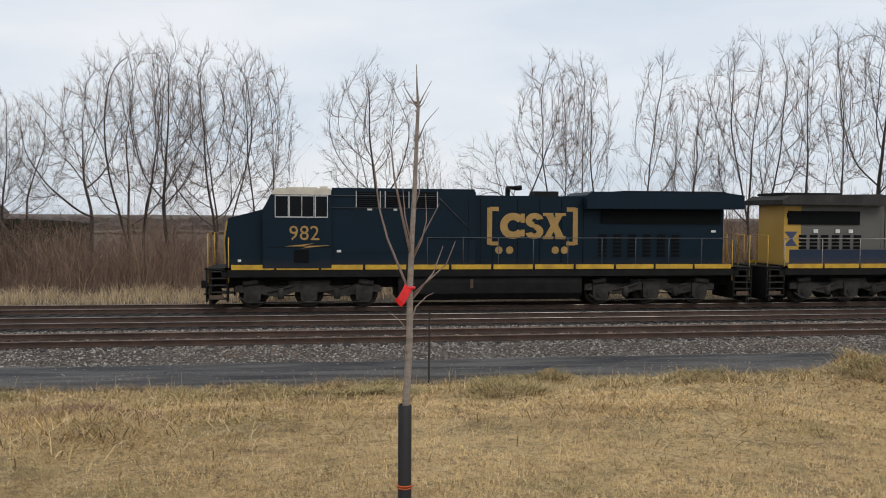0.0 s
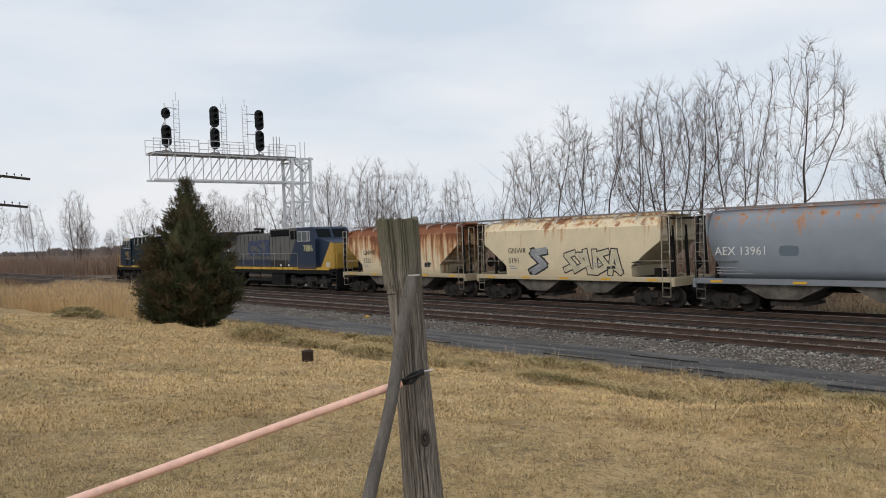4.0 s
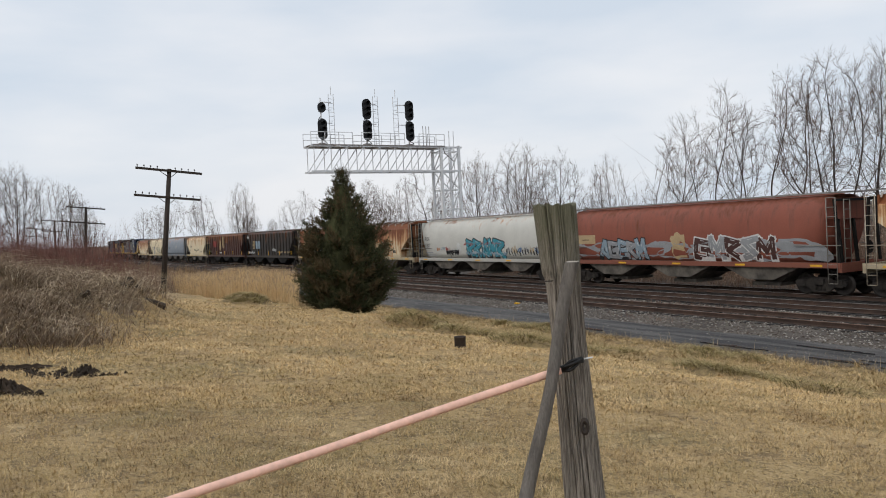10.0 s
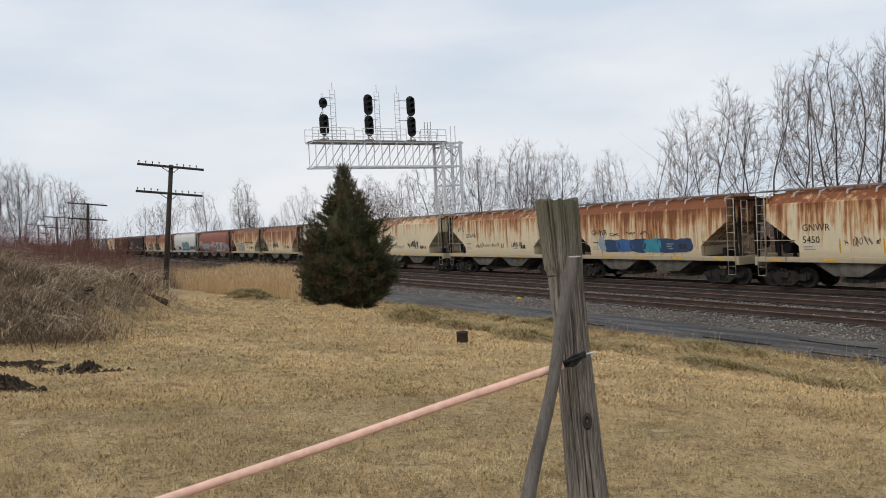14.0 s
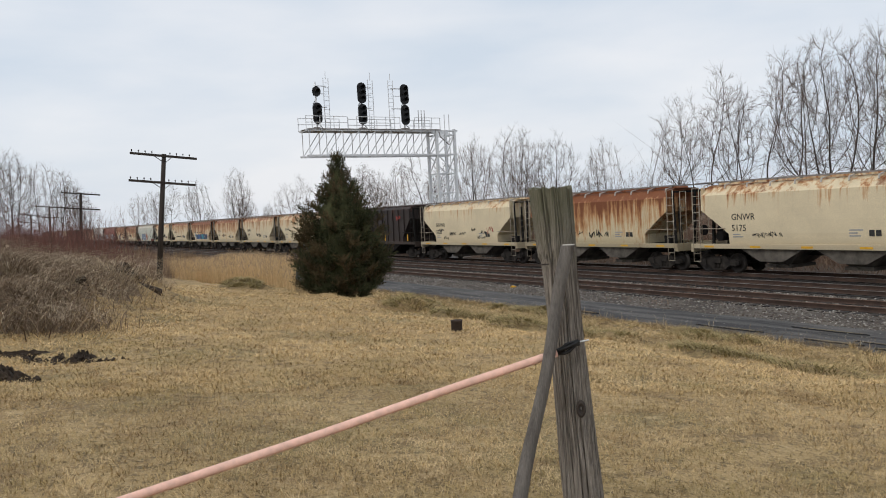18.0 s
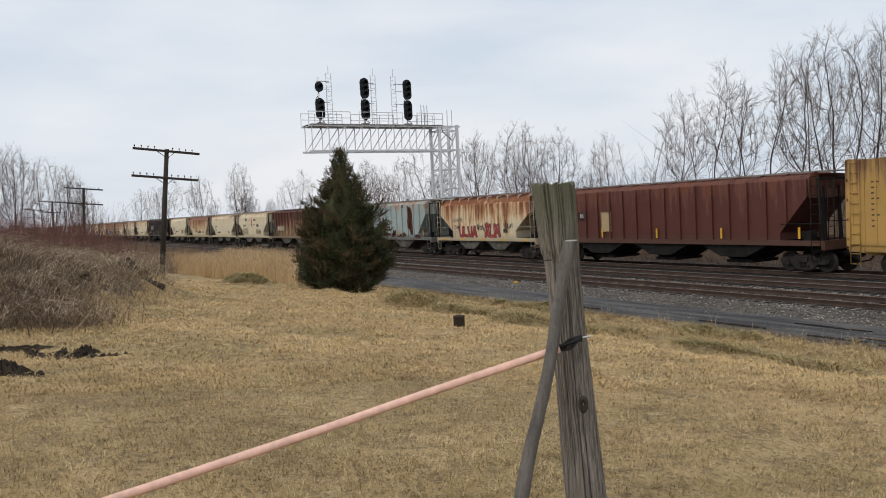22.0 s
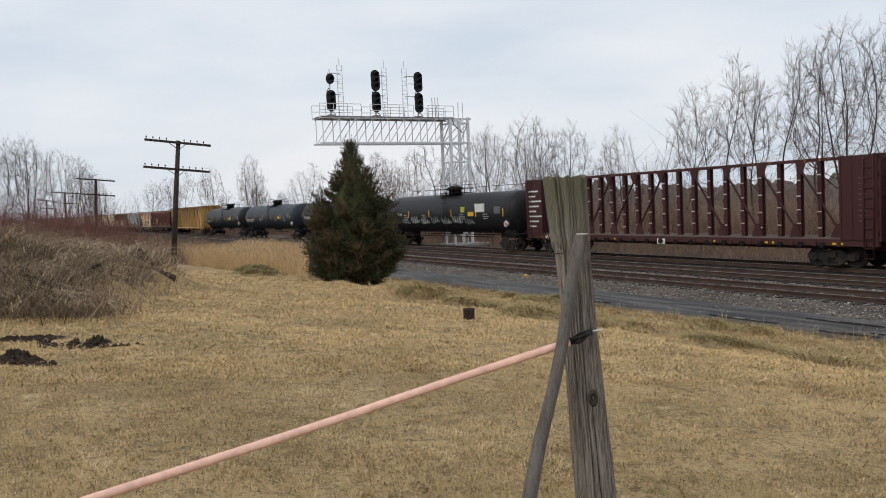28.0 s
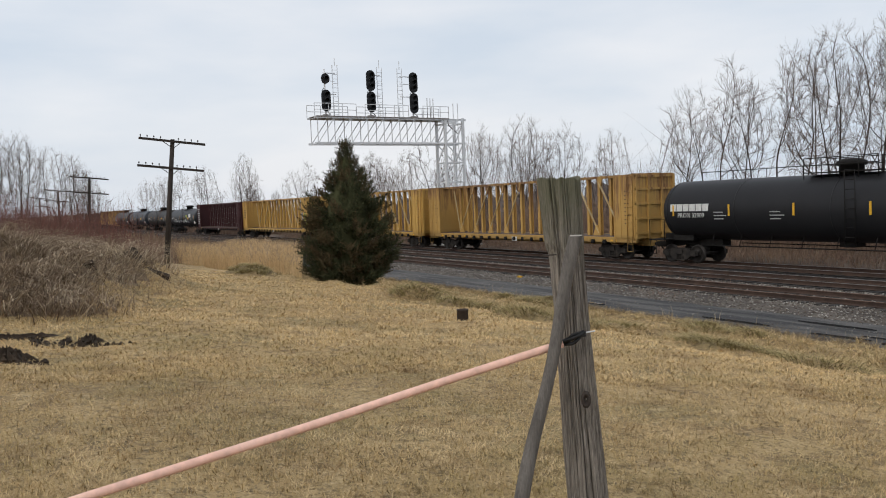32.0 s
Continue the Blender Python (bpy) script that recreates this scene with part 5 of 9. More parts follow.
    part("exhaust", s, M["l_frame"], car)
    s = Shape()
    hu = 12.0 if es else 13.4
    for k in range(3):
        s.tube([(X(hu + 0.1), -0.4 + 0.3 * k, 4.72), (X(hu + 0.55), -0.4 + 0.3 * k, 4.72)], [0.04, 0.11], 10)
    s.box(X(hu + 0.1) - 0.05, X(hu + 0.1) + 0.05, -0.45, 0.25, 4.64, 4.78)
    bx(s, hu, hu + 0.15, -0.1, 0.1, 4.35, 4.7)
    part("air_horn", s, M["l_frame"], car)
    # fuel tank and reservoirs
    s = Shape()
    if es:
        s.prism([(-1.35, 1.2), (1.35, 1.2), (1.42, 0.95), (1.42, 0.55), (1.2, 0.28), (-1.2, 0.28), (-1.42, 0.55), (-1.42, 0.95)], *sorted((X(7.5), X(14.8))), "x")
        part("fuel_tank", s, M["l_frame"], car)
        part("tank_band", Shape().box(*sorted((X(10.3), X(10.42))), -1.43, 1.43, 0.75, 1.1), M["deck_rust"], car)
    else:
        s.prism([(-1.35, 0.78), (1.35, 0.78), (1.42, 0.6), (1.1, 0.28), (-1.1, 0.28), (-1.42, 0.6)], *sorted((X(9.6), X(13.6))), "x")
        bx(s, 7.6, 9.6, -1.4, 1.4, 0.3, 1.2)
        part("fuel_tank", s, M["l_frame"], car)
        for a, b in ((9.75, 11.55), (11.75, 13.55)):
            s = Shape().tube([(X(a), -1.12, 1.0), (X(a + 0.08), -1.12, 1.0), (X(b - 0.08), -1.12, 1.0), (X(b), -1.12, 1.0)], [0.18, 0.26, 0.26, 0.18], 16)
            part("air_reservoir", s, M["l_grey"], car)
    # steps, pilots, end rails
    for u0, front in ((0.35, True), (L - 0.35, False)):
        q = 1 if front else -1
        for y in (-1, 1):
            bx(s := Shape(), u0 + q * 0.73, u0 + q * 0.77, min(y * 0.95, y * 1.5), max(y * 0.95, y * 1.5), 0.3, 1.56)
            part("step_side", s, M["l_frame"], car)
            s = bx(Shape(), u0 - 0.02, u0 + 0.02, min(y * 0.95, y * 1.5), max(y * 0.95, y * 1.5), 0.3, 1.56)
            well = part("step_side", s, M["l_frame"], car)
            for k in range(5):
                part("step", bx(Shape(), u0, u0 + q * 0.75, min(y * 0.95, y * 1.5), max(y * 0.95, y * 1.5), 0.38 + 0.26 * k, 0.42 + 0.26 * k), M["l_truck"], well)
        s = Shape()
        bx(s, u0 - q * 0.05, u0 + q * 1.2, -1.5, 1.5, 1.5, 1.56)
        bx(s, u0 + q * 0.1, u0 + q * 0.2, -1.45, 1.45, 0.15, 1.5)
        part("pilot", s, M["l_frame"], car)
        part("step_light", bx(Shape(), u0 + q * 0.1, u0 + q * 0.62, -1.49, -1.45, 0.42, 0.56), M["deck_rust"], car)
        for y in (-1.42, 1.42):
            s = Shape()
            s.tube([(X(u0 + q * 0.05), y, 1.0), (X(u0 + q * 0.05), y, 2.85), (X(u0 + q * 0.05), y * 0.35, 2.85), (X(u0 + q * 0.05), y * 0.35, 1.5)], 0.022, 6)
            part("end_rail", s, M["l_rail_y"], car)
            part("grab_post", Shape().tube([(X(u0 + q * 0.8), y, 1.0), (X(u0 + q * 0.8), y, 2.7)], 0.022, 6), M["l_rail_y"], car)
    # walkway rails
    a0 = 8.6 if es else 5.6
    for y in (-1.46, 1.46):
        s = Shape()
        s.tube([(X(a0), y, 2.72), (X(L - 1.1), y, 2.72)], 0.02, 6)
        k = 9
        for i in range(k + 1):
            u = a0 + (L - 1.1 - a0) * i / k
            s.tube([(X(u), y, 1.55), (X(u), y, 2.72)], 0.018, 6)
        part("walkway_rail", s, M["l_rail"] if es else M["l_rail_pale"], car)
    # numbers and marks on the near side
    if es:
        words("982", 0.78, X(c0 + 0.85), -1.562, 2.62, M["l_logo"], car, "road_number")
        s = Shape()
        s.prism([(X(c0 + 0.7), 2.38), (X(c0 + 1.8), 2.5), (X(c0 + 1.4), 2.4), (X(c0 + 2.4), 2.42), (X(c0 + 1.3), 2.3), (X(c0 + 1.6), 2.38)][::1], -1.566, -1.558)
        part("bolt_stripe", s, M["l_logo"], car)
        block_mark(car, X(11.55), 2.66, 2.66, 1.04, -1.02, M["l_logo"], True)
        for u in (10.2, 10.75, 11.25, 12.25, 13.15, 14.05, 14.95):
            part("panel_seam", bx(Shape(), u, u + 0.02, -1.018 if u > 10.5 else -1.424, -1.0, 1.7, 4.25), M["l_louver"], car)
        part("side_rail", Shape().tube([(X(c1), -1.46, 4.3), (X(9.0), -1.46, 4.3), (X(10.2), -1.46, 3.1)], 0.018, 6), M["l_rail"], car)
        part("side_rail", Shape().tube([(X(c1), -1.45, 3.84), (X(8.9), -1.45, 3.84)], 0.014, 6), M["l_rail"], car)
        part("side_seam", bx(Shape(), c1 + 0.3, 9.9, -1.424, -1.415, 2.12, 2.14), M["l_louver"], car)
        part("cab_seam", bx(Shape(), 2.6, c1, -1.556, -1.55, 2.34, 2.36), M["l_louver"], car)
        part("cab_vent", bx(Shape(), c0 + 1.05, c0 + 1.6, -1.56, -1.552, 1.75, 2.25), M["l_louver"], car)
        for u, z, w in ((1.5, 1.8, 0.12), (c1 + 0.2, 2.15, 0.16), (6.3, 3.75, 0.18), (7.3, 3.75, 0.14), (16.6, 3.3, 0.3), (20.4, 2.95, 0.2)):
            yy = -1.575 if u < c1 else -1.425 if u < 10.5 else -1.04
            part("placard", bx(Shape(), u, u + w, yy - 0.004, yy + 0.002, z, z + 0.09), M["white"], car)
    else:
        words("7886", 0.66, X(c1 - 0.85), -1.562, 2.85, M["l_num_y"], car, "road_number")
        block_mark(car, X(14.15), 2.5, 3.9, 1.3, -1.04, M["l_logo_b"], False)
        for u in (7.0, 8.2, 17.6, 18.2, 19.2):
            yy = -1.33 if u < 9.5 else -1.05
            part("placard", bx(Shape(), u, u + 0.2, yy - 0.004, yy + 0.002, 1.75 if u < 11 else 2.95, 1.9 if u < 11 else 3.1), M["white"], car)
        part("rear_side_panel", bx(Shape(), L - 2.1, L - 1.34, -1.012, -1.0, 1.7, 4.05), M["l_yellow"], car, "yellow panel at the hood end")
        sx = X(L - 1.95)
        part("rear_mark", Shape().prism([(sx, 2.4), (sx - 0.6, 2.4), (sx - 0.32, 2.7), (sx - 0.6, 3.0), (sx, 3.0), (sx - 0.24, 2.7)], -1.018, -1.01), M["l_logo_b"], car)
        part("number_board", bx(Shape(), L - 2.0, L - 1.45, -1.022, -1.01, 3.55, 3.78), M["l_louver"], car)
        part("nose_plate", bx(Shape(), 1.5, 2.0, -1.27, -1.262, 1.72, 2.05), M["white_grey"], car)
    # trucks and couplers
    for u in ((4.1, L - 4.55) if es else (4.4, L - 4.3)):
        t = part("truck", ME_LTRUCK, None, car, m=pose(X(u), 0, 0))
        for dx, key in ((-2.1, "l1"), (0.0, "l2"), (2.1, "l3")):
            WHEELSETS[key].append(part("wheelset", ME_WHEEL_L, None, t, m=pose(dx, 0, 0.53)))
    coupler(car, L)
    return car


M["l_num_y"] = mat("number_pale_yellow", (0.72, 0.66, 0.35), None, 5.0, 0.55, 0, 0.02)


# ---- the train, car by car ----
LENGTHS, CARS = [], []
SIDE = {"flat": [(1.42, 1.425), (1.9, 1.478), (2.5, 1.5), (3.75, 1.478)], "round": [(1.42, 1.26), (1.8, 1.41), (2.3, 1.485), (2.8, 1.5), (3.3, 1.485), (3.7, 1.395)], "ribbed": [(1.4, 1.57), (4.0, 1.57)]}


def side_y(kind, z):
    return -float(np.interp(z, *zip(*SIDE[kind])))


def paint_blob(car, kind, x, z, w, h, material, seed, out=0.012, name="paint_patch", rough=0.28):
    """A sprayed patch: an uneven flat shape lying on the car side."""
    n = 24
    pts = []
    for k in range(n):
        a = 2 * math.pi * k / n
        q = 1 + rough * 2 * noise.noise((math.cos(a) * 1.7, math.sin(a) * 1.7, seed * 3.7))
        c, s_ = math.cos(a), math.sin(a)
        e = 1 / max(abs(c), abs(s_)) ** (1.0 if name.endswith("panel") else 0.6)
        pts.append((x + w / 2 * q * c * e, z + h / 2 * q * s_ * e))
    vs = [(a, side_y(kind, b) - out, b) for a, b in pts] + [(a, side_y(kind, b) + 0.005, b) for a, b in pts]
    sh = Shape().add(vs, [tuple(range(n))] + [(k, (k + 1) % n, n + (k + 1) % n, n + k) for k in range(n)])
    return part(name, sh, material, car)


def pen(rnd, x, z, w, h, n):
    """A smooth wandering pen line inside a box."""
    key = [(x + rnd.uniform(-0.5, 0.5) * w, z + (0.5 if k % 2 else -0.5) * h * rnd.uniform(0.4, 1.0)) for k in range(n)]
    out = []
    for i in range(n - 1):
        p0, p1, p2, p3 = key[max(0, i - 1)], key[i], key[i + 1], key[min(n - 1, i + 2)]
        for j in range(4):
            t = j / 4
            out.append(tuple(0.5 * (2 * b_ + (c_ - a_) * t + (2 * a_ - 5 * b_ + 4 * c_ - d_) * t * t + (3 * b_ - a_ - 3 * c_ + d_) * t ** 3) for a_, b_, c_, d_ in zip(p0, p1, p2, p3)))
    return out + [key[-1]]


def scrawl(car, kind, x, z, w, h, material, seed, r=0.016, turns=7):
    """A run of small sprayed squiggles with no meaning."""
    rnd = random.Random(seed)
    sh = Shape()
    n = max(2, turns)
    for k in range(n):
        cx = x - w / 2 + w * (k + 0.5) / n
        hh = h * rnd.uniform(0.35, 0.8)
        pts = [(a, side_y(kind, b) - 0.006, b) for a, b in pen(rnd, cx, z + rnd.uniform(-0.1, 0.1) * h, w / n * 1.15, hh, rnd.randint(5, 8))]
        sh.tube(pts, r * 0.62, 4, True, False)
    return part("spray_tag", sh, material, car)


GLYPHS = (((0, 0), (0.1, 2), (2, 1.6), (0.4, 1.0), (1.9, 0)), ((2, 1.9), (0.2, 1.7), (1.9, 0.7), (0, 0.1)), ((0, 2), (0.4, 0.1), (1.6, 0), (2, 2)), ((0, 0), (0.9, 2), (1.2, 2), (2, 0), (0.5, 0.8)),
          ((0.1, 2), (0, 0.1), (1.9, 0)), ((2, 1.7), (0.2, 2), (0, 0.2), (1.8, 0), (2, 1.0), (1.0, 1.0)), ((0, 0), (0.2, 2), (1.0, 0.9), (1.8, 2), (2, 0)))


def graffiti(car, kind, x, z, w, h, fills, line, seed, n=4):
    """A row of thick sprayed strokes that interlock like letters of no alphabet: edge, body and a few glints."""
    rnd = random.Random(seed)
    for i in range(n):
        cw = w / n
        g = GLYPHS[rnd.randrange(len(GLYPHS))]
        lean_ = rnd.uniform(-0.12, 0.22)
        tall = h * rnd.uniform(0.85, 1.08)
        x0 = x - w / 2 + cw * i
        pts = [(x0 + cw * (0.08 + 0.42 * a + rnd.uniform(-0.05, 0.05)) + lean_ * (b - 1) * tall / 2, z - tall / 2 + tall * b / 2 + rnd.uniform(-0.05, 0.05) * h) for a, b in g]
        bold = min(0.36 * cw, 0.26 * h)
        for wide, out, m_, nm in ((bold * 1.5, 0.006, line, "paint_edge"), (bold, 0.011, fills[i % len(fills)], "paint_fill")):
            if m_ is None:
                continue
            sh = Shape()
            for k in range(len(pts) - 1):
                (ax, az), (bx_, bz) = pts[k], pts[k + 1]
                L = math.hypot(bx_ - ax, bz - az) or 1e-3
                ux, uz = (bx_ - ax) / L, (bz - az) / L
                a0, a1 = -wide * 0.42, L + wide * 0.42
                m = 4
                o = out + 0.0006 * k + 0.0025 * (i % 2)
                vs = []
                for q in range(m + 1):
                    f = a0 + (a1 - a0) * q / m
                    for sd in (-1, 1):
                        px, pz = ax + ux * f - uz * sd * wide / 2, az + uz * f + ux * sd * wide / 2
                        vs += [(px, side_y(kind, pz) - o, pz), (px, side_y(kind, pz) + 0.004, pz)]
                fs = []
                for q in range(m):
                    b = 4 * q
                    fs += [(b, b + 2, b + 6, b + 4), (b, b + 4, b + 5, b + 1), (b + 2, b + 3, b + 7, b + 6)]
                sh.add(vs, fs + [(0, 1, 3, 2), (4 * m, 4 * m + 2, 4 * m + 3, 4 * m + 1)])
            part(nm, sh, m_, car)
        if h > 0.7:
            sh = Shape()
            for k in range(len(pts) - 1):
                (ax, az), (bx_, bz) = pts[k], pts[k + 1]
                f0 = rnd.uniform(0.1, 0.4)
                line_ = [(ax + (bx_ - ax) * f, az + (bz - az) * f + bold * 0.22) for f in (f0, f0 + 0.35)]
                sh.tube([(a, side_y(kind, b) - 0.017, b) for a, b in line_], 0.011, 4, True, False)
            part("paint_glint", sh, M["sp_white"] if sum(fills[i % len(fills)].node_tree.nodes["Mix"].inputs[7].default_value[:3]) < 1.2 else M["sp_grey"], car)


for nm, c in (("sp_black", (0.02, 0.02, 0.022)), ("sp_white", (0.62, 0.62, 0.6)), ("sp_blue", (0.05, 0.13, 0.30)), ("sp_teal", (0.05, 0.27, 0.34)), ("sp_red", (0.36, 0.05, 0.04)), ("sp_orange", (0.5, 0.18, 0.05)),
              ("sp_grey", (0.3, 0.31, 0.32)), ("sp_navy", (0.03, 0.06, 0.13)), ("sp_maroon", (0.07, 0.03, 0.025)), ("sp_tan", (0.46, 0.34, 0.19)), ("sp_sky", (0.26, 0.34, 0.40)), ("sp_lime", (0.45, 0.5, 0.08)), ("sp_cream", (0.62, 0.55, 0.38)), ("sp_slate", (0.13, 0.16, 0.19))):
    M[nm] = mat(nm.replace("sp_", "spray_paint_"), c, None, 2.5, 0.6, 0, 0.03, lo=0.2, hi=0.6)


M["rust_sill"] = mat("rust_red_steel", (0.17, 0.06, 0.035), (0.08, 0.032, 0.022), 2.0, 0.85)


def consist(ob, L):
    CARS.append(ob)
    LENGTHS.append(L)
    return ob


def marks(car, kind, L, lines, material, size=0.42, x=None, z=2.55):
    for i, line in enumerate(lines):
        zz = z - 0.52 * i
        words(line, size, (-L / 2 + 2.95) if x is None else x, side_y(kind, zz + 0.15) - 0.016, zz, material, car)


def fine_print(car, kind, x, z, material, rows=3, w=0.9):
    """Small stencilled data too small to read, as bars."""
    for i in range(rows):
        zz = z - 0.12 * i
        y = side_y(kind, zz)
        part("data_bar", Shape().box(x, x + w * (0.6 + 0.4 * ((i * 7 + int(z * 10)) % 3) / 2), y - 0.012, y + 0.01, zz, zz + 0.05), material, car)


consist(locomotive(22.3, -1, "es", "dark blue and yellow diesel freight locomotive with cream cab roof"), 22.3)
consist(locomotive(22.05, 1, "dash", "weathered grey and blue diesel locomotive running cab to the rear"), 22.05)


M["ladder_cream"] = mat("worn_cream_ladder", (0.5, 0.45, 0.36), (0.22, 0.16, 0.11), 3.0, 0.7)


def gnwr(i, L, rust, number, label, tint=(0.75, 0.635, 0.43)):
    p = car_paint("cream_hopper_paint", tint, 0.08 + rust * 1.0, seed=i * 1.7, roof=0.3 + 0.65 * rust, dirt=0.35 + 0.25 * rust, roof_line=3.78)
    car = consist(hopper("covered_hopper", L, "flat", p, label, ladder_paint=M["ladder_cream"]), L)
    marks(car, "flat", L, ("GNWR", number) if number else ("GNWR",), M["black"])
    if not number:
        fine_print(car, "flat", -L / 2 + 3.0, 2.1, M["black"], 1, 0.9)
    fine_print(car, "flat", -L / 2 + 3.0, 1.85, M["sp_grey"], 2, 0.7)
    fine_print(car, "flat", L / 2 - 5.0, 2.0, M["sp_grey"], 3, 0.6)
    for dx in (0.0, 0.28):
        y = side_y("flat", 1.9)
        part("notice_panel", Shape().box(L / 2 - 4.15 + dx, L / 2 - 3.93 + dx, y - 0.012, y + 0.02, 1.78, 2.02), M["black"], car)
    return car


def special(L, kind, col, rust, label, bays=3, seed=1.0, zt=4.25, end=None, roof=0.4, **kw):
    p = car_paint("hopper_paint", col, rust, seed=seed, roof=roof, roof_line=3.78 if kind == "flat" else 3.95 if kind == "round" else None, **kw)
    dark = sum(col) < 0.3
    return consist(hopper("covered_hopper", L, kind, p, label, bays, end, M["steel_dark"] if dark else None, None, zt, ladder_paint=M["steel_dark"] if dark else end), L)


c = gnwr(1, 13.4, 0.78, "5525", "cream covered hopper with heavy rust runs")
scrawl(c, "flat", 2.9, 2.0, 0.6, 0.3, M["sp_black"], 1)
c = gnwr(2, 13.63, 0.22, "5191", "clean cream covered hopper with outlined grey graffiti")
graffiti(c, "flat", -1.75, 2.15, 1.0, 1.35, (M["sp_grey"],), M["sp_black"], 3, 1)
graffiti(c, "flat", 1.75, 2.1, 3.4, 0.95, (M["sp_cream"],), M["sp_black"], 21, 5)
fine_print(c, "flat", 4.1, 2.05, M["sp_black"], 2, 0.5)
c = special(17.5, "round", (0.26, 0.29, 0.325), 0.3, "smooth blue-grey covered hopper with rounded sides", 3, 3.0, dirt=0.3)
marks(c, "round", 17.5, ("AEX 13961",), M["white"], 0.5, -7.2, 2.4)
paint_blob(c, "round", -4.0, 2.55, 0.8, 0.42, M["sp_slate"], 4, 0.006, rough=0.02)
fine_print(c, "round", -7.2, 1.85, M["sp_grey"], 3, 1.6)
paint_blob(c, "round", 1.5, 2.7, 1.6, 0.5, M["sp_grey"], 6, 0.01)
c = gnwr(4, 14.0, 0.42, "", "cream covered hopper rusting along the roof")
scrawl(c, "flat", -0.3, 2.1, 1.6, 0.8, M["sp_black"], 14, 0.022, 4)
scrawl(c, "flat", 1.4, 2.2, 1.0, 0.4, M["sp_black"], 15, 0.018, 3)
c = special(19.6, "ribbed", (0.085, 0.04, 0.032), 0.5, "dark brown ribbed covered hopper with tan panels", 3, 5.0, light_rust=(0.24, 0.11, 0.05), dirt=0.35)
for k, (x, z, w, h, m_) in enumerate(((-2.3, 2.8, 0.9, 1.5, "sp_tan"), (-5.0, 3.0, 1.6, 0.9, "sp_red"), (1.0, 2.5, 0.9, 1.1, "sp_maroon"), (-0.6, 3.2, 0.9, 1.6, "sp_tan"))):
    paint_blob(c, "ribbed", x, z, w, h, M[m_], 30 + k, -0.05, rough=0.1)
scrawl(c, "ribbed", -2.0, 1.75, 0.9, 0.4, M["sp_white"], 34)
c = special(19.0, "ribbed", (0.045, 0.038, 0.033), 0.45, "black ribbed covered hopper with white scrawls", 3, 6.0, light_rust=(0.10, 0.05, 0.03), dirt=0.3)
paint_blob(c, "ribbed", -5.85, 2.75, 0.85, 1.0, M["sp_tan"], 40, -0.05, "mark_panel", 0.02)
marks(c, "ribbed", 19.0, ("AEX", "15329"), M["black"], 0.34, -6.25, 2.85)
paint_blob(c, "ribbed", -4.2, 2.75, 1.9, 0.95, M["sp_sky"], 41, -0.055, "mark_panel", 0.02)
scrawl(c, "ribbed", -6.6, 1.85, 2.4, 0.6, M["sp_white"], 42, 0.025, 6)
scrawl(c, "ribbed", -8.0, 3.75, 0.8, 0.8, M["sp_white"], 43, 0.03, 3)
scrawl(c, "ribbed", 2.2, 2.1, 1.2, 0.9, M["sp_white"], 44, 0.03, 3)
for k in range(4):
    scrawl(c, "ribbed", 3.6 + 1.1 * k, 1.85, 0.8, 0.45, M["sp_tan"], 45 + k, 0.025, 2)
c = gnwr(7, 13.8, 0.98, "", "cream covered hopper almost covered in orange rust")
graffiti(c, "flat", 0.2, 2.05, 4.6, 0.9, (M["sp_maroon"],), M["sp_black"], 50, 6)
c = gnwr(8, 13.65, 0.92, "5344", "orange-rusted cream covered hopper with tan graffiti")
graffiti(c, "flat", 0.6, 2.15, 3.8, 1.0, (M["sp_tan"],), M["sp_orange"], 60, 6)
scrawl(c, "flat", -4.4, 3.0, 0.9, 0.6, M["sp_black"], 66, 0.02, 3)
c = special(18.35, "round", (0.60, 0.59, 0.54), 0.12, "off-white round-sided covered hopper with blue graffiti", 3, 9.0, dirt=0.35, rust_col=(0.2, 0.09, 0.05))
marks(c, "round", 18.35, ("AEX", "1207"), M["black"], 0.42, -7.6, 2.75)
fine_print(c, "round", -7.6, 1.8, M["sp_grey"], 3, 1.8)
graffiti(c, "round", 0.9, 2.05, 4.6, 1.15, (M["sp_teal"],), M["sp_black"], 70, 5)
scrawl(c, "round", 0.9, 1.75, 5.4, 0.5, M["sp_sky"], 76, 0.05, 7)
for k in range(26):
    scrawl(c, "round", -4.4 + 0.13 * k if k < 14 else 3.5 + 0.3 * (k - 14), 1.85, 0.12, 0.7, M["sp_black"], 600 + k, 0.022, 2)
scrawl(c, "round", 0.7, 2.45, 5.0, 0.35, M["sp_red"], 77, 0.03, 6)
paint_blob(c, "round", -2.6, 2.3, 0.5, 0.6, M["sp_white"], 78, 0.012)
for k in range(7):
    scrawl(c, "round", 3.8 + 0.62 * k, 2.0, 0.5, 0.8, M[("sp_grey", "sp_tan", "sp_blue")[k % 3]], 80 + k, 0.02, 2)
    if k < 3:
        scrawl(c, "round", -5.6 + 0.7 * k, 2.1, 0.6, 0.6, M[("sp_orange", "sp_sky", "sp_red")[k]], 90 + k, 0.02, 3)
c = special(19.0, "round", (0.27, 0.085, 0.055), 0.45, "faded red round-sided covered hopper with pale band", 3, 10.0, light_rust=(0.18, 0.07, 0.05), dirt=0.35)
for k in range(9):
    paint_blob(c, "round", -7.2 + 1.8 * k, 1.95 + 0.05 * (k % 2), 2.1, 0.75 + 0.1 * (k % 3), M["sp_grey"], 100 + k, 0.004 + 0.0006 * k, "faded_patch", 0.35)
paint_blob(c, "round", -6.9, 2.6, 1.5, 0.5, M["sp_tan"], 110, 0.012, "mark_panel", 0.02)
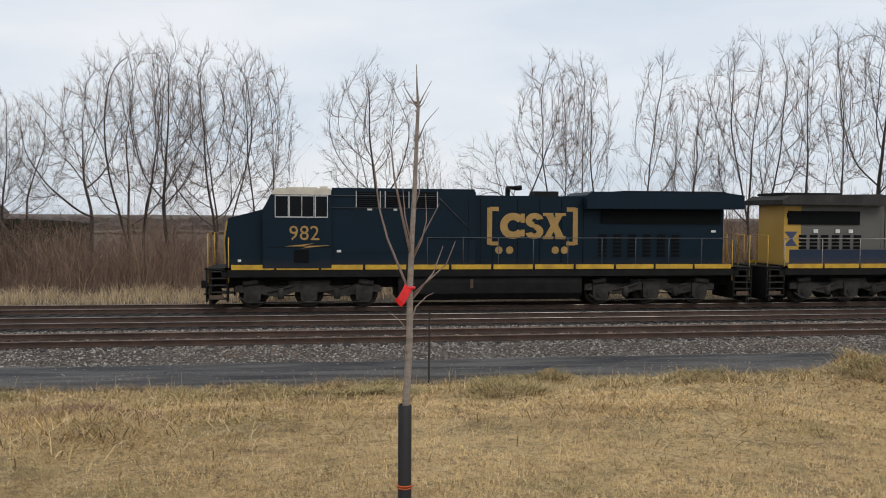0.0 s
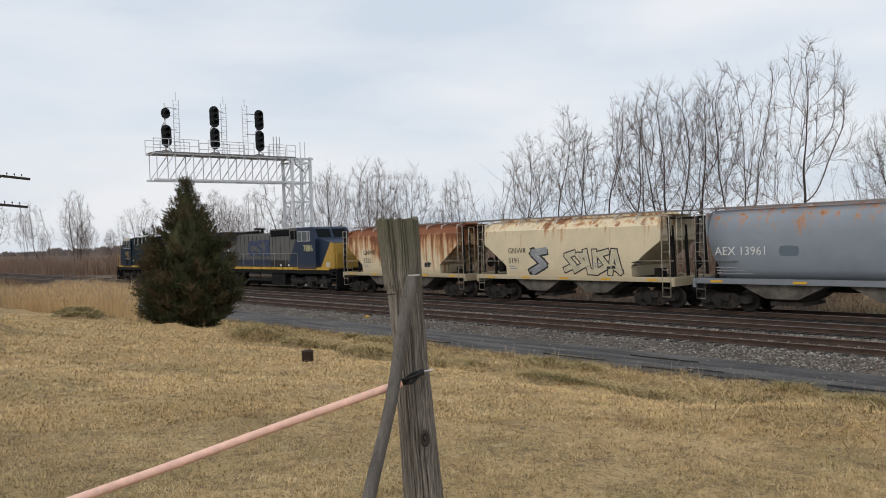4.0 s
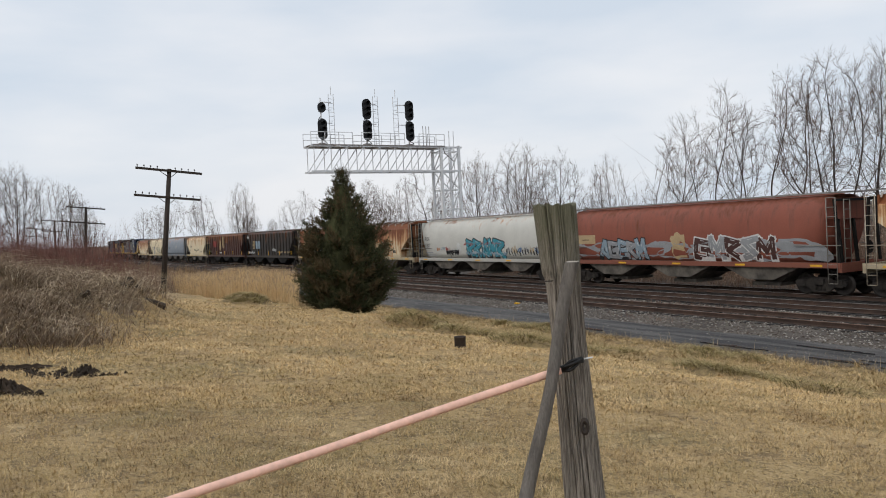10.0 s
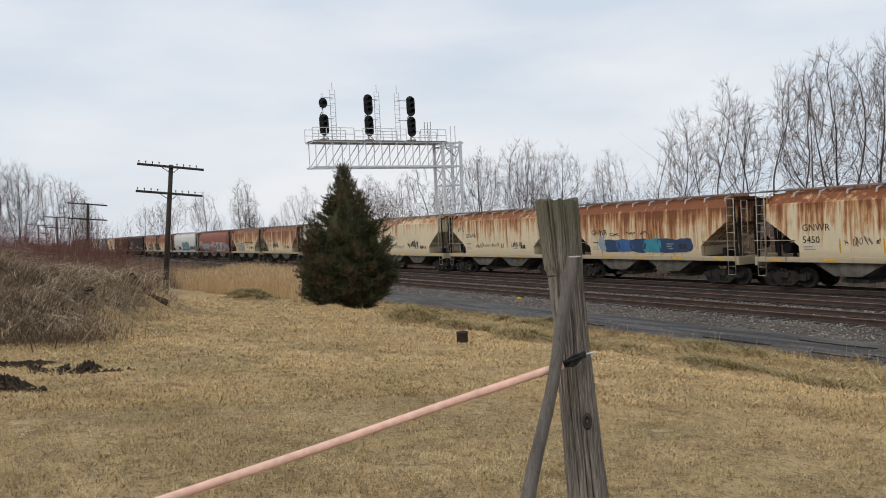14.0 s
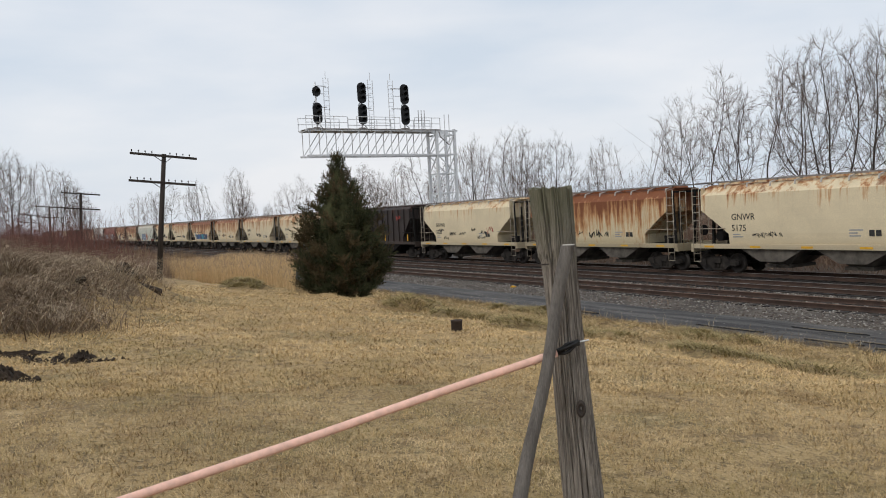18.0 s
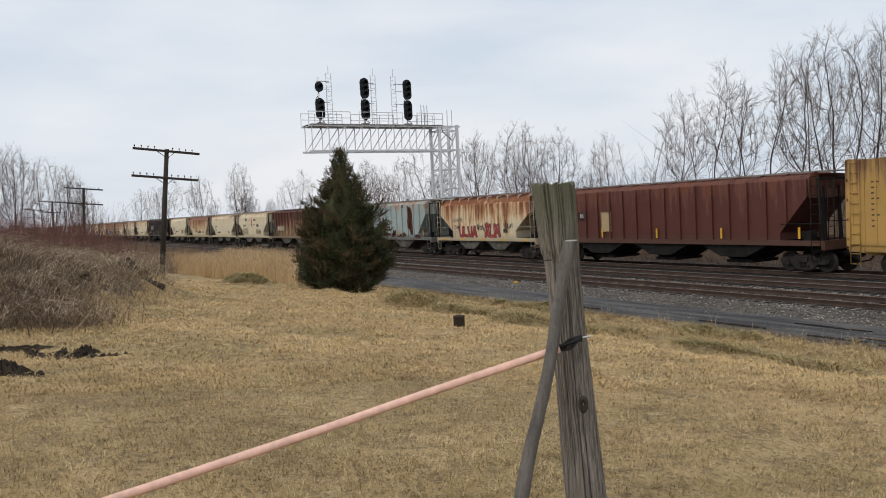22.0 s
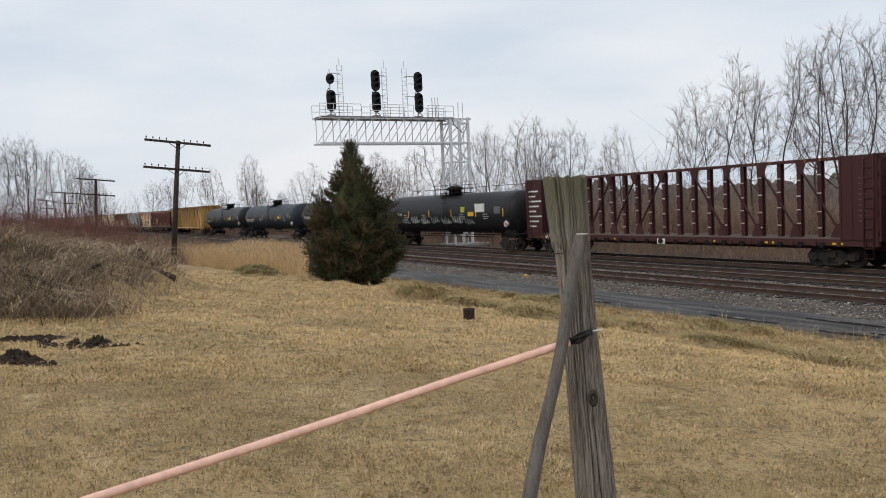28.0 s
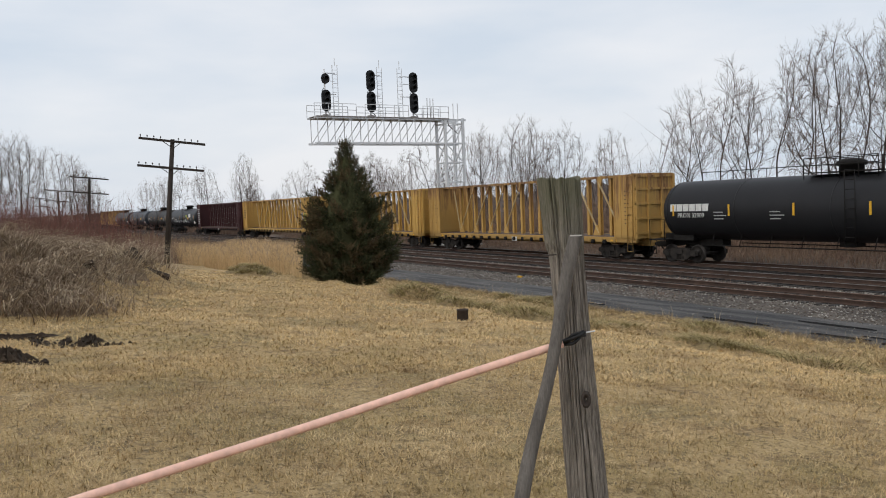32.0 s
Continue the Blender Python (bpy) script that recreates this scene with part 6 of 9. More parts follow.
fine_print(c, "round", -7.3, 2.55, M["sp_maroon"], 1, 0.8)
graffiti(c, "round", -4.0, 2.0, 3.6, 0.9, (M["sp_sky"], M["sp_grey"]), M["sp_black"], 112, 5)
graffiti(c, "round", 3.5, 2.0, 4.6, 1.0, (M["sp_maroon"], M["sp_grey"]), M["sp_white"], 118, 5)
paint_blob(c, "round", 0.1, 2.2, 0.9, 1.1, M["sp_tan"], 119, 0.016)
c = gnwr(11, 13.7, 0.82, "5235", "cream covered hopper with orange rust and black scrawls")
graffiti(c, "flat", -1.7, 1.95, 2.8, 0.8, (M["sp_tan"], M["sp_grey"]), M["sp_black"], 130, 5)
scrawl(c, "flat", 1.6, 2.55, 4.0, 0.5, M["sp_black"], 136, 0.025, 8)
scrawl(c, "flat", 2.4, 1.9, 3.0, 0.6, M["sp_black"], 137, 0.02, 6)
c = gnwr(12, 13.8, 0.88, "5398", "cream covered hopper with deep rust at the end")
scrawl(c, "flat", -1.3, 2.2, 2.0, 0.9, M["sp_black"], 140, 0.028, 6)
scrawl(c, "flat", 2.6, 2.0, 1.2, 0.3, M["sp_red"], 141, 0.015, 6)
c = special(17.8, "flat", (0.56, 0.565, 0.48), 0.35, "pale sage green covered hopper with blue and orange graffiti", 3, 13.0, dirt=0.25, light_rust=(0.45, 0.25, 0.12))
marks(c, "flat", 17.8, ("AEX", "4138"), M["black"], 0.46, -6.1, 2.55)
graffiti(c, "flat", -1.7, 1.9, 3.8, 1.0, (M["sp_blue"], M["sp_sky"], M["sp_blue"]), M["sp_navy"], 150, 5)
graffiti(c, "flat", 0.9, 1.85, 1.5, 0.8, (M["sp_orange"],), M["sp_red"], 156, 2)
for k in range(14):
    paint_blob(c, "flat", -3.8 + 0.42 * k, 2.4 + 0.2 * ((k * 5) % 4) / 2, 0.09, 0.09, M["sp_red"], 160 + k, 0.012, "paint_spot")
for x0, x1 in ((-8.2, -5.3), (5.2, 8.2)):
    part("rusty_end_sill", Shape().box(x0, x1, -1.545, -1.5, 1.2, 1.62), M["rust_sill"], c, "rust-red end sill plate")
part("side_seam", Shape().box(-7.5, 7.5, -1.515, -1.49, 3.12, 3.16), M["sp_grey"], c)
part("notice_panel", Shape().box(4.4, 4.8, -1.50, -1.46, 1.9, 2.2), M["sp_black"], c)
c = gnwr(14, 13.77, 0.4, "5086", "cream covered hopper with yellow-brown stains and scrawls")
scrawl(c, "flat", -4.9, 3.2, 1.0, 1.2, M["sp_maroon"], 170, 0.02, 4)
scrawl(c, "flat", -1.3, 1.95, 2.6, 0.7, M["sp_grey"], 171, 0.02, 6)
scrawl(c, "flat", 1.5, 2.1, 1.9, 0.9, M["sp_black"], 172, 0.04, 4)
scrawl(c, "flat", 3.3, 1.9, 0.8, 0.5, M["sp_red"], 173, 0.015, 3)
c = gnwr(15, 13.77, 0.6, "", "cream covered hopper with brown rust streaks and scribbles")
scrawl(c, "flat", -4.6, 3.1, 0.8, 0.9, M["sp_black"], 180, 0.025, 2)
scrawl(c, "flat", -1.0, 2.0, 3.6, 0.5, M["sp_black"], 181, 0.018, 8)
scrawl(c, "flat", 2.3, 2.1, 1.2, 0.8, M["sp_black"], 182, 0.025, 3)
c = gnwr(16, 13.77, 0.86, "", "rust-streaked cream covered hopper with a navy painted band")
for k in range(6):
    paint_blob(c, "flat", -2.3 + 1.05 * k, 1.95, 1.3, 0.75, M[("sp_navy", "sp_blue", "sp_navy", "sp_teal", "sp_navy", "sp_navy")[k]], 190 + k, 0.010 + 0.001 * k, "paint_fill", 0.12)
scrawl(c, "flat", -0.8, 2.6, 3.0, 0.4, M["sp_black"], 197, 0.03, 3)
paint_blob(c, "flat", -3.1, 2.05, 0.6, 0.9, M["sp_sky"], 198, 0.018)
c = gnwr(17, 13.77, 0.72, "5450", "cream covered hopper with dark red rust bands")
scrawl(c, "flat", -1.2, 2.1, 1.6, 0.7, M["sp_maroon"], 200, 0.02, 4)
scrawl(c, "flat", 1.5, 1.95, 1.2, 0.6, M["sp_black"], 201, 0.025, 3)
for k in range(4):
    paint_blob(c, "flat", -2.2 + 1.9 * k, 1.9, 0.07, 0.6, M["yellow"], 202 + k, 0.012, "paint_mark", 0.05)
c = gnwr(18, 14.0, 0.5, "5343", "cream covered hopper with scattered rust and outlines")
scrawl(c, "flat", 0.2, 2.1, 1.8, 0.8, M["sp_black"], 210, 0.03, 4)
c = gnwr(19, 14.2, 0.45, "", "cream covered hopper with dark rust by the hatches")
scrawl(c, "flat", 0.2, 1.9, 2.0, 0.5, M["sp_black"], 215, 0.02, 5)
c = special(19.45, "ribbed", (0.045, 0.035, 0.032), 0.18, "dark grey ribbed covered hopper going rusty", 3, 20.0, light_rust=(0.11, 0.045, 0.03), dirt=0.35)
paint_blob(c, "ribbed", -4.9, 2.75, 1.5, 0.8, M["sp_sky"], 220, -0.05, "mark_panel", 0.02)
paint_blob(c, "ribbed", -6.2, 2.75, 0.7, 0.9, M["sp_tan"], 221, -0.05, "mark_panel", 0.02)
scrawl(c, "ribbed", 6.6, 3.4, 0.8, 0.6, M["sp_red"], 222, 0.02, 3)
c = gnwr(21, 13.82, 0.2, "5028", "pale cream covered hopper with small black tags")
for k, (x, z, w) in enumerate(((-3.2, 2.3, 0.8), (-1.6, 2.0, 0.9), (-0.2, 2.05, 1.0), (1.3, 2.3, 0.6), (2.6, 2.1, 0.9), (-2.6, 1.7, 0.7), (2.2, 1.75, 1.0))):
    scrawl(c, "flat", x, z, w, 0.4, M["sp_black"], 230 + k, 0.02, 3)
scrawl(c, "flat", 3.4, 2.3, 0.9, 0.8, M["sp_red"], 238, 0.016, 3)
c = gnwr(22, 13.82, 0.82, "", "cream covered hopper with a dark rust patch at one end", (0.68, 0.58, 0.38))
scrawl(c, "flat", 0.6, 1.95, 1.6, 0.6, M["sp_black"], 240, 0.035, 4)
scrawl(c, "flat", -1.4, 2.0, 1.2, 0.4, M["sp_black"], 241, 0.015, 4)
c = gnwr(23, 13.82, 0.28, "5175", "pale cream covered hopper lightly streaked with rust")
scrawl(c, "flat", -2.0, 1.85, 1.6, 0.4, M["sp_black"], 245, 0.018, 5)
c = gnwr(24, 13.82, 0.22, "", "pale cream covered hopper with grey overpainted patches")
for k, (x, z) in enumerate(((-2.6, 3.2), (-1.2, 3.1), (0.8, 3.15), (2.0, 2.9))):
    paint_blob(c, "flat", x, z, 1.0, 0.7, M["sp_tan"] if k == 1 else M["bay_grey"], 250 + k, 0.006)
paint_blob(c, "flat", -0.2, 3.0, 0.35, 1.0, M["sp_red"], 255, 0.01)
graffiti(c, "flat", -3.0, 1.95, 2.0, 0.55, (M["sp_tan"],), M["sp_black"], 256, 4)
graffiti(c, "flat", 2.2, 1.9, 1.6, 0.5, (M["sp_tan"],), M["sp_black"], 258, 3)
c = special(19.6, "ribbed", (0.34, 0.22, 0.13), 0.95, "red-brown ribbed covered hopper with tan panels showing", 3, 25.0, rust_col=(0.075, 0.018, 0.012), light_rust=(0.15, 0.05, 0.03), dirt=0.3, roof=0.9)
paint_blob(c, "ribbed", -5.9, 2.3, 2.2, 0.6, M["sp_tan"], 260, -0.05, "mark_panel", 0.02)
marks(c, "ribbed", 19.6, ("AEX 14217",), M["white"], 0.42, -6.9, 2.15)
graffiti(c, "ribbed", 2.6, 2.0, 2.6, 1.0, (M["sp_white"], M["sp_sky"]), M["sp_grey"], 262, 4)
c = special(19.5, "ribbed", (0.40, 0.46, 0.44), 0.32, "pale blue-green ribbed covered hopper with rust along the sill", 3, 26.0, dirt=0.9)
for k, (tx, x) in enumerate((("AE", -7.0), ("X", -6.2), ("117", -5.45), ("88", -4.6))):
    w = 0.2 + 0.2 * len(tx)
    paint_blob(c, "ribbed", x + w / 2 - 0.06, 2.55, w, 0.42, M["sp_black"], 266 + k, -0.05, "mark_panel", 0.05)
    words(tx, 0.36, x, -1.53, 2.42, M["white"], c)
fine_print(c, "ribbed", -7.0, 2.1, M["sp_white"], 3, 1.0)
RP = random.Random(27)
for k in range(44):
    low = k < 32
    paint_blob(c, "ribbed", RP.uniform(-7.4, 7.2), RP.uniform(1.48, 1.72) if low else RP.uniform(1.8, 4.0), RP.uniform(0.15, 0.6) if low else RP.uniform(0.06, 0.2), RP.uniform(0.15, 0.34), M["rust_sill"], 270 + k, -0.058 + 0.0002 * k, "rust_patch", 0.45)
for k in range(3):
    paint_blob(c, "ribbed", 5.7 + 0.22 * k, 3.0 - 0.2 * k, 0.3, 1.9, M["rust_sill"], 320 + k, -0.062 + 0.002 * k, "rust_streak", 0.25)
c = gnwr(27, 13.5, 0.74, "5589", "orange-stained cream covered hopper with red graffiti")
graffiti(c, "flat", -1.9, 1.85, 2.4, 0.6, (M["sp_red"],), M["sp_maroon"], 280, 4)
graffiti(c, "flat", 1.2, 1.9, 1.8, 0.8, (M["sp_red"],), M["sp_maroon"], 286, 3)
scrawl(c, "flat", -0.2, 2.2, 1.0, 0.9, M["sp_black"], 288, 0.02, 4)
scrawl(c, "flat", 3.2, 2.2, 1.0, 1.0, M["sp_black"], 289, 0.02, 5)
c = special(20.0, "ribbed", (0.11, 0.035, 0.026), 0.5, "dark oxide red ribbed covered hopper with pale roof walk", 3, 28.0, light_rust=(0.17, 0.07, 0.045), dirt=0.6)
paint_blob(c, "ribbed", -6.9, 2.75, 0.65, 0.4, M["black"], 290, -0.05, "mark_panel", 0.02)
paint_blob(c, "ribbed", -5.9, 2.75, 0.65, 0.4, M["black"], 291, -0.05, "mark_panel", 0.02)
words("CK", 0.36, -7.13, -1.582, 2.63, M["white"], c)
words("IX", 0.36, -6.08, -1.582, 2.63, M["white"], c)
paint_blob(c, "ribbed", -3.9, 2.4, 0.8, 1.1, M["sp_tan"], 292, -0.05, "mark_panel", 0.05)

consist(centerbeam(25.1, M["cb_yellow2"], "empty worn yellow centerbeam flatcar with pale braces"), 25.1)
consist(tank(21.95, M["tank_black"], "long black tank car with yellow reflectors", "MTZX 330115", 0.34, 2.35), 21.95)
consist(tank(21.95, M["tank_blue"], "blue-black tank car with white reporting marks", "GATX 62922", 0.5, 2.35), 21.95)
consist(tank(21.95, M["tank_rusty"], "black tank car with a rust-red top", "TILX 303716", 0.5, 2.6), 21.95)
c = consist(tank(21.95, M["tank_black"], "black tank car with pale scrawls and placards", "PLMX 135029", 0.34, 2.75), 21.95)


def tank_scrawl(car, x, z, w, h, material, seed, r=0.025):
    rnd = random.Random(seed)
    pts = []
    for k in range(17):
        zz = z + h * 0.5 * math.sin(k * math.pi / 2) * rnd.uniform(0.5, 1)
        yy = -math.sqrt(max(0.1, 1.5 ** 2 - (zz - 2.67) ** 2)) - 0.01
        pts.append((x - w / 2 + w * k / 16 + 0.08 * w * math.cos(k * math.pi / 2), yy, zz))
    part("spray_line", Shape().tube(pts, r, 4, True, False), material, car)


for k in range(7):
    tank_scrawl(c, -6.0 + 1.7 * k, 2.1 + 0.1 * (k % 2), 1.3, 0.6, M["sp_white"] if k % 3 else M["sp_grey"], 300 + k)
part("placard", Shape().box(5.2, 6.4, -1.53, -1.45, 2.75, 3.35), M["white"], c)
part("placard", Shape().box(3.2, 3.7, -1.53, -1.45, 2.75, 3.15), M["sp_lime"], c)
c = consist(centerbeam(25.1, M["cb_brown"], "empty dark oxide red centerbeam flatcar"), 25.1)
for k in range(8):
    part("data_bar", Shape().box(-11.6, -11.6 + 0.7 + 0.3 * (k % 3), -1.54, -1.53, 1.7 + 0.32 * k, 1.8 + 0.32 * k), M["white"], c)
words("FURX", 0.34, -10.0, -1.475, 0.98, M["white"], c)
c = consist(centerbeam(25.1, M["cb_yellow"], "empty yellow centerbeam flatcar with a sprayed end panel"), 25.1)
for k in range(5):
    part("data_bar", Shape().box(-11.4, -10.7, -1.54, -1.53, 2.6 + 0.22 * k, 2.68 + 0.22 * k), M["deck_rust"], c)
SIDE["panel"] = [(0, 1.535), (5, 1.535)]
graffiti(c, "panel", 11.0, 2.2, 1.2, 1.5, (M["sp_grey"], M["sp_lime"]), M["sp_black"], 310, 2)
consist(centerbeam(25.5, M["cb_yellow"], "empty yellow centerbeam flatcar with plain end panels"), 25.5)
consist(centerbeam(24.1, M["cb_yellow2"], "empty worn yellow centerbeam flatcar with scuffed panels"), 24.1)
c = consist(tank(22.0, M["tank_black"], "long black tank car with a white block wordmark", "PROX 32909", 0.32, 2.55, True), 22.0)


# ---- signal gantry over the tracks ----
GX = -62.0


def signal_gantry():
    g = thing("signal_gantry", "pale galvanised cantilever signal bridge over the tracks", "signal gantry")
    zb, zt, y0, y1 = 8.68, 10.72, 24.45, 37.95
    xa, xb = GX - 0.75, GX + 0.75
    for x in (xa, xb):
        for y in (36.15, 37.95):
            part("tower_leg", Shape().beam((x, y, -0.4), (x, y, zt + 0.15), 0.21), M["galv"], g)
    for k in range(6):
        z0, z1 = 0.3 + 1.68 * k, 0.3 + 1.68 * (k + 1)
        for x in (xa, xb):
            for p, q, w in (((36.15, z1), (37.95, z1), 0.10), ((36.15, z0), (37.95, z1), 0.08) if k % 2 else ((37.95, z0), (36.15, z1), 0.08)):
                part("brace", Shape().beam((x, *p), (x, *q), w), M["galv"], g)
        for y in (36.15, 37.95):
            part("brace", Shape().beam((xa, y, z1), (xb, y, z1), 0.09), M["galv"], g)
            part("brace", Shape().beam((xa, y, z0), (xb, y, z1), 0.07), M["galv"], g)
    for x in (xa, xb):
        for z in (zb, zt):
            part("chord", Shape().beam((x, y0 - 0.25, z), (x, y1 + 0.3, z), 0.15), M["galv"], g)
    n = 8
    for i in range(n + 1):
        y = y0 + (36.15 - y0) * i / n
        for x in (xa, xb):
            part("web_post", Shape().beam((x, y, zb), (x, y, zt), 0.055), M["galv"], g)
            if i < n:
                part("web_diagonal", Shape().beam((x, y, zb), (x, y + (36.15 - y0) / n, zt), 0.06), M["galv"], g)
        for z in (zb, zt):
            part("cross_tie", Shape().beam((xa, y, z), (xb, y, z), 0.06), M["galv"], g)
    s = Shape()
    s.box(xa - 0.15, xb + 0.15, y0 - 0.1, 36.5, zt + 0.06, zt + 0.12)
    part("walkway", s, M["galv_dull"], g)
    # handrails along the walkway in three stretches
    for a, b in ((24.2, 27.8), (28.6, 32.6), (34.0, 36.5)):
        for x in (xa - 0.1, xb + 0.1):
            s = Shape()
            for z in (zt + 0.6, zt + 1.1):
                s.beam((x, a, z), (x, b, z), 0.045)
            for i in range(4):
                y = a + (b - a) * i / 3
                s.beam((x, y, zt), (x, y, zt + 1.1), 0.045)
            part("handrail", s, M["galv"], g)
    s = Shape()
    for k in range(26):
        s.beam((xb + 0.2, 36.9, 0.2 + 0.4 * k), (xb + 0.2, 37.35, 0.2 + 0.4 * k), 0.03)
    for y in (36.9, 37.35):
        s.beam((xb + 0.2, y, -0.2), (xb + 0.2, y, zt + 1.4), 0.05)
    part("tower_ladder", s, M["galv"], g)
    s = Shape()
    for y in (35.3, 35.6, 35.9):
        s.beam((xa, y, zt), (xa, y, zt + 2.0), 0.04)
    s.tube([(xb, 36.4, zt), (xb + 0.05, 36.5, zt - 0.5), (xb + 0.05, 37.0, zt - 0.9), (xb, 37.4, zt - 1.2)], 0.05, 6)
    part("conduit", s, M["galv_dull"], g)
    part("footing", Shape().box(GX - 1.6, GX + 1.6, 35.9, 39.3, -0.9, -0.12), M["concrete"], g, "pale concrete footing")
    return g


signal_gantry()


def signal_mast(y, top_small, ladder_side):
    m = thing("signal_mast", "black twin-head railway signal on a white mast", "railway signal", "signals on the gantry")
    z0 = 10.77
    part("mast", Shape().tube([(GX, y, z0), (GX, y, z0 + 3.9)], 0.07, 8), M["galv"], m)
    part("base", Shape().box(GX - 0.25, GX + 0.25, y - 0.25, y + 0.25, z0, z0 + 0.25), M["galv_dull"], m)
    heads = [(z0 + 1.35, False), (z0 + 3.1, top_small)]
    for zc, small in heads:
        h, w = (0.42, 0.36) if small else (0.86, 0.40)
        s = Shape()
        pts = []
        n = 24
        for i in range(n):
            a = 2 * math.pi * i / n
            cx, sx = math.cos(a), math.sin(a)
            yy = w * cx
            zz = (h - w) * (1 if sx > 0 else -1) * (0 if small else 1) + (w if not small else h) * sx
            pts.append((y + yy, zc + zz))
        s.prism(pts, GX + 0.16, GX + 0.24, "x")
        part("signal_head", s, M["signal_black"], m)
        s = Shape().box(GX - 0.02, GX + 0.2, y - 0.22, y + 0.22, zc - h * 0.75, zc + h * 0.75)
        part("lamp_case", s, M["signal_black"], m)
        for k in ((0,) if small else (-1, 0, 1)):
            s = Shape()
            c = zc + k * 0.46
            n = 14
            vs = []
            for i in range(n + 1):
                a = math.radians(-20 + 220 * i / n)
                for xx in (GX + 0.24, GX + 0.62 - 0.2 * (1 - math.sin(max(a, 0)) if 0 < a < math.pi else 1)):
                    for r in (0.17, 0.185):
                        vs.append((xx, y + r * math.cos(a), c + r * math.sin(a)))
            fs = []
            for i in range(n):
                b = 4 * i
                fs += [(b, b + 4, b + 6, b + 2), (b + 1, b + 3, b + 7, b + 5), (b + 2, b + 6, b + 7, b + 3)]
            s.add(vs, fs)
            part("hood", s, M["signal_black"], m)
            part("lens", Shape().tube([(GX + 0.24, y, c), (GX + 0.25, y, c)], 0.13, 14), M["glass"], m)
    s = Shape()
    ly = y + ladder_side * 1.05
    for k in range(11):
        s.beam((GX - 0.3, ly - 0.22, z0 + 0.3 + 0.36 * k), (GX - 0.3, ly + 0.22, z0 + 0.3 + 0.36 * k), 0.03)
    for q in (-0.22, 0.22):
        s.beam((GX - 0.3, ly + q, z0), (GX - 0.3, ly + q, z0 + 4.3), 0.045)
    s.beam((GX - 0.3, ly, z0 + 4.2), (GX - 0.3, ly, z0 + 4.9), 0.04)
    part("ladder", s, M["galv"], m)
    s = Shape()
    for z in (1.9, 3.6):
        s.box(GX - 0.35, GX - 0.2, min(y, ly), max(y, ly), z0 + z, z0 + z + 0.05)
    s.beam((GX - 0.3, y, z0 + 3.0), (GX - 0.3, ly, z0 + 3.0), 0.04)
    part("platform", s, M["galv"], m)
    s = Shape()
    s.tube([(GX, y + 0.1, z0 + 0.5), (GX + 0.1, y + 0.35, z0 + 0.3), (GX, y + 0.5, z0 + 0.02)], 0.03, 6)
    part("cable", s, M["signal_black"], m)
    s = Shape()
    s.tube([(GX, y - 0.05, z0 + 2.4), (GX + 0.1, y - 0.3, z0 + 2.1), (GX, y - 0.15, z0 + 1.8)], 0.03, 6)
    part("cable", s, M["signal_black"], m)
    return m


signal_mast(25.5, True, 1)
signal_mast(29.5, False, 1)
signal_mast(33.5, False, -1)


# ---- old line-side telegraph poles ----
def telegraph_pole(base, lean, height, scale_arm=1.0):
    p = thing("telegraph_pole", "old dark wooden telegraph pole with two crossarms", "utility pole", "telegraph poles along the railway", pose(*base, 0, 0, 0))
    top = Vector((lean[0], lean[1], height))
    part("pole", Shape().tube([(0, 0, -0.3), top * 0.5 + Vector((0.02, 0, 0)), top], [0.17, 0.145, 0.12], 10), M["pole"], p)
    for f in (0.985, 0.775):
        c = top * f
        # arms run across the line, dipping a little
        s = Shape().beam(c + Vector((0.13, -1.85, 0.17)), c + Vector((0.13, 1.8, -0.2)), 0.10, 0.13)
        arm = part("crossarm", s, M["pole"], p)
        for i in range(8):
            y = -1.75 + 0.36 * i + (0.62 if i > 3 else 0)
            q = c + Vector((0.13, y, 0.17 - 0.37 * (y + 1.85) / 3.65))
            part("insulator", Shape().tube([q + Vector((0, 0, 0.05)), q + Vector((0, 0, 0.13)), q + Vector((0, 0, 0.14)), q + Vector((0, 0, 0.22))], [0.015, 0.015, 0.04, 0.03], 6), M["pole"], arm)
        s = Shape()
        for y in (-0.55, 0.5):
            s.beam(c + Vector((0.15, y, -0.02)), c + Vector((0.1, 0, -0.42)), 0.035)
        part("arm_brace", s, M["iron_post"], p)
    return p


telegraph_pole((-48.4, 9.75, 0.55), (0.15, 0.72, 7.1), 7.2)
telegraph_pole((-89.8, 10.5, 0.35), (0.1, 0.35, 7.7), 7.2)
telegraph_pole((-131, 11.2, 0.35), (0.1, 0.2, 7.6), 7.2)
telegraph_pole((-176, 11.6, 0.3), (0.0, 0.3, 7.6), 7.2)


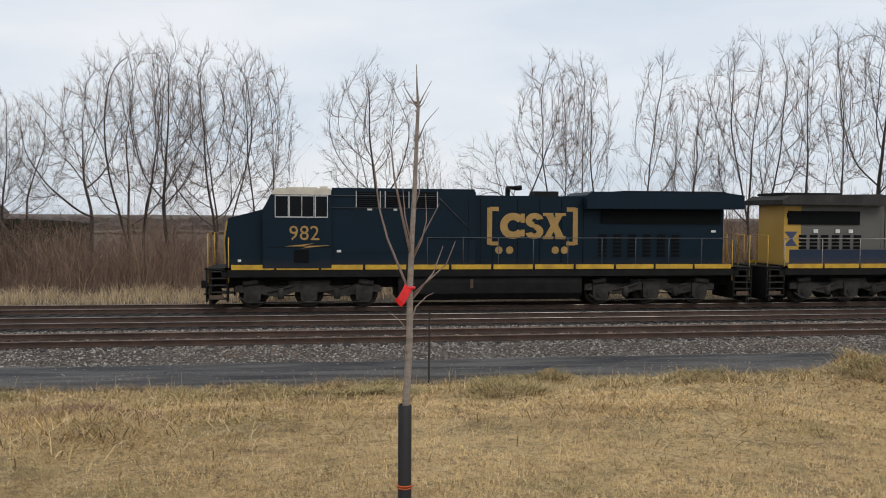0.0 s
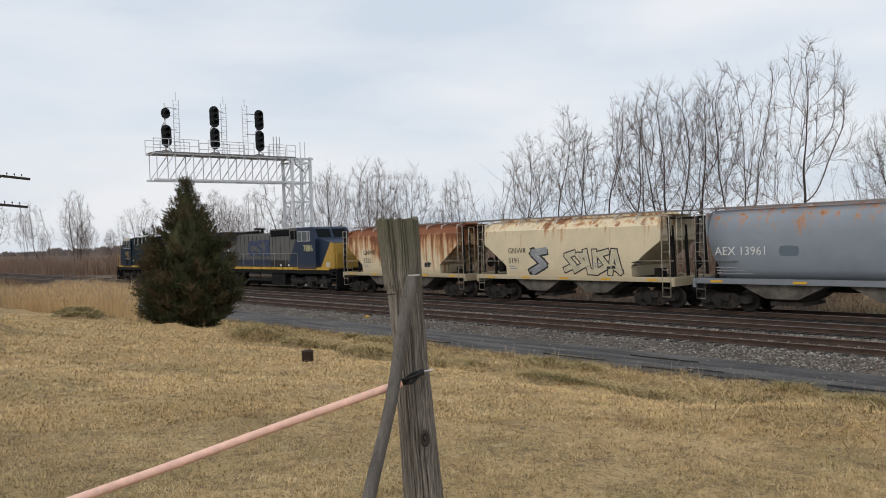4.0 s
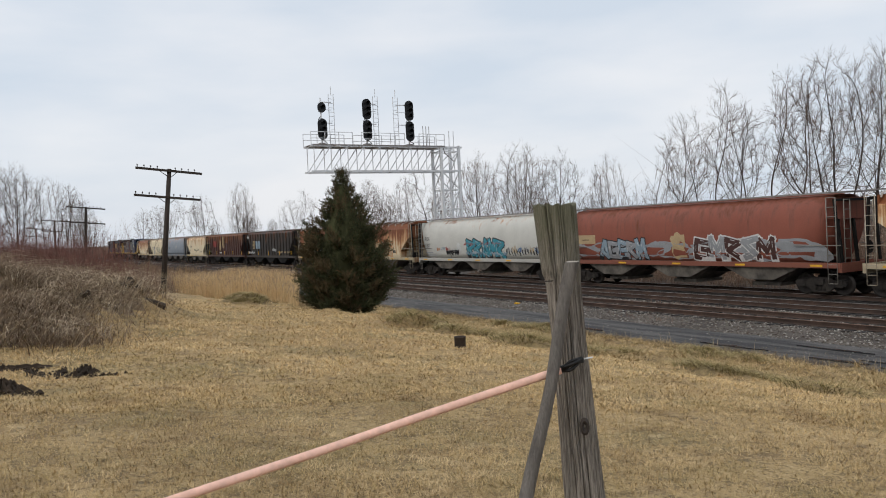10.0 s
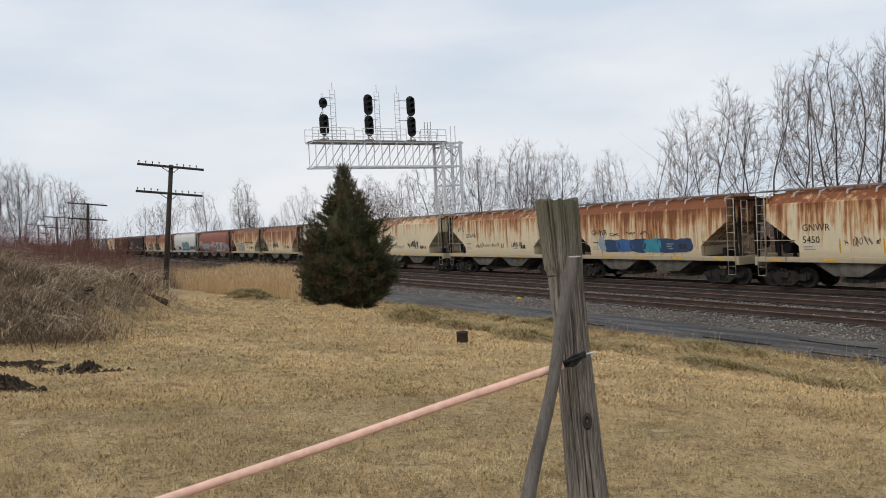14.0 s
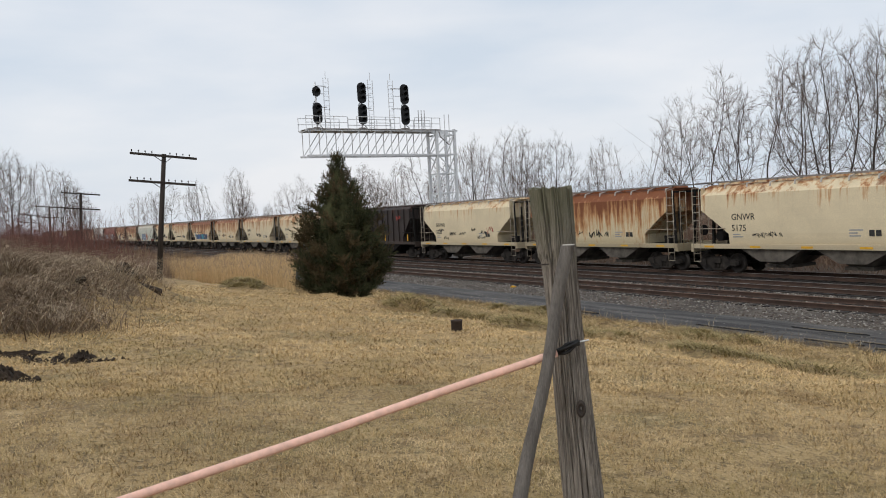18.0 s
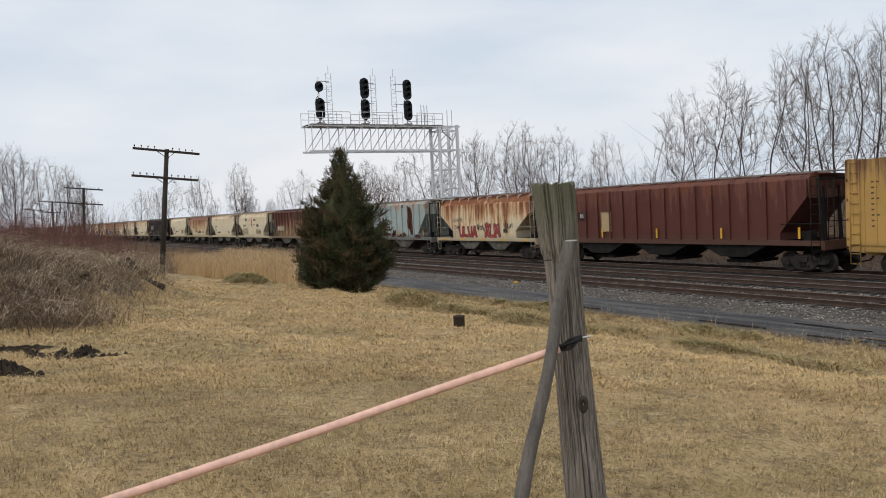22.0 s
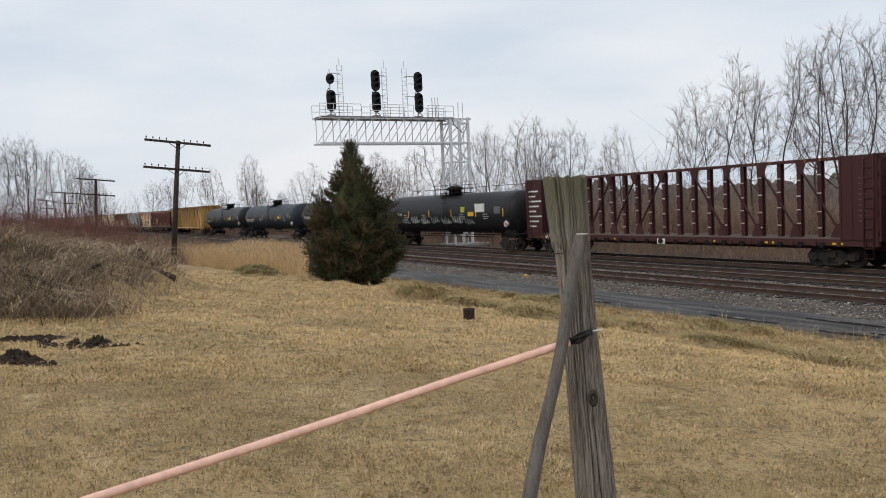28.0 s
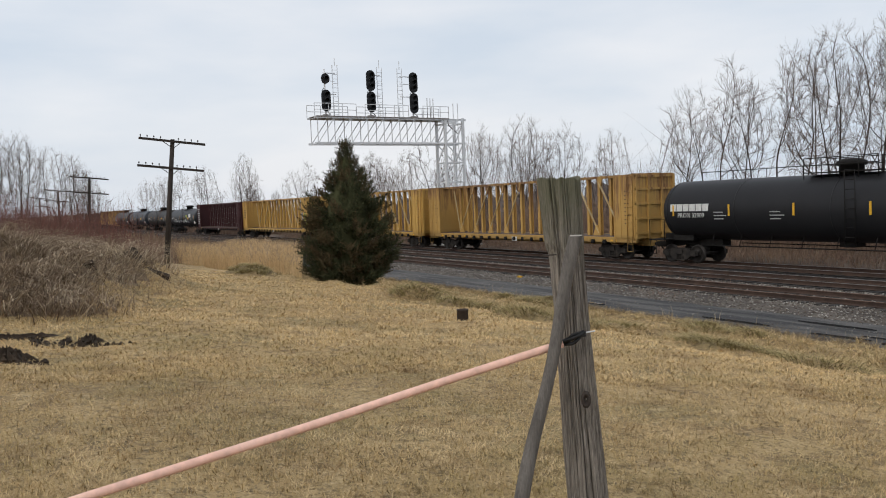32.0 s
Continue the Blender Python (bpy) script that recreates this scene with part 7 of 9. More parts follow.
# ---- fence post with a leaning pole and a pink rail ----
def gnarled(shape, pts, radii, n, seed, amp, flat=1.0):
    """A tube with an uneven, grooved skin."""
    vs = []
    rnd = random.Random(seed)
    groove = [1 + amp * (rnd.random() - 0.5) * 2 for _ in range(n)]
    for i, (p, r) in enumerate(zip(pts, radii)):
        for k in range(n):
            a = 2 * math.pi * k / n
            q = r * groove[k] * (1 + amp * 0.8 * noise.noise((k * 0.9, i * 0.55, seed)))
            c, s_ = math.cos(a), math.sin(a)
            e = 1 / max(abs(c), abs(s_)) ** flat
            vs.append((p[0] + q * c * e, p[1] + q * s_ * e, p[2]))
    fs = [(i * n + k, i * n + (k + 1) % n, (i + 1) * n + (k + 1) % n, (i + 1) * n + k) for i in range(len(pts) - 1) for k in range(n)]
    fs += [tuple(range(n))[::-1]]
    shape.add(vs, fs)
    m = len(shape.v) - len(vs) + (len(pts) - 1) * n
    c = pts[-1]
    shape.v.append((c[0], c[1], c[2] - 0.008))
    shape.f += [(m + k, m + (k + 1) % n, len(shape.v) - 1) for k in range(n)]
    shape.s += [False] * n


def fence_post():
    p = thing("fence_post", "weathered grey wooden post with deep cracks and a mossy top", "post")
    foot, head = Vector((-3.494, 2.986, 1.4)), Vector((-3.579, 2.886, 3.65))
    rows_, n = 84, 240
    rg = np.random.default_rng(11)
    ang = np.arange(n) * 2 * math.pi / n
    # drying cracks: bearing, drift, lower and upper end, depth, half width
    cracks = [(rg.uniform(0, 6.28), rg.uniform(-0.25, 0.25), *sorted(rg.uniform(-0.1, 1.1, 2)), rg.uniform(0.03, 0.13), rg.uniform(0.012, 0.03)) for _ in range(80)]
    cracks += [(5.85, 0.12, -0.1, 0.55, 0.22, 0.025), (5.2, -0.1, 0.3, 1.1, 0.2, 0.03), (5.55, 0.2, 0.1, 0.9, 0.16, 0.022)]
    vs = []
    for i in range(rows_ + 1):
        f = i / rows_
        q = foot.lerp(head, f)
        r = float(np.interp(q.z, [1.4, 2.17, 2.7, 2.95, 3.26, 3.34, 3.65], [0.104, 0.094, 0.084, 0.079, 0.081, 0.086, 0.094]))
        cut = np.zeros(n)
        for a, dr, f0, f1, dp, w in cracks:
            if f0 < f < f1:
                da = (ang - a - dr * f - 0.05 * noise.noise((f * 9, a * 3, 1)) + math.pi) % (2 * math.pi) - math.pi
                cut += dp * min(1.0, (f - f0) * 12, (f1 - f) * 12) * np.exp(-(da / w) ** 2)
        for k in range(n):
            c, s_ = math.cos(ang[k]), math.sin(ang[k])
            e = 1 / max(abs(c), abs(s_)) ** 0.28
            grain = 0.022 * noise.noise((c * 9, s_ * 9, f * 3)) + 0.035 * noise.noise((c * 2, s_ * 2, f * 4 + 7))
            # a slab has split off one side below the head
            slab = 0.10 if q.z > 3.30 + 0.015 * noise.noise((c * 6, s_ * 6, 2)) and c * -0.51 + s_ * -0.86 > 0.45 else 0.0
            w = r * e * (1 - min(0.42, cut[k]) + grain + slab)
            vs.append((q.x + w * c, q.y + w * s_, q.z + (0.018 * noise.noise((c * 4, s_ * 4, 5)) if i == rows_ else 0)))
    vs.append((head.x, head.y, head.z - 0.008))
    fs = [(i * n + k, i * n + (k + 1) % n, (i + 1) * n + (k + 1) % n, (i + 1) * n + k) for i in range(rows_) for k in range(n)]
    fs += [(rows_ * n + k, rows_ * n + (k + 1) % n, len(vs) - 1) for k in range(n)]
    part("shaft", Shape().add(vs, fs), M["post"], p)
    s = Shape()
    kn = Vector((-3.421, 2.886, 2.55))
    n = 14
    face = Vector((0.79, -0.61, 0)).normalized()
    side = Vector((0.61, 0.79, 0))
    vs = []
    for j, (r, dd) in enumerate(((0.030, -0.006), (0.021, 0.006), (0.014, 0.002), (0.005, -0.016))):
        for i in range(n):
            t = 2 * math.pi * i / n
            q = kn + side * r * 0.8 * math.cos(t) + Vector((0, 0, 1.5 * r * math.sin(t))) + face * dd
            vs.append(q)
    s.add(vs, [(j * n + i, j * n + (i + 1) % n, (j + 1) * n + (i + 1) % n, (j + 1) * n + i) for j in range(3) for i in range(n)])
    part("knot", s, M["pole"], p)
    # nail
    part("nail", Shape().beam((-3.554, 2.746, 3.27), (-3.494, 2.786, 3.275), 0.006), M["iron_post"], p)
    return p


fence_post()

lean = thing("leaning_pole", "grey round wooden pole leaning against the fence post", "pole")
s = Shape()
A, B = Vector((-3.464, 2.386, 1.70)), Vector((-3.419, 2.851, 3.365))
pts = [A.lerp(B, i / 14) + Vector((0.006 * math.sin(i * 0.9), 0.006 * math.cos(i * 0.7), 0)) for i in range(15)]
gnarled(s, [tuple(q) for q in pts], [0.034 + 0.003 * math.sin(i * 0.5) - 0.002 * (i / 14) for i in range(15)], 20, 5, 0.03, 0.0)
part("shaft", s, M["stick"], lean)
part("sawn_top", Shape().tube([B + Vector((0, 0, -0.004)), B + Vector((0, 0, 0.004))], 0.030, 14), M["stick_top"], lean, "pale sawn end")

rail = thing("pink_rail", "faded pink plastic pipe rail tied to the post", "pipe")
ctrl = [Vector((-3.454, 2.776, 2.84)), Vector((-3.684, 2.186, 2.685)), Vector((-3.774, 1.636, 2.575)), Vector((-3.804, 1.026, 2.485)), Vector((-3.794, 0.286, 2.39)), Vector((-3.754, -0.514, 2.27)), Vector((-3.714, -1.414, 2.12))]
pts = []
for i in range(len(ctrl) - 1):
    p0, p1, p2, p3 = ctrl[max(i - 1, 0)], ctrl[i], ctrl[i + 1], ctrl[min(i + 2, len(ctrl) - 1)]
    for k in range(6):
        t = k / 6
        pts.append(0.5 * ((2 * p1) + (p2 - p0) * t + (2 * p0 - 5 * p1 + 4 * p2 - p3) * t * t + (3 * p1 - p0 - 3 * p2 + p3) * t ** 3))
part("pipe", Shape().tube(pts + [ctrl[-1]], 0.0195, 14), M["pipe"], rail)
part("support_stake", Shape().tube([(-3.714, -1.414, 1.7), (-3.714, -1.414, 2.2)], 0.03, 8), M["stick"], rail)
for k in range(9):
    r = random.Random(k + 40)
    a = Vector((-3.459, 2.781, 2.845)) + Vector((r.uniform(-.012, .012), r.uniform(-.012, .012), r.uniform(-.014, .014)))
    b = Vector((-3.408, 2.868, 2.885)) + Vector((r.uniform(-.015, .015), r.uniform(-.02, .02), r.uniform(-.02, .02)))
    m_ = (a + b) / 2 + Vector((0.02, -0.015, r.uniform(-.025, .025)))
    part("tie", Shape().tube([a, m_, b], 0.0075, 6), M["strap"], rail, "black rubber tie")
part("tie_end", Shape().tube([(-3.404, 2.880, 2.888), (-3.380, 2.920, 2.895)], 0.004, 6), M["galv"], rail)

# ---- stub of a pipe in the lawn, iron post by the road ----
stub = thing("pipe_stub", "short rusty dark pipe stub standing in the lawn", "pipe stub", m=pose(-13.16, 8.09, 1.22))
s = Shape()
n = 20
vs = []
for r, z in ((0.105, -0.1), (0.105, 0.32), (0.112, 0.325), (0.112, 0.345), (0.09, 0.345), (0.09, 0.1)):
    vs += [(r * math.cos(2 * math.pi * i / n), r * math.sin(2 * math.pi * i / n), z) for i in range(n)]
s.add(vs, [(j * n + i, j * n + (i + 1) % n, (j + 1) * n + (i + 1) % n, (j + 1) * n + i) for j in range(5) for i in range(n)], True)
part("pipe", s, M["stub"], stub)
part("fill", Shape().tube([(0, 0, 0.1), (0, 0, 0.11)], 0.09, 16), M["soil"], stub)

ip = thing("iron_post", "thin rusty iron post beside the service track", "post", m=pose(2.39, 18.5, -0.3))
part("bar", Shape().box(-0.022, 0.022, -0.03, -0.024, 0, 1.68).box(-0.004, 0.004, -0.03, 0.03, 0, 1.68), M["iron_post"], ip)
part("stud", Shape().box(-0.02, 0.02, -0.04, -0.03, 1.5, 1.54), M["iron_post"], ip)


# ---- young tree in the lawn ----
def sapling():
    t = thing("sapling", "young bare tree with a black trunk guard and red ribbon", "young tree")
    g = ground_z(0.45, 4.38)
    stem = [(0.45, 4.38, g - 0.05), (0.455, 4.38, 2.2), (0.46, 4.38, 2.62), (0.475, 4.37, 2.95), (0.476, 4.37, 3.2), (0.485, 4.37, 3.45), (0.497, 4.37, 3.7), (0.508, 4.37, 4.0), (0.512, 4.37, 4.08), (0.505, 4.37, 4.18), (0.503, 4.37, 4.28)]
    part("trunk", Shape().tube(stem, [0.024, 0.022, 0.019, 0.0165, 0.0155, 0.013, 0.011, 0.009, 0.008, 0.004, 0.002], 10), M["sapling"], t)

    def limb(x, z, pts, r):
        ps = [(x, 4.37, z)] + [(x + dx, 4.37 + dy, z + dz) for dx, dy, dz in pts]
        k = len(ps)
        part("branch", Shape().tube(ps, [r * (1 - 0.75 * i / (k - 1)) for i in range(k)], 6), M["sapling_twig"], t)

    limb(0.478, 3.17, [(-0.05, 0.02, 0.12), (-0.11, 0.04, 0.27), (-0.15, 0.05, 0.42), (-0.17, 0.05, 0.58), (-0.175, 0.05, 0.62), (-0.10, 0.05, 0.75)], 0.0075)
    limb(0.482, 3.35, [(-0.05, -0.04, 0.2), (-0.09, -0.06, 0.38), (-0.105, -0.07, 0.52), (-0.13, -0.07, 0.56)], 0.008)
    limb(0.484, 3.4, [(-0.03, 0.04, 0.15), (-0.04, 0.05, 0.28)], 0.005)
    limb(0.482, 3.14, [(0.06, 0.05, 0.06), (0.12, 0.08, 0.13), (0.17, 0.1, 0.26)], 0.006)
    limb(0.482, 3.16, [(0.10, -0.05, 0.1), (0.16, -0.08, 0.16), (0.20, -0.1, 0.27)], 0.006)
    limb(0.480, 3.03, [(0.03, 0.05, 0.07), (0.09, 0.09, 0.12), (0.125, 0.1, 0.135)], 0.005)
    limb(0.476, 2.98, [(-0.05, 0.02, 0.06), (-0.1, 0.03, 0.1)], 0.004)
    limb(0.474, 2.86, [(-0.03, -0.03, 0.05), (-0.05, -0.03, 0.06)], 0.003)
    limb(0.484, 3.33, [(0.05, 0.02, 0.1), (0.075, 0.03, 0.2), (0.07, 0.03, 0.33)], 0.005)
    limb(0.49, 3.36, [(0.06, -0.04, 0.13), (0.12, -0.06, 0.25)], 0.005)
    limb(0.492, 3.58, [(0.03, 0.03, 0.08), (0.035, 0.03, 0.28)], 0.004)
    limb(0.50, 3.78, [(0.04, 0.03, 0.06), (0.055, 0.04, 0.2)], 0.004)
    limb(0.506, 3.9, [(0.04, -0.02, 0.1), (0.1, -0.04, 0.17)], 0.004)
    limb(0.51, 4.07, [(-0.03, 0.02, 0.05), (-0.06, 0.03, 0.1), (-0.065, 0.03, 0.14)], 0.004)
    limb(0.51, 4.08, [(-0.05, -0.02, 0.02), (-0.08, -0.03, 0.08)], 0.003)
    limb(0.512, 4.08, [(0.03, 0.02, 0.06), (0.07, 0.04, 0.13)], 0.004)
    limb(0.512, 4.07, [(0.02, -0.03, 0.02), (0.05, -0.03, 0.08)], 0.003)
    rnd = random.Random(3)
    for k in range(26):
        z = rnd.uniform(2.7, 4.1)
        a = rnd.uniform(0, 6.28)
        x = float(np.interp(z, [p[2] for p in stem], [p[0] for p in stem]))
        s = Shape().tube([(x, 4.37, z), (x + 0.016 * math.cos(a), 4.37 + 0.016 * math.sin(a), z + 0.008)], [0.007, 0.003], 5)
        part("bud", s, M["sapling_twig"], t)
    n = 18
    s = Shape()
    vs = []
    for r, z in ((0.034, g - 0.02), (0.033, 2.62), (0.029, 2.625), (0.028, 2.3)):
        vs += [(0.455 + r * math.cos(2 * math.pi * i / n), 4.38 + r * math.sin(2 * math.pi * i / n), z) for i in range(n)]
    s.add(vs, [(j * n + i, j * n + (i + 1) % n, (j + 1) * n + (i + 1) % n, (j + 1) * n + i) for j in range(3) for i in range(n)], True)
    part("trunk_guard", s, M["strap"], t, "black plastic trunk guard")
    for dz in (0.0, 0.012):
        part("guard_tie", Shape().tube([(0.455 + 0.036 * math.cos(a), 4.38 + 0.036 * math.sin(a), 2.215 + dz) for a in np.linspace(0, 2 * math.pi, 15)], 0.004, 5), M["orange_tie"], t, "orange tie")
    rib = [(0.466, 4.35, 3.205), (0.45, 4.345, 3.17), (0.43, 4.34, 3.14), (0.415, 4.345, 3.125)]
    vs = [(x + dx, y, z + dz) for x, y, z in rib for dx, dz in ((-0.016, 0.018), (0.014, -0.016))]
    s = Shape().add(vs + [(x, y - 0.006, z) for x, y, z in vs], [(0, 1, 3, 2), (2, 3, 5, 4), (4, 5, 7, 6), (8, 10, 11, 9), (10, 12, 13, 11), (12, 14, 15, 13), (0, 2, 10, 8), (1, 9, 11, 3), (2, 4, 12, 10), (3, 11, 13, 5), (4, 6, 14, 12), (5, 13, 15, 7), (0, 8, 9, 1), (6, 7, 15, 14)])
    part("ribbon", s, M["ribbon"], t, "bright red plastic ribbon")
    part("ribbon_knot", Shape().tube([(0.476 + 0.019 * math.cos(a), 4.37 + 0.019 * math.sin(a), 3.2) for a in np.linspace(0, 2 * math.pi, 12)], 0.009, 6), M["ribbon"], t, "red ribbon knot")


sapling()


# dark shed half hidden behind the brush
M["shed"] = mat("dark_green_boards", (0.045, 0.048, 0.035), (0.022, 0.024, 0.018), 1.5, 0.9, 0, 0.3, 20, (6, 6, 0.4))
sd = thing("shed", "dark weathered shed behind the brush", "shed", m=pose(-17.4, 53, ground_z(-17.4, 53)))
part("wall", Shape().box(-5, 2.6, 0, 3, -0.1, 3.0), M["shed"], sd)
part("roof", Shape().prism([(-5.2, 3.0), (2.8, 3.0), (2.75, 3.12), (-1.0, 3.3), (-5.15, 3.12)], -0.2, 3.2, "y"), M["shed"], sd)


# ---- bare trees ----
def tree_meshes(seed, H, stems, blobs, twist=0.14, many=520):
    """Limbs and twigs of a leafless tree of height H with its foot at the origin. The boughs grow step by step towards points
    scattered through the crown's lobes (x, y, z, rx, ry, rz), so that they fork and fill it evenly."""
    rg = np.random.default_rng(seed)
    vol = np.array([b[3] * b[4] * b[5] for b in blobs])
    pick = rg.choice(len(blobs), many, p=vol / vol.sum())
    d = rg.normal(size=(many, 3))
    d /= np.linalg.norm(d, axis=1)[:, None]
    B = np.array(blobs)[pick]
    aim = B[:, :3] + d * (rg.random(many) ** 0.42)[:, None] * B[:, 3:]
    aim = aim[aim[:, 2] > 1.6]
    P, up = [], []
    step = 0.40
    for k in range(stems):
        a = 2 * math.pi * k / stems + rg.uniform(-0.6, 0.6)
        q = np.array([0.14 * math.cos(a), 0.14 * math.sin(a), -0.25]) if stems > 1 else np.array([0.0, 0.0, -0.25])
        way = np.array([math.cos(a) * 0.17, math.sin(a) * 0.17, 1.0]) if stems > 1 else np.array([0.0, 0.0, 1.0])
        prev = -1
        while q[2] < H * (0.40 - 0.05 * stems):
            P.append(q.copy())
            up.append(prev)
            prev = len(P) - 1
            way = way + rg.normal(0, twist * 0.35, 3) * (1, 1, 0)
            q = q + step * way / np.linalg.norm(way)
    live = np.ones(len(aim), bool)
    best, near, seen, kids = np.full(len(aim), 1e9), np.zeros(len(aim), int), 0, {}
    for _ in range(120):
        fresh = np.array(P[seen:])
        if not len(fresh) or not live.any():
            break
        dist = np.linalg.norm(aim[:, None] - fresh[None], axis=2)
        m = dist.argmin(1)
        dm = dist[np.arange(len(aim)), m]
        hit = dm < best
        best[hit], near[hit] = dm[hit], m[hit] + seen
        seen = len(P)
        live &= best > 0.7
        pull = {}
        for i in np.nonzero(live)[0]:
            v = aim[i] - P[near[i]]
            pull.setdefault(int(near[i]), []).append(v / np.linalg.norm(v))
        for i, vs in pull.items():
            if kids.get(i, 0) > 2:
                continue
            v = np.sum(vs, 0) / len(vs) + rg.normal(0, twist, 3) + (0, 0, 0.2)
            if up[i] >= 0:
                w = P[i] - P[up[i]]
                v = v + 0.4 * w / np.linalg.norm(w)
            kids[i] = kids.get(i, 0) + 1
            P.append(P[i] + step * v / np.linalg.norm(v))
            up.append(i)
    P = np.array(P)
    n = len(P)
    child = [[] for _ in range(n)]
    for i, u in enumerate(up):
        if u >= 0:
            child[u].append(i)
    area = np.zeros(n)
    for i in range(n - 1, -1, -1):
        if not child[i]:
            area[i] = 0.0108 ** 1.88
        if up[i] >= 0:
            area[up[i]] += area[i]
    rad = area ** (1 / 1.88)
    P[:, 2] *= (H - 0.55) / P[:, 2].max()
    limbs, fine = Shape(), Shape()
    todo = [(-1, i) for i in range(n) if up[i] < 0]
    while todo:
        u, i = todo.pop()
        line = ([u] if u >= 0 else []) + [i]
        while child[line[-1]]:
            c = sorted(child[line[-1]], key=lambda k: -rad[k])
            todo += [(line[-1], k) for k in c[1:]]
            line.append(c[0])
        pts = P[line]
        for _ in range(2):
            pts[1:-1] = 0.25 * pts[:-2] + 0.5 * pts[1:-1] + 0.25 * pts[2:]
        rr = rad[line].copy()
        if u >= 0:
            rr[0] = rr[1]
        r0 = rr[0]
        if len(pts) > 1:
            (limbs if r0 > 0.014 else fine).tube([Vector(q) for q in pts], rr.tolist(), 7 if r0 > 0.07 else 4 if r0 > 0.03 else 3, False)
    R3 = ((1, 0), (-0.5, 0.87), (-0.5, -0.87))

    def spike(a, b, c, r):
        ax = (c - a).normalized()
        e1 = ax.cross(Vector((0.31, 0.52, 0.79))).normalized()
        e2 = ax.cross(e1)
        vs = [q + (e1 * x + e2 * y) * w for q, w in ((a, r), (b, r * 0.7)) for x, y in R3] + [c]
        fine.add(vs, [(k, (k + 1) % 3, 3 + (k + 1) % 3, 3 + k) for k in range(3)] + [(3 + k, 3 + (k + 1) % 3, 6) for k in range(3)])

    for i in range(n):
        if rad[i] > 0.034 or up[i] < 0:
            continue
        ax = Vector(P[i] - P[up[i]]).normalized()
        for _ in range(5 if not child[i] else 2):
            g = Vector(rg.normal(0, 0.42, 3)) + Vector((0, 0, 0.18))
            d_ = (ax + g).normalized()
            L = float(rg.uniform(0.45, 1.05))
            a = Vector(P[i])
            b = a + d_ * L * 0.5
            c = b + (d_ + Vector(rg.normal(0, 0.2, 3)) + Vector((0, 0, 0.12))).normalized() * L * 0.5
            spike(a, b, c, 0.0078)
            for f in rg.uniform(0.2, 0.95, 3).tolist():
                q = a.lerp(b, f * 2) if f < 0.5 else b.lerp(c, f * 2 - 1)
                e = (d_ + Vector(rg.normal(0, 0.5, 3))).normalized()
                l2 = L * float(rg.uniform(0.3, 0.6))
                spike(q, q + e * l2 * 0.5, q + e * l2 + Vector((0, 0, 0.06)), 0.0055)
    return limbs.mesh("branching", M["bark"]), fine.mesh("twig_crown", M["twig"])


KINDS = [tree_meshes(s_, 12.0, st, bl, tw, k_) for s_, st, bl, tw, k_ in (
    (1, 3, [(0, 0, 7.2, 3.5, 3.3, 4.7)], 0.09, 800),
    (2, 2, [(0, 0, 7.4, 2.1, 2.1, 4.6)], 0.09, 500),
    (3, 1, [(0, 0, 7.3, 2.6, 2.6, 4.6)], 0.08, 600),
    (4, 1, [(0.35, 0, 7.2, 1.6, 1.6, 4.8)], 0.09, 380),
    (5, 2, [(-1.7, 0, 7.0, 2.1, 2.0, 3.8), (1.9, 0.2, 8.1, 1.7, 1.8, 3.9)], 0.2, 640),
    (6, 2, [(1.7, 0, 8.3, 2.4, 2.2, 3.7), (0.2, 0, 5.4, 2.3, 2.0, 2.6)], 0.15, 700),
    (7, 1, [(-2.6, 0, 7.0, 2.3, 2.2, 3.4), (0.7, 0, 8.4, 2.4, 2.2, 3.5)], 0.18, 700),
    (8, 1, [(-2.5, 0, 6.7, 2.5, 1.6, 2.1), (2.3, 0, 9.3, 1.8, 1.5, 2.6)], 0.4, 520))]


def tree(x, y, top, kind, turn, wide=1.0):
    g = ground_z(x, y)
    k = (top - g) / 12.0
    t = thing("bare_tree", "tall leafless grey-brown tree beside the railway", "tree", "leafless trees along the line", pose(x, y, g, 0, 0, turn))
    t.scale = (k * wide, k * wide, k)
    part("branching", KINDS[kind][0], None, t)
    part("twig_crown", KINDS[kind][1], None, t)
    return t


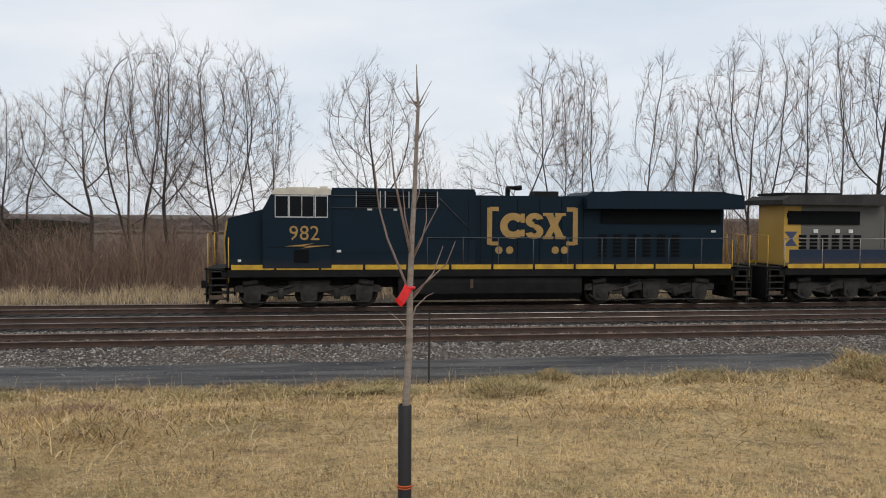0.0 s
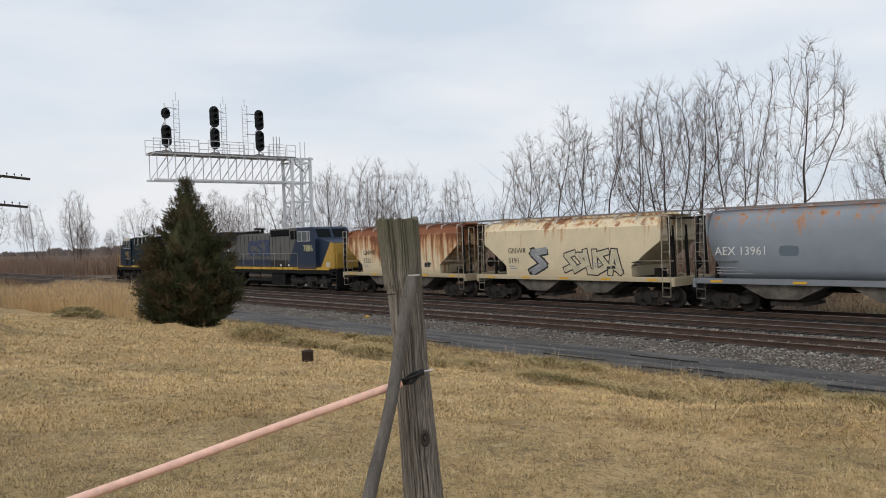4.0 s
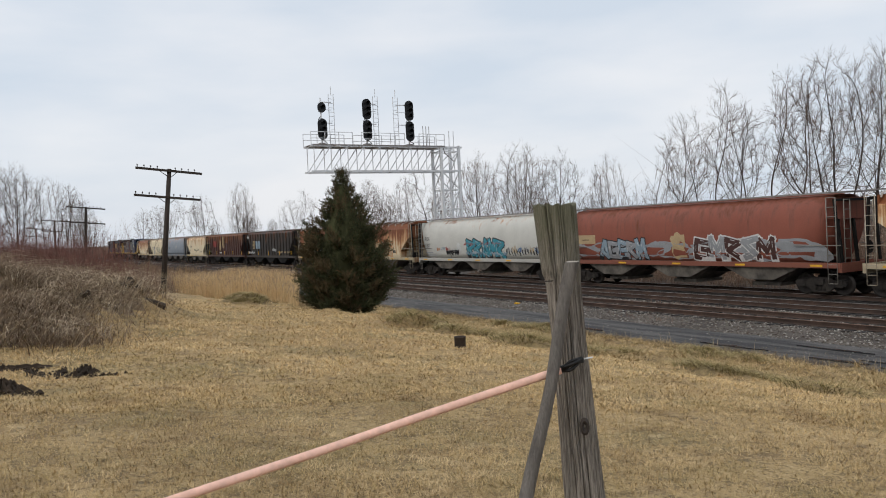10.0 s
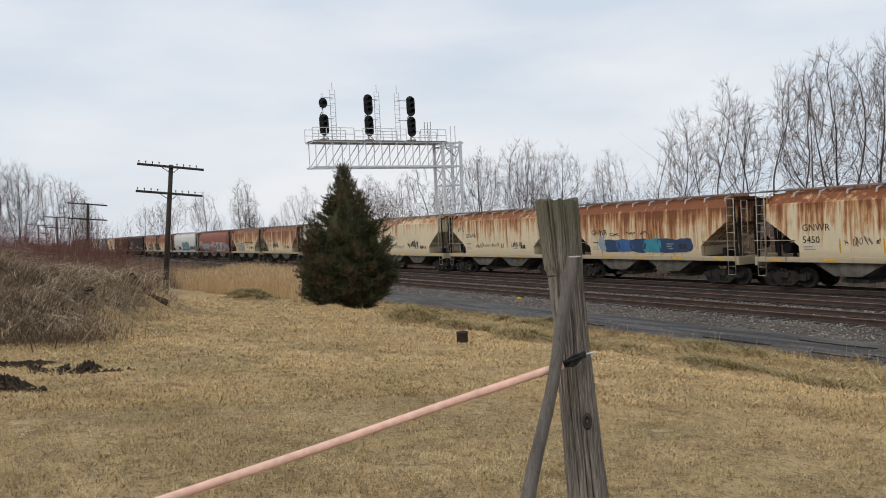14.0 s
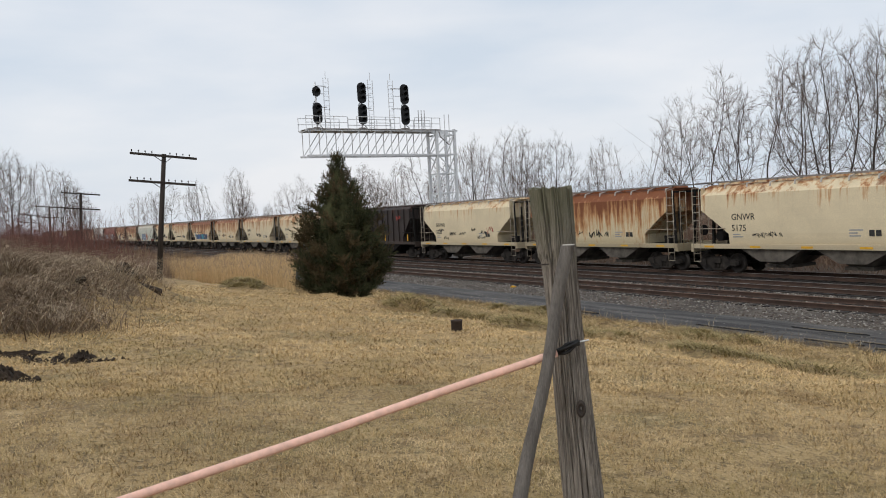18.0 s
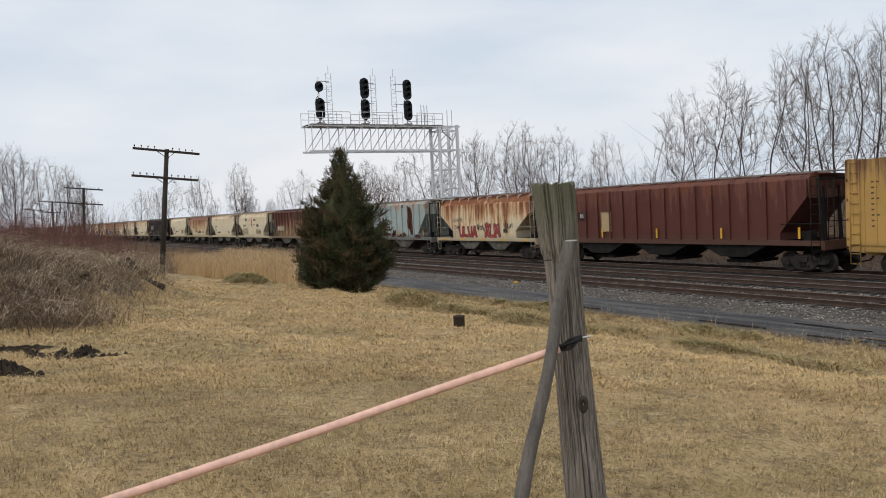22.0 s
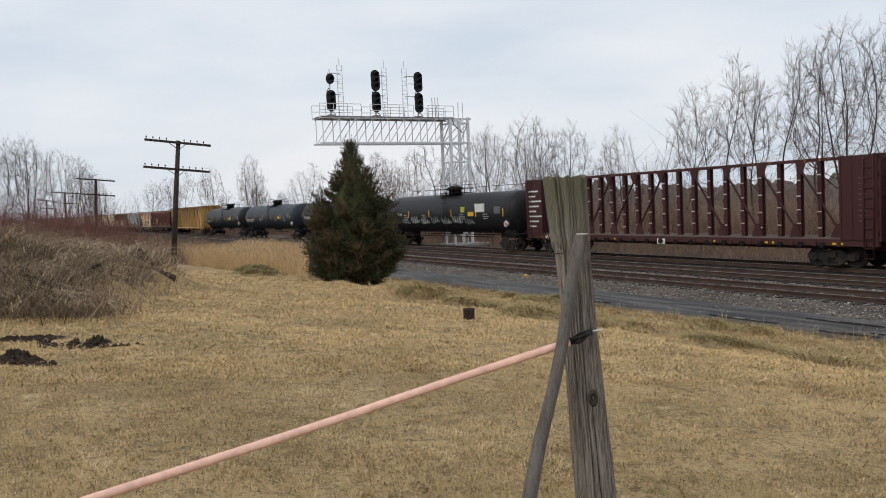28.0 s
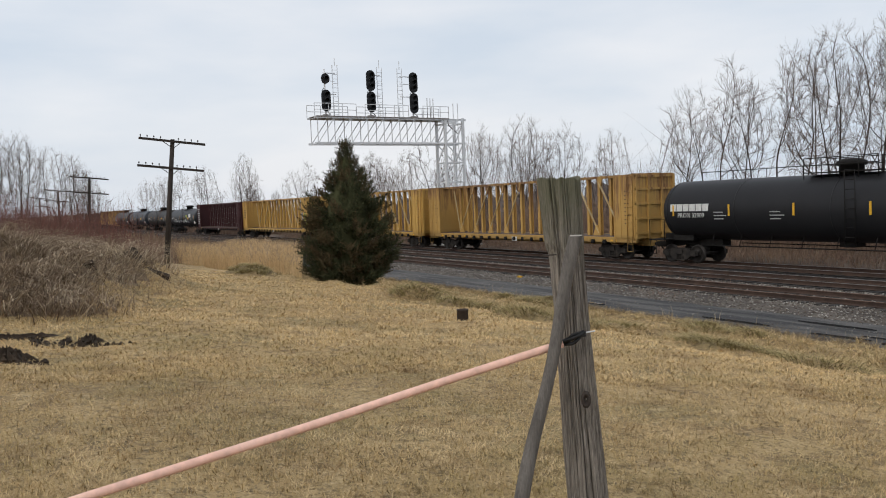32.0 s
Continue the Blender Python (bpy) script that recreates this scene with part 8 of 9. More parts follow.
TREES = [(-16.5, 47, 9.8, 4, 20), (-9.9, 46, 12.8, 0, 0), (-7.8, 44, 13.2, 2, 70), (-5.7, 46, 12.9, 0, 140), (-3.6, 48, 13.0, 1, 40), (-12.2, 45, 11.4, 6, 0),
         (2.8, 50, 13.3, 2, 200), (5.6, 44, 8.1, 3, 160), (11.2, 44.5, 10.4, 7, 0), (13.4, 47, 13.4, 1, 30), (17.0, 52, 14.2, 1, 90), (20.8, 50, 14.1, 3, 10), (21.6, 46, 12.0, 5, 60), (24.4, 44, 14.3, 0, 250),
         (30.1, 46, 15.3, 1, 300), (35.8, 48, 17.2, 2, 20), (38.9, 46, 16.1, 0, 80), (44.7, 48, 16.4, 1, 10), (52, 47, 15, 2, 130),
         (-41.0, 46, 12.8, 4, 0), (-38.6, 47, 11.0, 3, 20), (-36.4, 46, 12.9, 4, 20), (-34.0, 48, 13.3, 1, 310), (-30.4, 45, 13.2, 0, 190), (-28.6, 47, 13.3, 2, 30), (-26.2, 46, 13.6, 1, 70),
         (-22.6, 44, 13.9, 5, 0), (-18.0, 50, 10.7, 2, 10), (-47, 48, 10.5, 5, 60), (-53.7, 50, 9.7, 5, 210), (-59.7, 48, 10.6, 2, 100), (-71, 52, 11.3, 1, 40), (-70.9, 46, 11.2, 2, 240), (-52, 46, 8.0, 3, 310),
         (-65.6, 48, 11.8, 0, 20), (-77, 50, 12.1, 2, 160), (-84, 48, 11.0, 4, 260), (-94.9, 50, 10.8, 1, 20), (-101, 47, 10.0, 4, 80), (-112, 52, 11.5, 0, 130), (-124, 60, 12.6, 4, 200), (-141, 42, 13.5, 1, 90),
         (-135, 50, 11.5, 4, 20), (-150, 45, 12.0, 0, 50), (-168, 44, 13.1, 5, 240), (-190, 46, 12.4, 1, 180), (-212, 42, 13.0, 0, 300), (-226, 48, 14.9, 4, 30), (-250, 45, 14.0, 2, 80),
         (-85.3, 4.3, 11.2, 2, 30), (-84, 7.0, 10.2, 1, 90), (-86, 9.0, 9.6, 3, 180), (-82, 1.6, 11.5, 0, 250), (-85, -2.0, 12.0, 2, 10), (-95, 5, 12.4, 0, 70), (-100, 9, 10.5, 5, 120), (-78, -1.5, 9.5, 4, 60), (-110, 12, 10.0, 1, 220),
         (-75, -4, 10.5, 0, 330), (-120, 14, 9.5, 2, 10), (-140, 17, 9.0, 0, 90), (-160, 18.5, 9.0, 1, 160)]
# a ragged second row behind, thinner and lower
R2 = random.Random(77)
for k in range(14):
    TREES.append((-240 + 180 * (k + R2.random()) / 14, R2.uniform(56, 68), R2.uniform(7.5, 10.5), R2.randint(0, 6), R2.uniform(0, 360)))
for i, (x, y, top, kind, turn) in enumerate(TREES):
    tree(x, y, top, kind, turn, 1.0 + 0.12 * math.sin(i * 2.3))


# ---- cedar ----
def cedar():
    c = thing("red_cedar", "dense dark green cedar bronzed at the tips", "conifer", m=pose(-27.9, 12.25, 0.55))
    part("trunk", Shape().tube([(0, 0, -0.1), (0.03, 0, 2.5), (0.0, 0.05, 5.3)], [0.13, 0.08, 0.015], 8), M["bark"], c)
    rnd = random.Random(9)
    wood, green, bronze = Shape(), Shape(), Shape()

    def width(z):
        return float(np.interp(z, [0.0, 0.3, 0.9, 1.6, 2.45, 3.3, 3.9, 4.6, 5.2, 5.6], [0.95, 1.36, 1.63, 1.74, 1.66, 1.32, 0.90, 0.45, 0.18, 0.02]))

    def spray(p, d, L, shape):
        """A feathery branchlet: thin leaflets along a short axis."""
        side = d.cross(Vector((0, 0, 1)))
        side = side.normalized() if side.length > 0.05 else Vector((1, 0, 0))
        up = side.cross(d)
        for j in range(4):
            f = 0.15 + 0.27 * j
            a = rnd.uniform(0, math.pi)
            for q in (-1, 1):
                o = (side * math.cos(a) + up * math.sin(a)) * q
                b = p + d * L * f
                tip = b + (d * 0.85 + o * 0.6).normalized() * L * (0.6 - 0.3 * f)
                w = (o.cross(d)).normalized() * L * 0.06
                shape.add([b - w, b + w, tip], [(0, 1, 2)])

    for i in range(330):
        z = 5.35 * (i + rnd.random()) / 330
        z = 0.1 + 5.25 * (z / 5.35) ** 1.1
        a = i * 2.39996 + rnd.uniform(-0.3, 0.3)
        rise = rnd.uniform(0.25, 0.75) * (1.0 if z < 3.6 else 0.55)
        reach = width(min(5.6, z)) * rnd.uniform(0.64, 1.08) * (1 + 0.13 * noise.noise((math.cos(a) * 1.7, math.sin(a) * 1.7, z * 0.9)))
        out = Vector((math.cos(a), math.sin(a), 0))
        base = Vector((0, 0, max(0.05, z - rise)))
        n = 7
        pts = [base + out * reach * (k / n) ** 0.75 + Vector((0, 0, rise * (k / n) ** 1.5)) for k in range(n + 1)]
        wood.tube(pts, [0.018 * (1 - 0.8 * k / n) for k in range(n + 1)], 3, False)
        warm = rnd.random() < 0.5
        L = 0.30 if z < 3.2 else 0.24 if z < 4.3 else 0.17
        for _ in range(int(10 + 16 * reach)):
            f = 0.30 + 0.70 * rnd.random() ** 0.65
            x = min(f * n, n - 0.001)
            k = int(x)
            ax = (pts[k + 1] - pts[k]).normalized()
            b = pts[k].lerp(pts[k + 1], x - k) + Vector((rnd.gauss(0, 0.05), rnd.gauss(0, 0.05), rnd.gauss(0, 0.05)))
            d = (ax * 0.8 + Vector((rnd.gauss(0, 0.45), rnd.gauss(0, 0.45), 0.35 + rnd.gauss(0, 0.35)))).normalized()
            spray(b, d, L * rnd.uniform(0.6, 1.25), bronze if warm and f > 0.6 else green)
    tip = Vector((0, 0.04, 5.2))
    for _ in range(40):
        spray(Vector((rnd.gauss(0, 0.03), 0.04 + rnd.gauss(0, 0.03), rnd.uniform(4.7, 5.5))), Vector((rnd.gauss(0, 0.4), rnd.gauss(0, 0.4), 1)).normalized(), 0.12, bronze)
    part("bough_wood", wood, M["bark"], c)
    tagged(part("foliage", green, M["needles"], c), kind="stuff")
    tagged(part("bronzed_foliage", bronze, M["needles_tip"], c, "bronzed brown-green outer sprays"), kind="stuff")
    # closed foliage shell added inside the crown to keep sky from showing through
    s = Shape()
    n = 18
    zs = [0.15, 0.6, 1.2, 2.0, 2.8, 3.4, 3.9, 4.4, 4.8]
    vs = [(width(z) * 0.5 * (1 + 0.3 * noise.noise((k, z * 2, 1))) * math.cos(2 * math.pi * k / n), width(z) * 0.5 * math.sin(2 * math.pi * k / n), z) for z in zs for k in range(n)]
    s.add(vs, [(j * n + k, j * n + (k + 1) % n, (j + 1) * n + (k + 1) % n, (j + 1) * n + k) for j in range(len(zs) - 1) for k in range(n)])
    part("inner_growth", s, M["needles"], c)


cedar()


# ---- brush, reeds, straw: counted by nobody ----
def quick_mesh(name, v, tri, material):
    me = bpy.data.meshes.new(name)
    me.vertices.add(len(v))
    me.vertices.foreach_set("co", v.astype(np.float32).ravel())
    me.loops.add(tri.size)
    me.loops.foreach_set("vertex_index", tri.astype(np.int32).ravel())
    me.polygons.add(len(tri))
    me.polygons.foreach_set("loop_start", np.arange(0, tri.size, 3, dtype=np.int32))
    me.update(calc_edges=True)
    me.materials.append(material)
    return new(name, me)


def stems(name, spots, material, label, category, twigs=0, droop=0.0, towards=None):
    """Thin stems in four bent pieces with side twigs: rows of (x, y, z, height, lean, half width)."""
    rg = np.random.default_rng(len(name) * 31 + len(spots))
    s = np.array(spots)
    n = len(s)
    p, h, ln, w = s[:, :3], s[:, 3], s[:, 4], s[:, 5]
    a = rg.uniform(0, 2 * np.pi, n) if towards is None else towards + rg.normal(0, 0.5, n)
    b = rg.uniform(0, np.pi, n)
    d = np.stack([np.cos(a), np.sin(a), np.zeros(n)], 1)
    side = np.stack([np.cos(b), np.sin(b), np.zeros(n)], 1) * w[:, None]
    verts, tris = [], []
    fr = [0.0, 0.35, 0.7, 1.0]
    cen = []
    for f in fr:
        up = h * (f - droop * f * f)
        cen.append(p + d * (h * ln * f ** 1.6)[:, None] + np.stack([rg.normal(0, 0.02, n) * f * h, rg.normal(0, 0.02, n) * f * h, up], 1))
    blk = np.concatenate([np.stack([c - side * (1 - 0.75 * f), c + side * (1 - 0.75 * f)], 1) for c, f in zip(cen, fr)], 1)
    verts.append(blk.reshape(-1, 3))
    base = np.arange(n)[:, None] * 8
    q = np.array([[0, 1, 3], [0, 3, 2], [2, 3, 5], [2, 5, 4], [4, 5, 7], [4, 7, 6]])
    tris.append((base[:, None, :] + q[None]).reshape(-1, 3))
    off = n * 8
    for t_ in range(twigs):
        f = rg.uniform(0.3, 0.95, n)[:, None]
        k = np.clip((f * 3).astype(int), 0, 2)
        c = np.stack(cen, 1)
        g = f * 3 - k
        i = np.arange(n)
        st = c[i, k[:, 0]] * (1 - g) + c[i, k[:, 0] + 1] * g
        dr = np.stack([rg.normal(0, 0.5, n), rg.normal(0, 0.5, n), rg.uniform(0.1, 0.9, n)], 1)
        en = st + dr * (h * rg.uniform(0.2, 0.45, n))[:, None]
        blk = np.stack([st - side * 0.5, st + side * 0.5, en], 1)
        verts.append(blk.reshape(-1, 3))
        tris.append(off + np.arange(n)[:, None] * 3 + np.array([[0, 1, 2]]))
        off += n * 3
    ob = quick_mesh(name, np.concatenate(verts), np.concatenate(tris), material)
    return tagged(ob, label, category, kind="stuff")


R = random.Random(21)


def field(n, x0, x1, y0, y1, h0, h1, ln, w, keep=lambda x, y: True, clump=0.5, cs=0.3):
    out = []
    while len(out) < n:
        x, y = R.uniform(x0, x1), R.uniform(y0, y1)
        if keep(x, y):
            q = noise.noise((x * cs, y * cs, 2)) + 0.5 * noise.noise((x * cs * 3, y * cs * 3, 4))
            if q < R.uniform(-1.2, 0.1) * clump * 2:
                continue
            out.append((x, y, ground_z(x, y) - 0.05, R.uniform(h0, h1) * max(0.35, 1.0 + clump * 1.1 * q), R.uniform(0, ln), w * R.uniform(0.6, 1.4)))
    return out


stems("brush", field(46000, -130, 62, 40.0, 48, 1.2, 3.2, 1.2, 0.012, clump=0.75), M["brush"], "tangled brown winter brush behind the tracks", "brush", 4)
stems("brush_far", field(12000, -330, -120, 36.5, 46, 1.2, 3.2, 0.5, 0.03), M["brush"], "brown brush along the distant line", "brush", 1)
stems("brush_behind", field(9000, -70, 50, 48, 60, 1.2, 3.0, 0.7, 0.017, clump=0.6, cs=0.15), M["brush"], "taller brown brush farther back", "brush", 5)
stems("saplings", field(1100, -130, 62, 41, 56, 3.0, 6.5, 0.12, 0.018, clump=0.6), M["twig"], "thin leafless saplings among the brush", "brush", 14)
stems("weed_verge", field(12000, -110, -15, 36.8, 40.2, 0.3, 0.9, 0.9, 0.011, clump=0.7, cs=0.5), M["brush"], "brown dead weeds at the foot of the brush", "weeds", 2, 0.2)
stems("straw_verge", field(17000, -17, 62, 36.6, 40.2, 0.35, 1.0, 1.0, 0.011, clump=0.7, cs=0.5), M["straw"], "bleached dead grass at the foot of the brush", "dead grass", 0, 0.3)
REEDS = field(16000, -62, -33.3, 12.5, 18.4, 1.0, 1.75, 0.2, 0.009, lambda x, y: 12.5 + 0.5 * noise.noise((x * 0.5, 0, 0)) < y < -0.37 * x and (x < -35.5 or y > 13.2), 0.3, 0.25)
stems("reeds", REEDS, M["reed"], "straw-coloured reeds standing in the ditch", "reeds", 1, 0.05)
stems("reed_plumes", [(x, y, z + 0.86 * h, 0.26, 0.5, 0.02) for x, y, z, h, ln, w in REEDS[::5]], M["plume"], "feathery seed heads of the reeds", "reeds", 2, 0.4)
stems("reeds_far", field(10000, -130, -60, 12.0, 19.5, 0.8, 1.5, 0.25, 0.018), M["reed_dull"], "brown reeds and dead grass farther along", "reeds", 1)
stems("red_brush", field(22000, -100, -37, -12, 8.6, 1.3, 3.2, 0.35, 0.010, lambda x, y: y < 7.4 + (x + 46) * -0.02), M["red_stem"], "reddish brown dogwood brush beyond the brush pile", "brush", 3)
stems("brown_thicket", field(13000, -125, -57, 7.5, 13.5, 0.6, 1.7, 0.5, 0.013), M["brush"], "low brown thicket along the ditch", "brush", 3)


def far_woods():
    """A distant wooded ridge: rows of bare crowns that merge into one band."""
    vs, fs = [], []
    rnd = random.Random(4)
    for row, (y, h, step) in enumerate(((150, 6.0, 2.2), (190, 8.0, 2.6), (240, 11.0, 3.2))):
        x = -700
        while x < 420:
            z0 = -1.0
            hh = h * (1.0 if x < -90 else 0.46) * (0.75 + 0.35 * noise.noise((x * 0.012, row * 3, 0)) + 0.22 * noise.noise((x * 0.08, row, 4)))
            w = step * rnd.uniform(0.7, 1.3)
            n = len(vs)
            yy = y + rnd.uniform(-6, 6)
            vs += [(x - w, yy, z0), (x + w, yy + 2, z0), (x + w * 1.15, yy + 1, z0 + hh * 0.6), (x + w * 0.35, yy, z0 + hh * rnd.uniform(0.85, 1.0)), (x - w * 0.3, yy, z0 + hh), (x - w * 1.1, yy, z0 + hh * rnd.uniform(0.5, 0.75))]
            fs.append(tuple(range(n, n + 6)))
            x += step
    me = bpy.data.meshes.new("far_woods")
    me.from_pydata(vs, [], fs)
    me.materials.append(M["far_wood"])
    tagged(new("far_woods", me), "distant grey-brown leafless woods on a low ridge", "woods", kind="stuff")


far_woods()


# ---- grass, stones, sleepers ----
def blade_mesh(name, pts, length, width, lean, material, label, category, seed, curl=0.35):
    """Many bent blades, two triangles each, from arrays of feet."""
    rg = np.random.default_rng(seed)
    n = len(pts)
    a = rg.uniform(0, 2 * np.pi, n)
    ln = rg.uniform(lean[0], lean[1], n)
    h = length * rg.uniform(0.55, 1.35, n)
    b = a + np.pi / 2 + rg.normal(0, 0.4, n)
    d = np.stack([np.cos(a), np.sin(a), np.zeros(n)], 1)
    w = np.stack([np.cos(b), np.sin(b), np.zeros(n)], 1) * (width * rg.uniform(0.6, 1.3, n))[:, None]
    up = np.array([0, 0, 1.0])
    mid = pts + d * (h * ln * 0.4)[:, None] + up * (h * 0.6 * (1 - 0.24 * ln))[:, None]
    tip = pts + d * (h * (ln * 0.9 + curl * 0.3))[:, None] + up * (h * (1 - 0.35 * ln))[:, None]
    foot = pts - up * 0.01
    v = np.stack([foot - w, foot + w, mid + w * 0.7, mid - w * 0.7, tip], 1).reshape(-1, 3)
    i = np.arange(n)[:, None] * 5
    tri = np.concatenate([i + np.array([[0, 1, 2]]), i + np.array([[0, 2, 3]]), i + np.array([[3, 2, 4]])], 1).reshape(-1, 3)
    me = bpy.data.meshes.new(name)
    me.vertices.add(len(v))
    me.vertices.foreach_set("co", v.astype(np.float32).ravel())
    me.loops.add(tri.size)
    me.loops.foreach_set("vertex_index", tri.astype(np.int32).ravel())
    me.polygons.add(len(tri))
    me.polygons.foreach_set("loop_start", np.arange(0, tri.size, 3, dtype=np.int32))
    me.update(calc_edges=True)
    me.materials.append(material)
    return tagged(new(name, me), label, category, kind="stuff")


def lawn_points(n, d0, d1, seed, az0=-48, az1=96):
    """Feet spread evenly as seen from the camera: thinner with distance from where it stands."""
    rg = np.random.default_rng(seed)
    out = []
    while len(out) < n:
        d = d0 * (d1 / d0) ** rg.random()
        a = radians(rg.uniform(az0, az1))
        x, y = -d * math.sin(a), d * math.cos(a)
        if y > 18.8 or in_pile(x, y):
            continue
        if noise.noise((x * 1.3, y * 1.3, 9)) + 0.5 * noise.noise((x * 4, y * 4, 2)) + 0.9 * noise.noise((x * 9, y * 9, 6)) < rg.uniform(-1.1, 0.3):
            continue
        out.append((x, y, ground_z(x, y)))
    return np.array(out)


p = lawn_points(250000, 3.4, 11, 1)
blade_mesh("lawn_grass", p, np.full(len(p), 0.058), np.full(len(p), 0.0023), (0.7, 2.1), M["blade"], "short dry tan lawn grass", "grass", 5)
p = lawn_points(200000, 9.5, 38, 2)
d = np.hypot(p[:, 0], p[:, 1])
blade_mesh("lawn_grass_farther", p, 0.05 + 0.0010 * d, 0.0008 + 0.00034 * d, (0.8, 2.2), M["blade"], "dry tan lawn grass farther out", "grass", 6)

# rougher grass on the bank and along the road edge, in tussocks
rg = np.random.default_rng(8)
feet = []
for k in range(3400):
    x = rg.uniform(-42, 16)
    y = rg.uniform(11.3, 19.1)
    if noise.noise((x * 0.35, y * 0.5, 6)) < rg.uniform(-0.5, 0.3):
        continue
    m_ = rg.integers(14, 46)
    r = rg.uniform(0.08, 0.35)
    for _ in range(m_):
        a, q = rg.uniform(0, 6.28), r * abs(rg.normal(0, 0.6))
        feet.append((x + q * math.cos(a), y + q * math.sin(a)))
for mx, my, mr, mh in MOUNDS[:16]:
    for _ in range(400):
        feet.append((mx + mr * rg.normal(0, 0.55), my + mr * rg.normal(0, 0.5)))
feet = np.array([(x, y, ground_z(x, y)) for x, y in feet])
blade_mesh("rough_grass", feet, np.full(len(feet), 0.21), np.full(len(feet), 0.0055), (0.5, 2.0), M["tuft"], "rough tussocky dead grass on the bank", "grass", 9)
# grassy humps along the lip of the lawn and down the bank
HUMPS = [(-19.2, 10.3, 0.85, 0.36), (-17.1, 10.3, 0.6, 0.24), (-16.3, 10.6, 0.35, 0.16), (-14.5, 10.5, 0.85, 0.28), (-13.6, 11.2, 0.5, 0.2), (-20.6, 11.5, 0.9, 0.3), (-15.6, 12.4, 0.7, 0.25), (-33.6, 10.2, 1.2, 0.4), (-32.2, 9.8, 0.8, 0.26), (-35.0, 10.8, 0.9, 0.3)]
for k in range(46):
    x = rg.uniform(-26, 14)
    HUMPS.append((x, rg.uniform(13.2, 17.6), rg.uniform(0.35, 0.95), rg.uniform(0.14, 0.34)))
for k in range(16):
    HUMPS.append((rg.uniform(-12, 13), rg.uniform(11.2, 12.4), rg.uniform(0.4, 0.9), rg.uniform(0.12, 0.24)))
vs, fs, sp, wy = [], [], [], []
for i, (x, y, r, h) in enumerate(HUMPS):
    n, rings = 18, 5
    b = len(vs)
    for j in range(rings + 1):
        q = j / rings
        for k in range(n):
            a = 2 * math.pi * k / n
            w = q * r * (1 + 0.6 * noise.noise((math.cos(a) * 1.4, math.sin(a) * 1.4, i * 3.1)))
            px, py = x + 1.25 * w * math.cos(a), y + 0.8 * w * math.sin(a)
            vs.append((px, py, ground_z(px, py) - 0.02 + 0.75 * h * (1 - q ** 1.9) * (1 + 0.7 * noise.noise((px * 2.2, py * 3, 1)))))
    fs += [(b + j * n + k, b + j * n + (k + 1) % n, b + (j + 1) * n + (k + 1) % n, b + (j + 1) * n + k) for j in range(rings) for k in range(n)]
    for _ in range(int(1100 * r * r + 90)):
        a, q = rg.uniform(0, 6.28), math.sqrt(rg.random()) * 0.85
        px, py = x + 1.25 * r * q * math.cos(a), y + 0.8 * r * q * math.sin(a)
        sp.append((px, py, ground_z(px, py) + 0.75 * h * (1 - q ** 1.9) - 0.03, rg.uniform(0.12, 0.30), rg.uniform(0.5, 1.7), 0.002 + 0.00024 * math.hypot(x, y)))
        wy.append(a + rg.normal(0, 0.5))
# the toned-down base paints in the shade below the drooping grass
tagged(part("grass_humps", Shape().add(vs, fs, True), M["bank"]), "low humps of matted turf on the bank", "turf", kind="stuff")
stems("hump_grass", sp, M["tussock_blade"], "olive and straw grass drooping over the humps", "grass", 0, 0.55, np.array(wy))
# brown dead patch on the lawn
sp = [(x, y, ground_z(x, y), rg.uniform(0.05, 0.14), rg.uniform(0.2, 1.4), 0.004) for x, y in ((-2.5 + 0.55 * rg.normal(), 9.65 + 0.22 * rg.normal()) for _ in range(900))]
stems("dead_patch", sp, M["red_weed"], "brown dead weeds on the lawn", "weeds", 2, 0.3)
# arching tussocks that make the bank lumpy
sp, wy = [], []
for k in range(300):
    x = rg.uniform(-40, 14)
    y = rg.uniform(11.6, 18.6) if k % 3 else rg.uniform(11.2, 13.6)
    if noise.noise((x * 0.3, y * 0.45, 16)) < rg.uniform(-0.45, 0.2):
        continue
    r = rg.uniform(0.22, 0.6)
    for _ in range(int(60 + 150 * r)):
        a, q = rg.uniform(0, 6.28), r * 0.55 * math.sqrt(rg.random())
        px, py = x + 1.5 * q * math.cos(a), y + q * math.sin(a)
        sp.append((px, py, ground_z(px, py) - 0.02, rg.uniform(0.5, 1.0) * (0.14 + 0.5 * r), rg.uniform(0.3, 1.3), 0.0055))
        wy.append(a)
stems("tussocks", sp, M["tuft"], "arching tussocks of dead grass on the bank", "grass", 0, 0.62, np.array(wy))
sp = [(x, y, ground_z(x, y), rg.uniform(0.08, 0.3), rg.uniform(0, 1.2), 0.005) for x, y in ((x, 18.55 + 0.4 * rg.normal() + 0.3 * math.sin(x * 0.7)) for x in rg.uniform(-50, 18, 15000))]
stems("edge_weeds", sp, M["edge_weed"], "brown dead weeds along the road edge", "weeds", 1, 0.2)
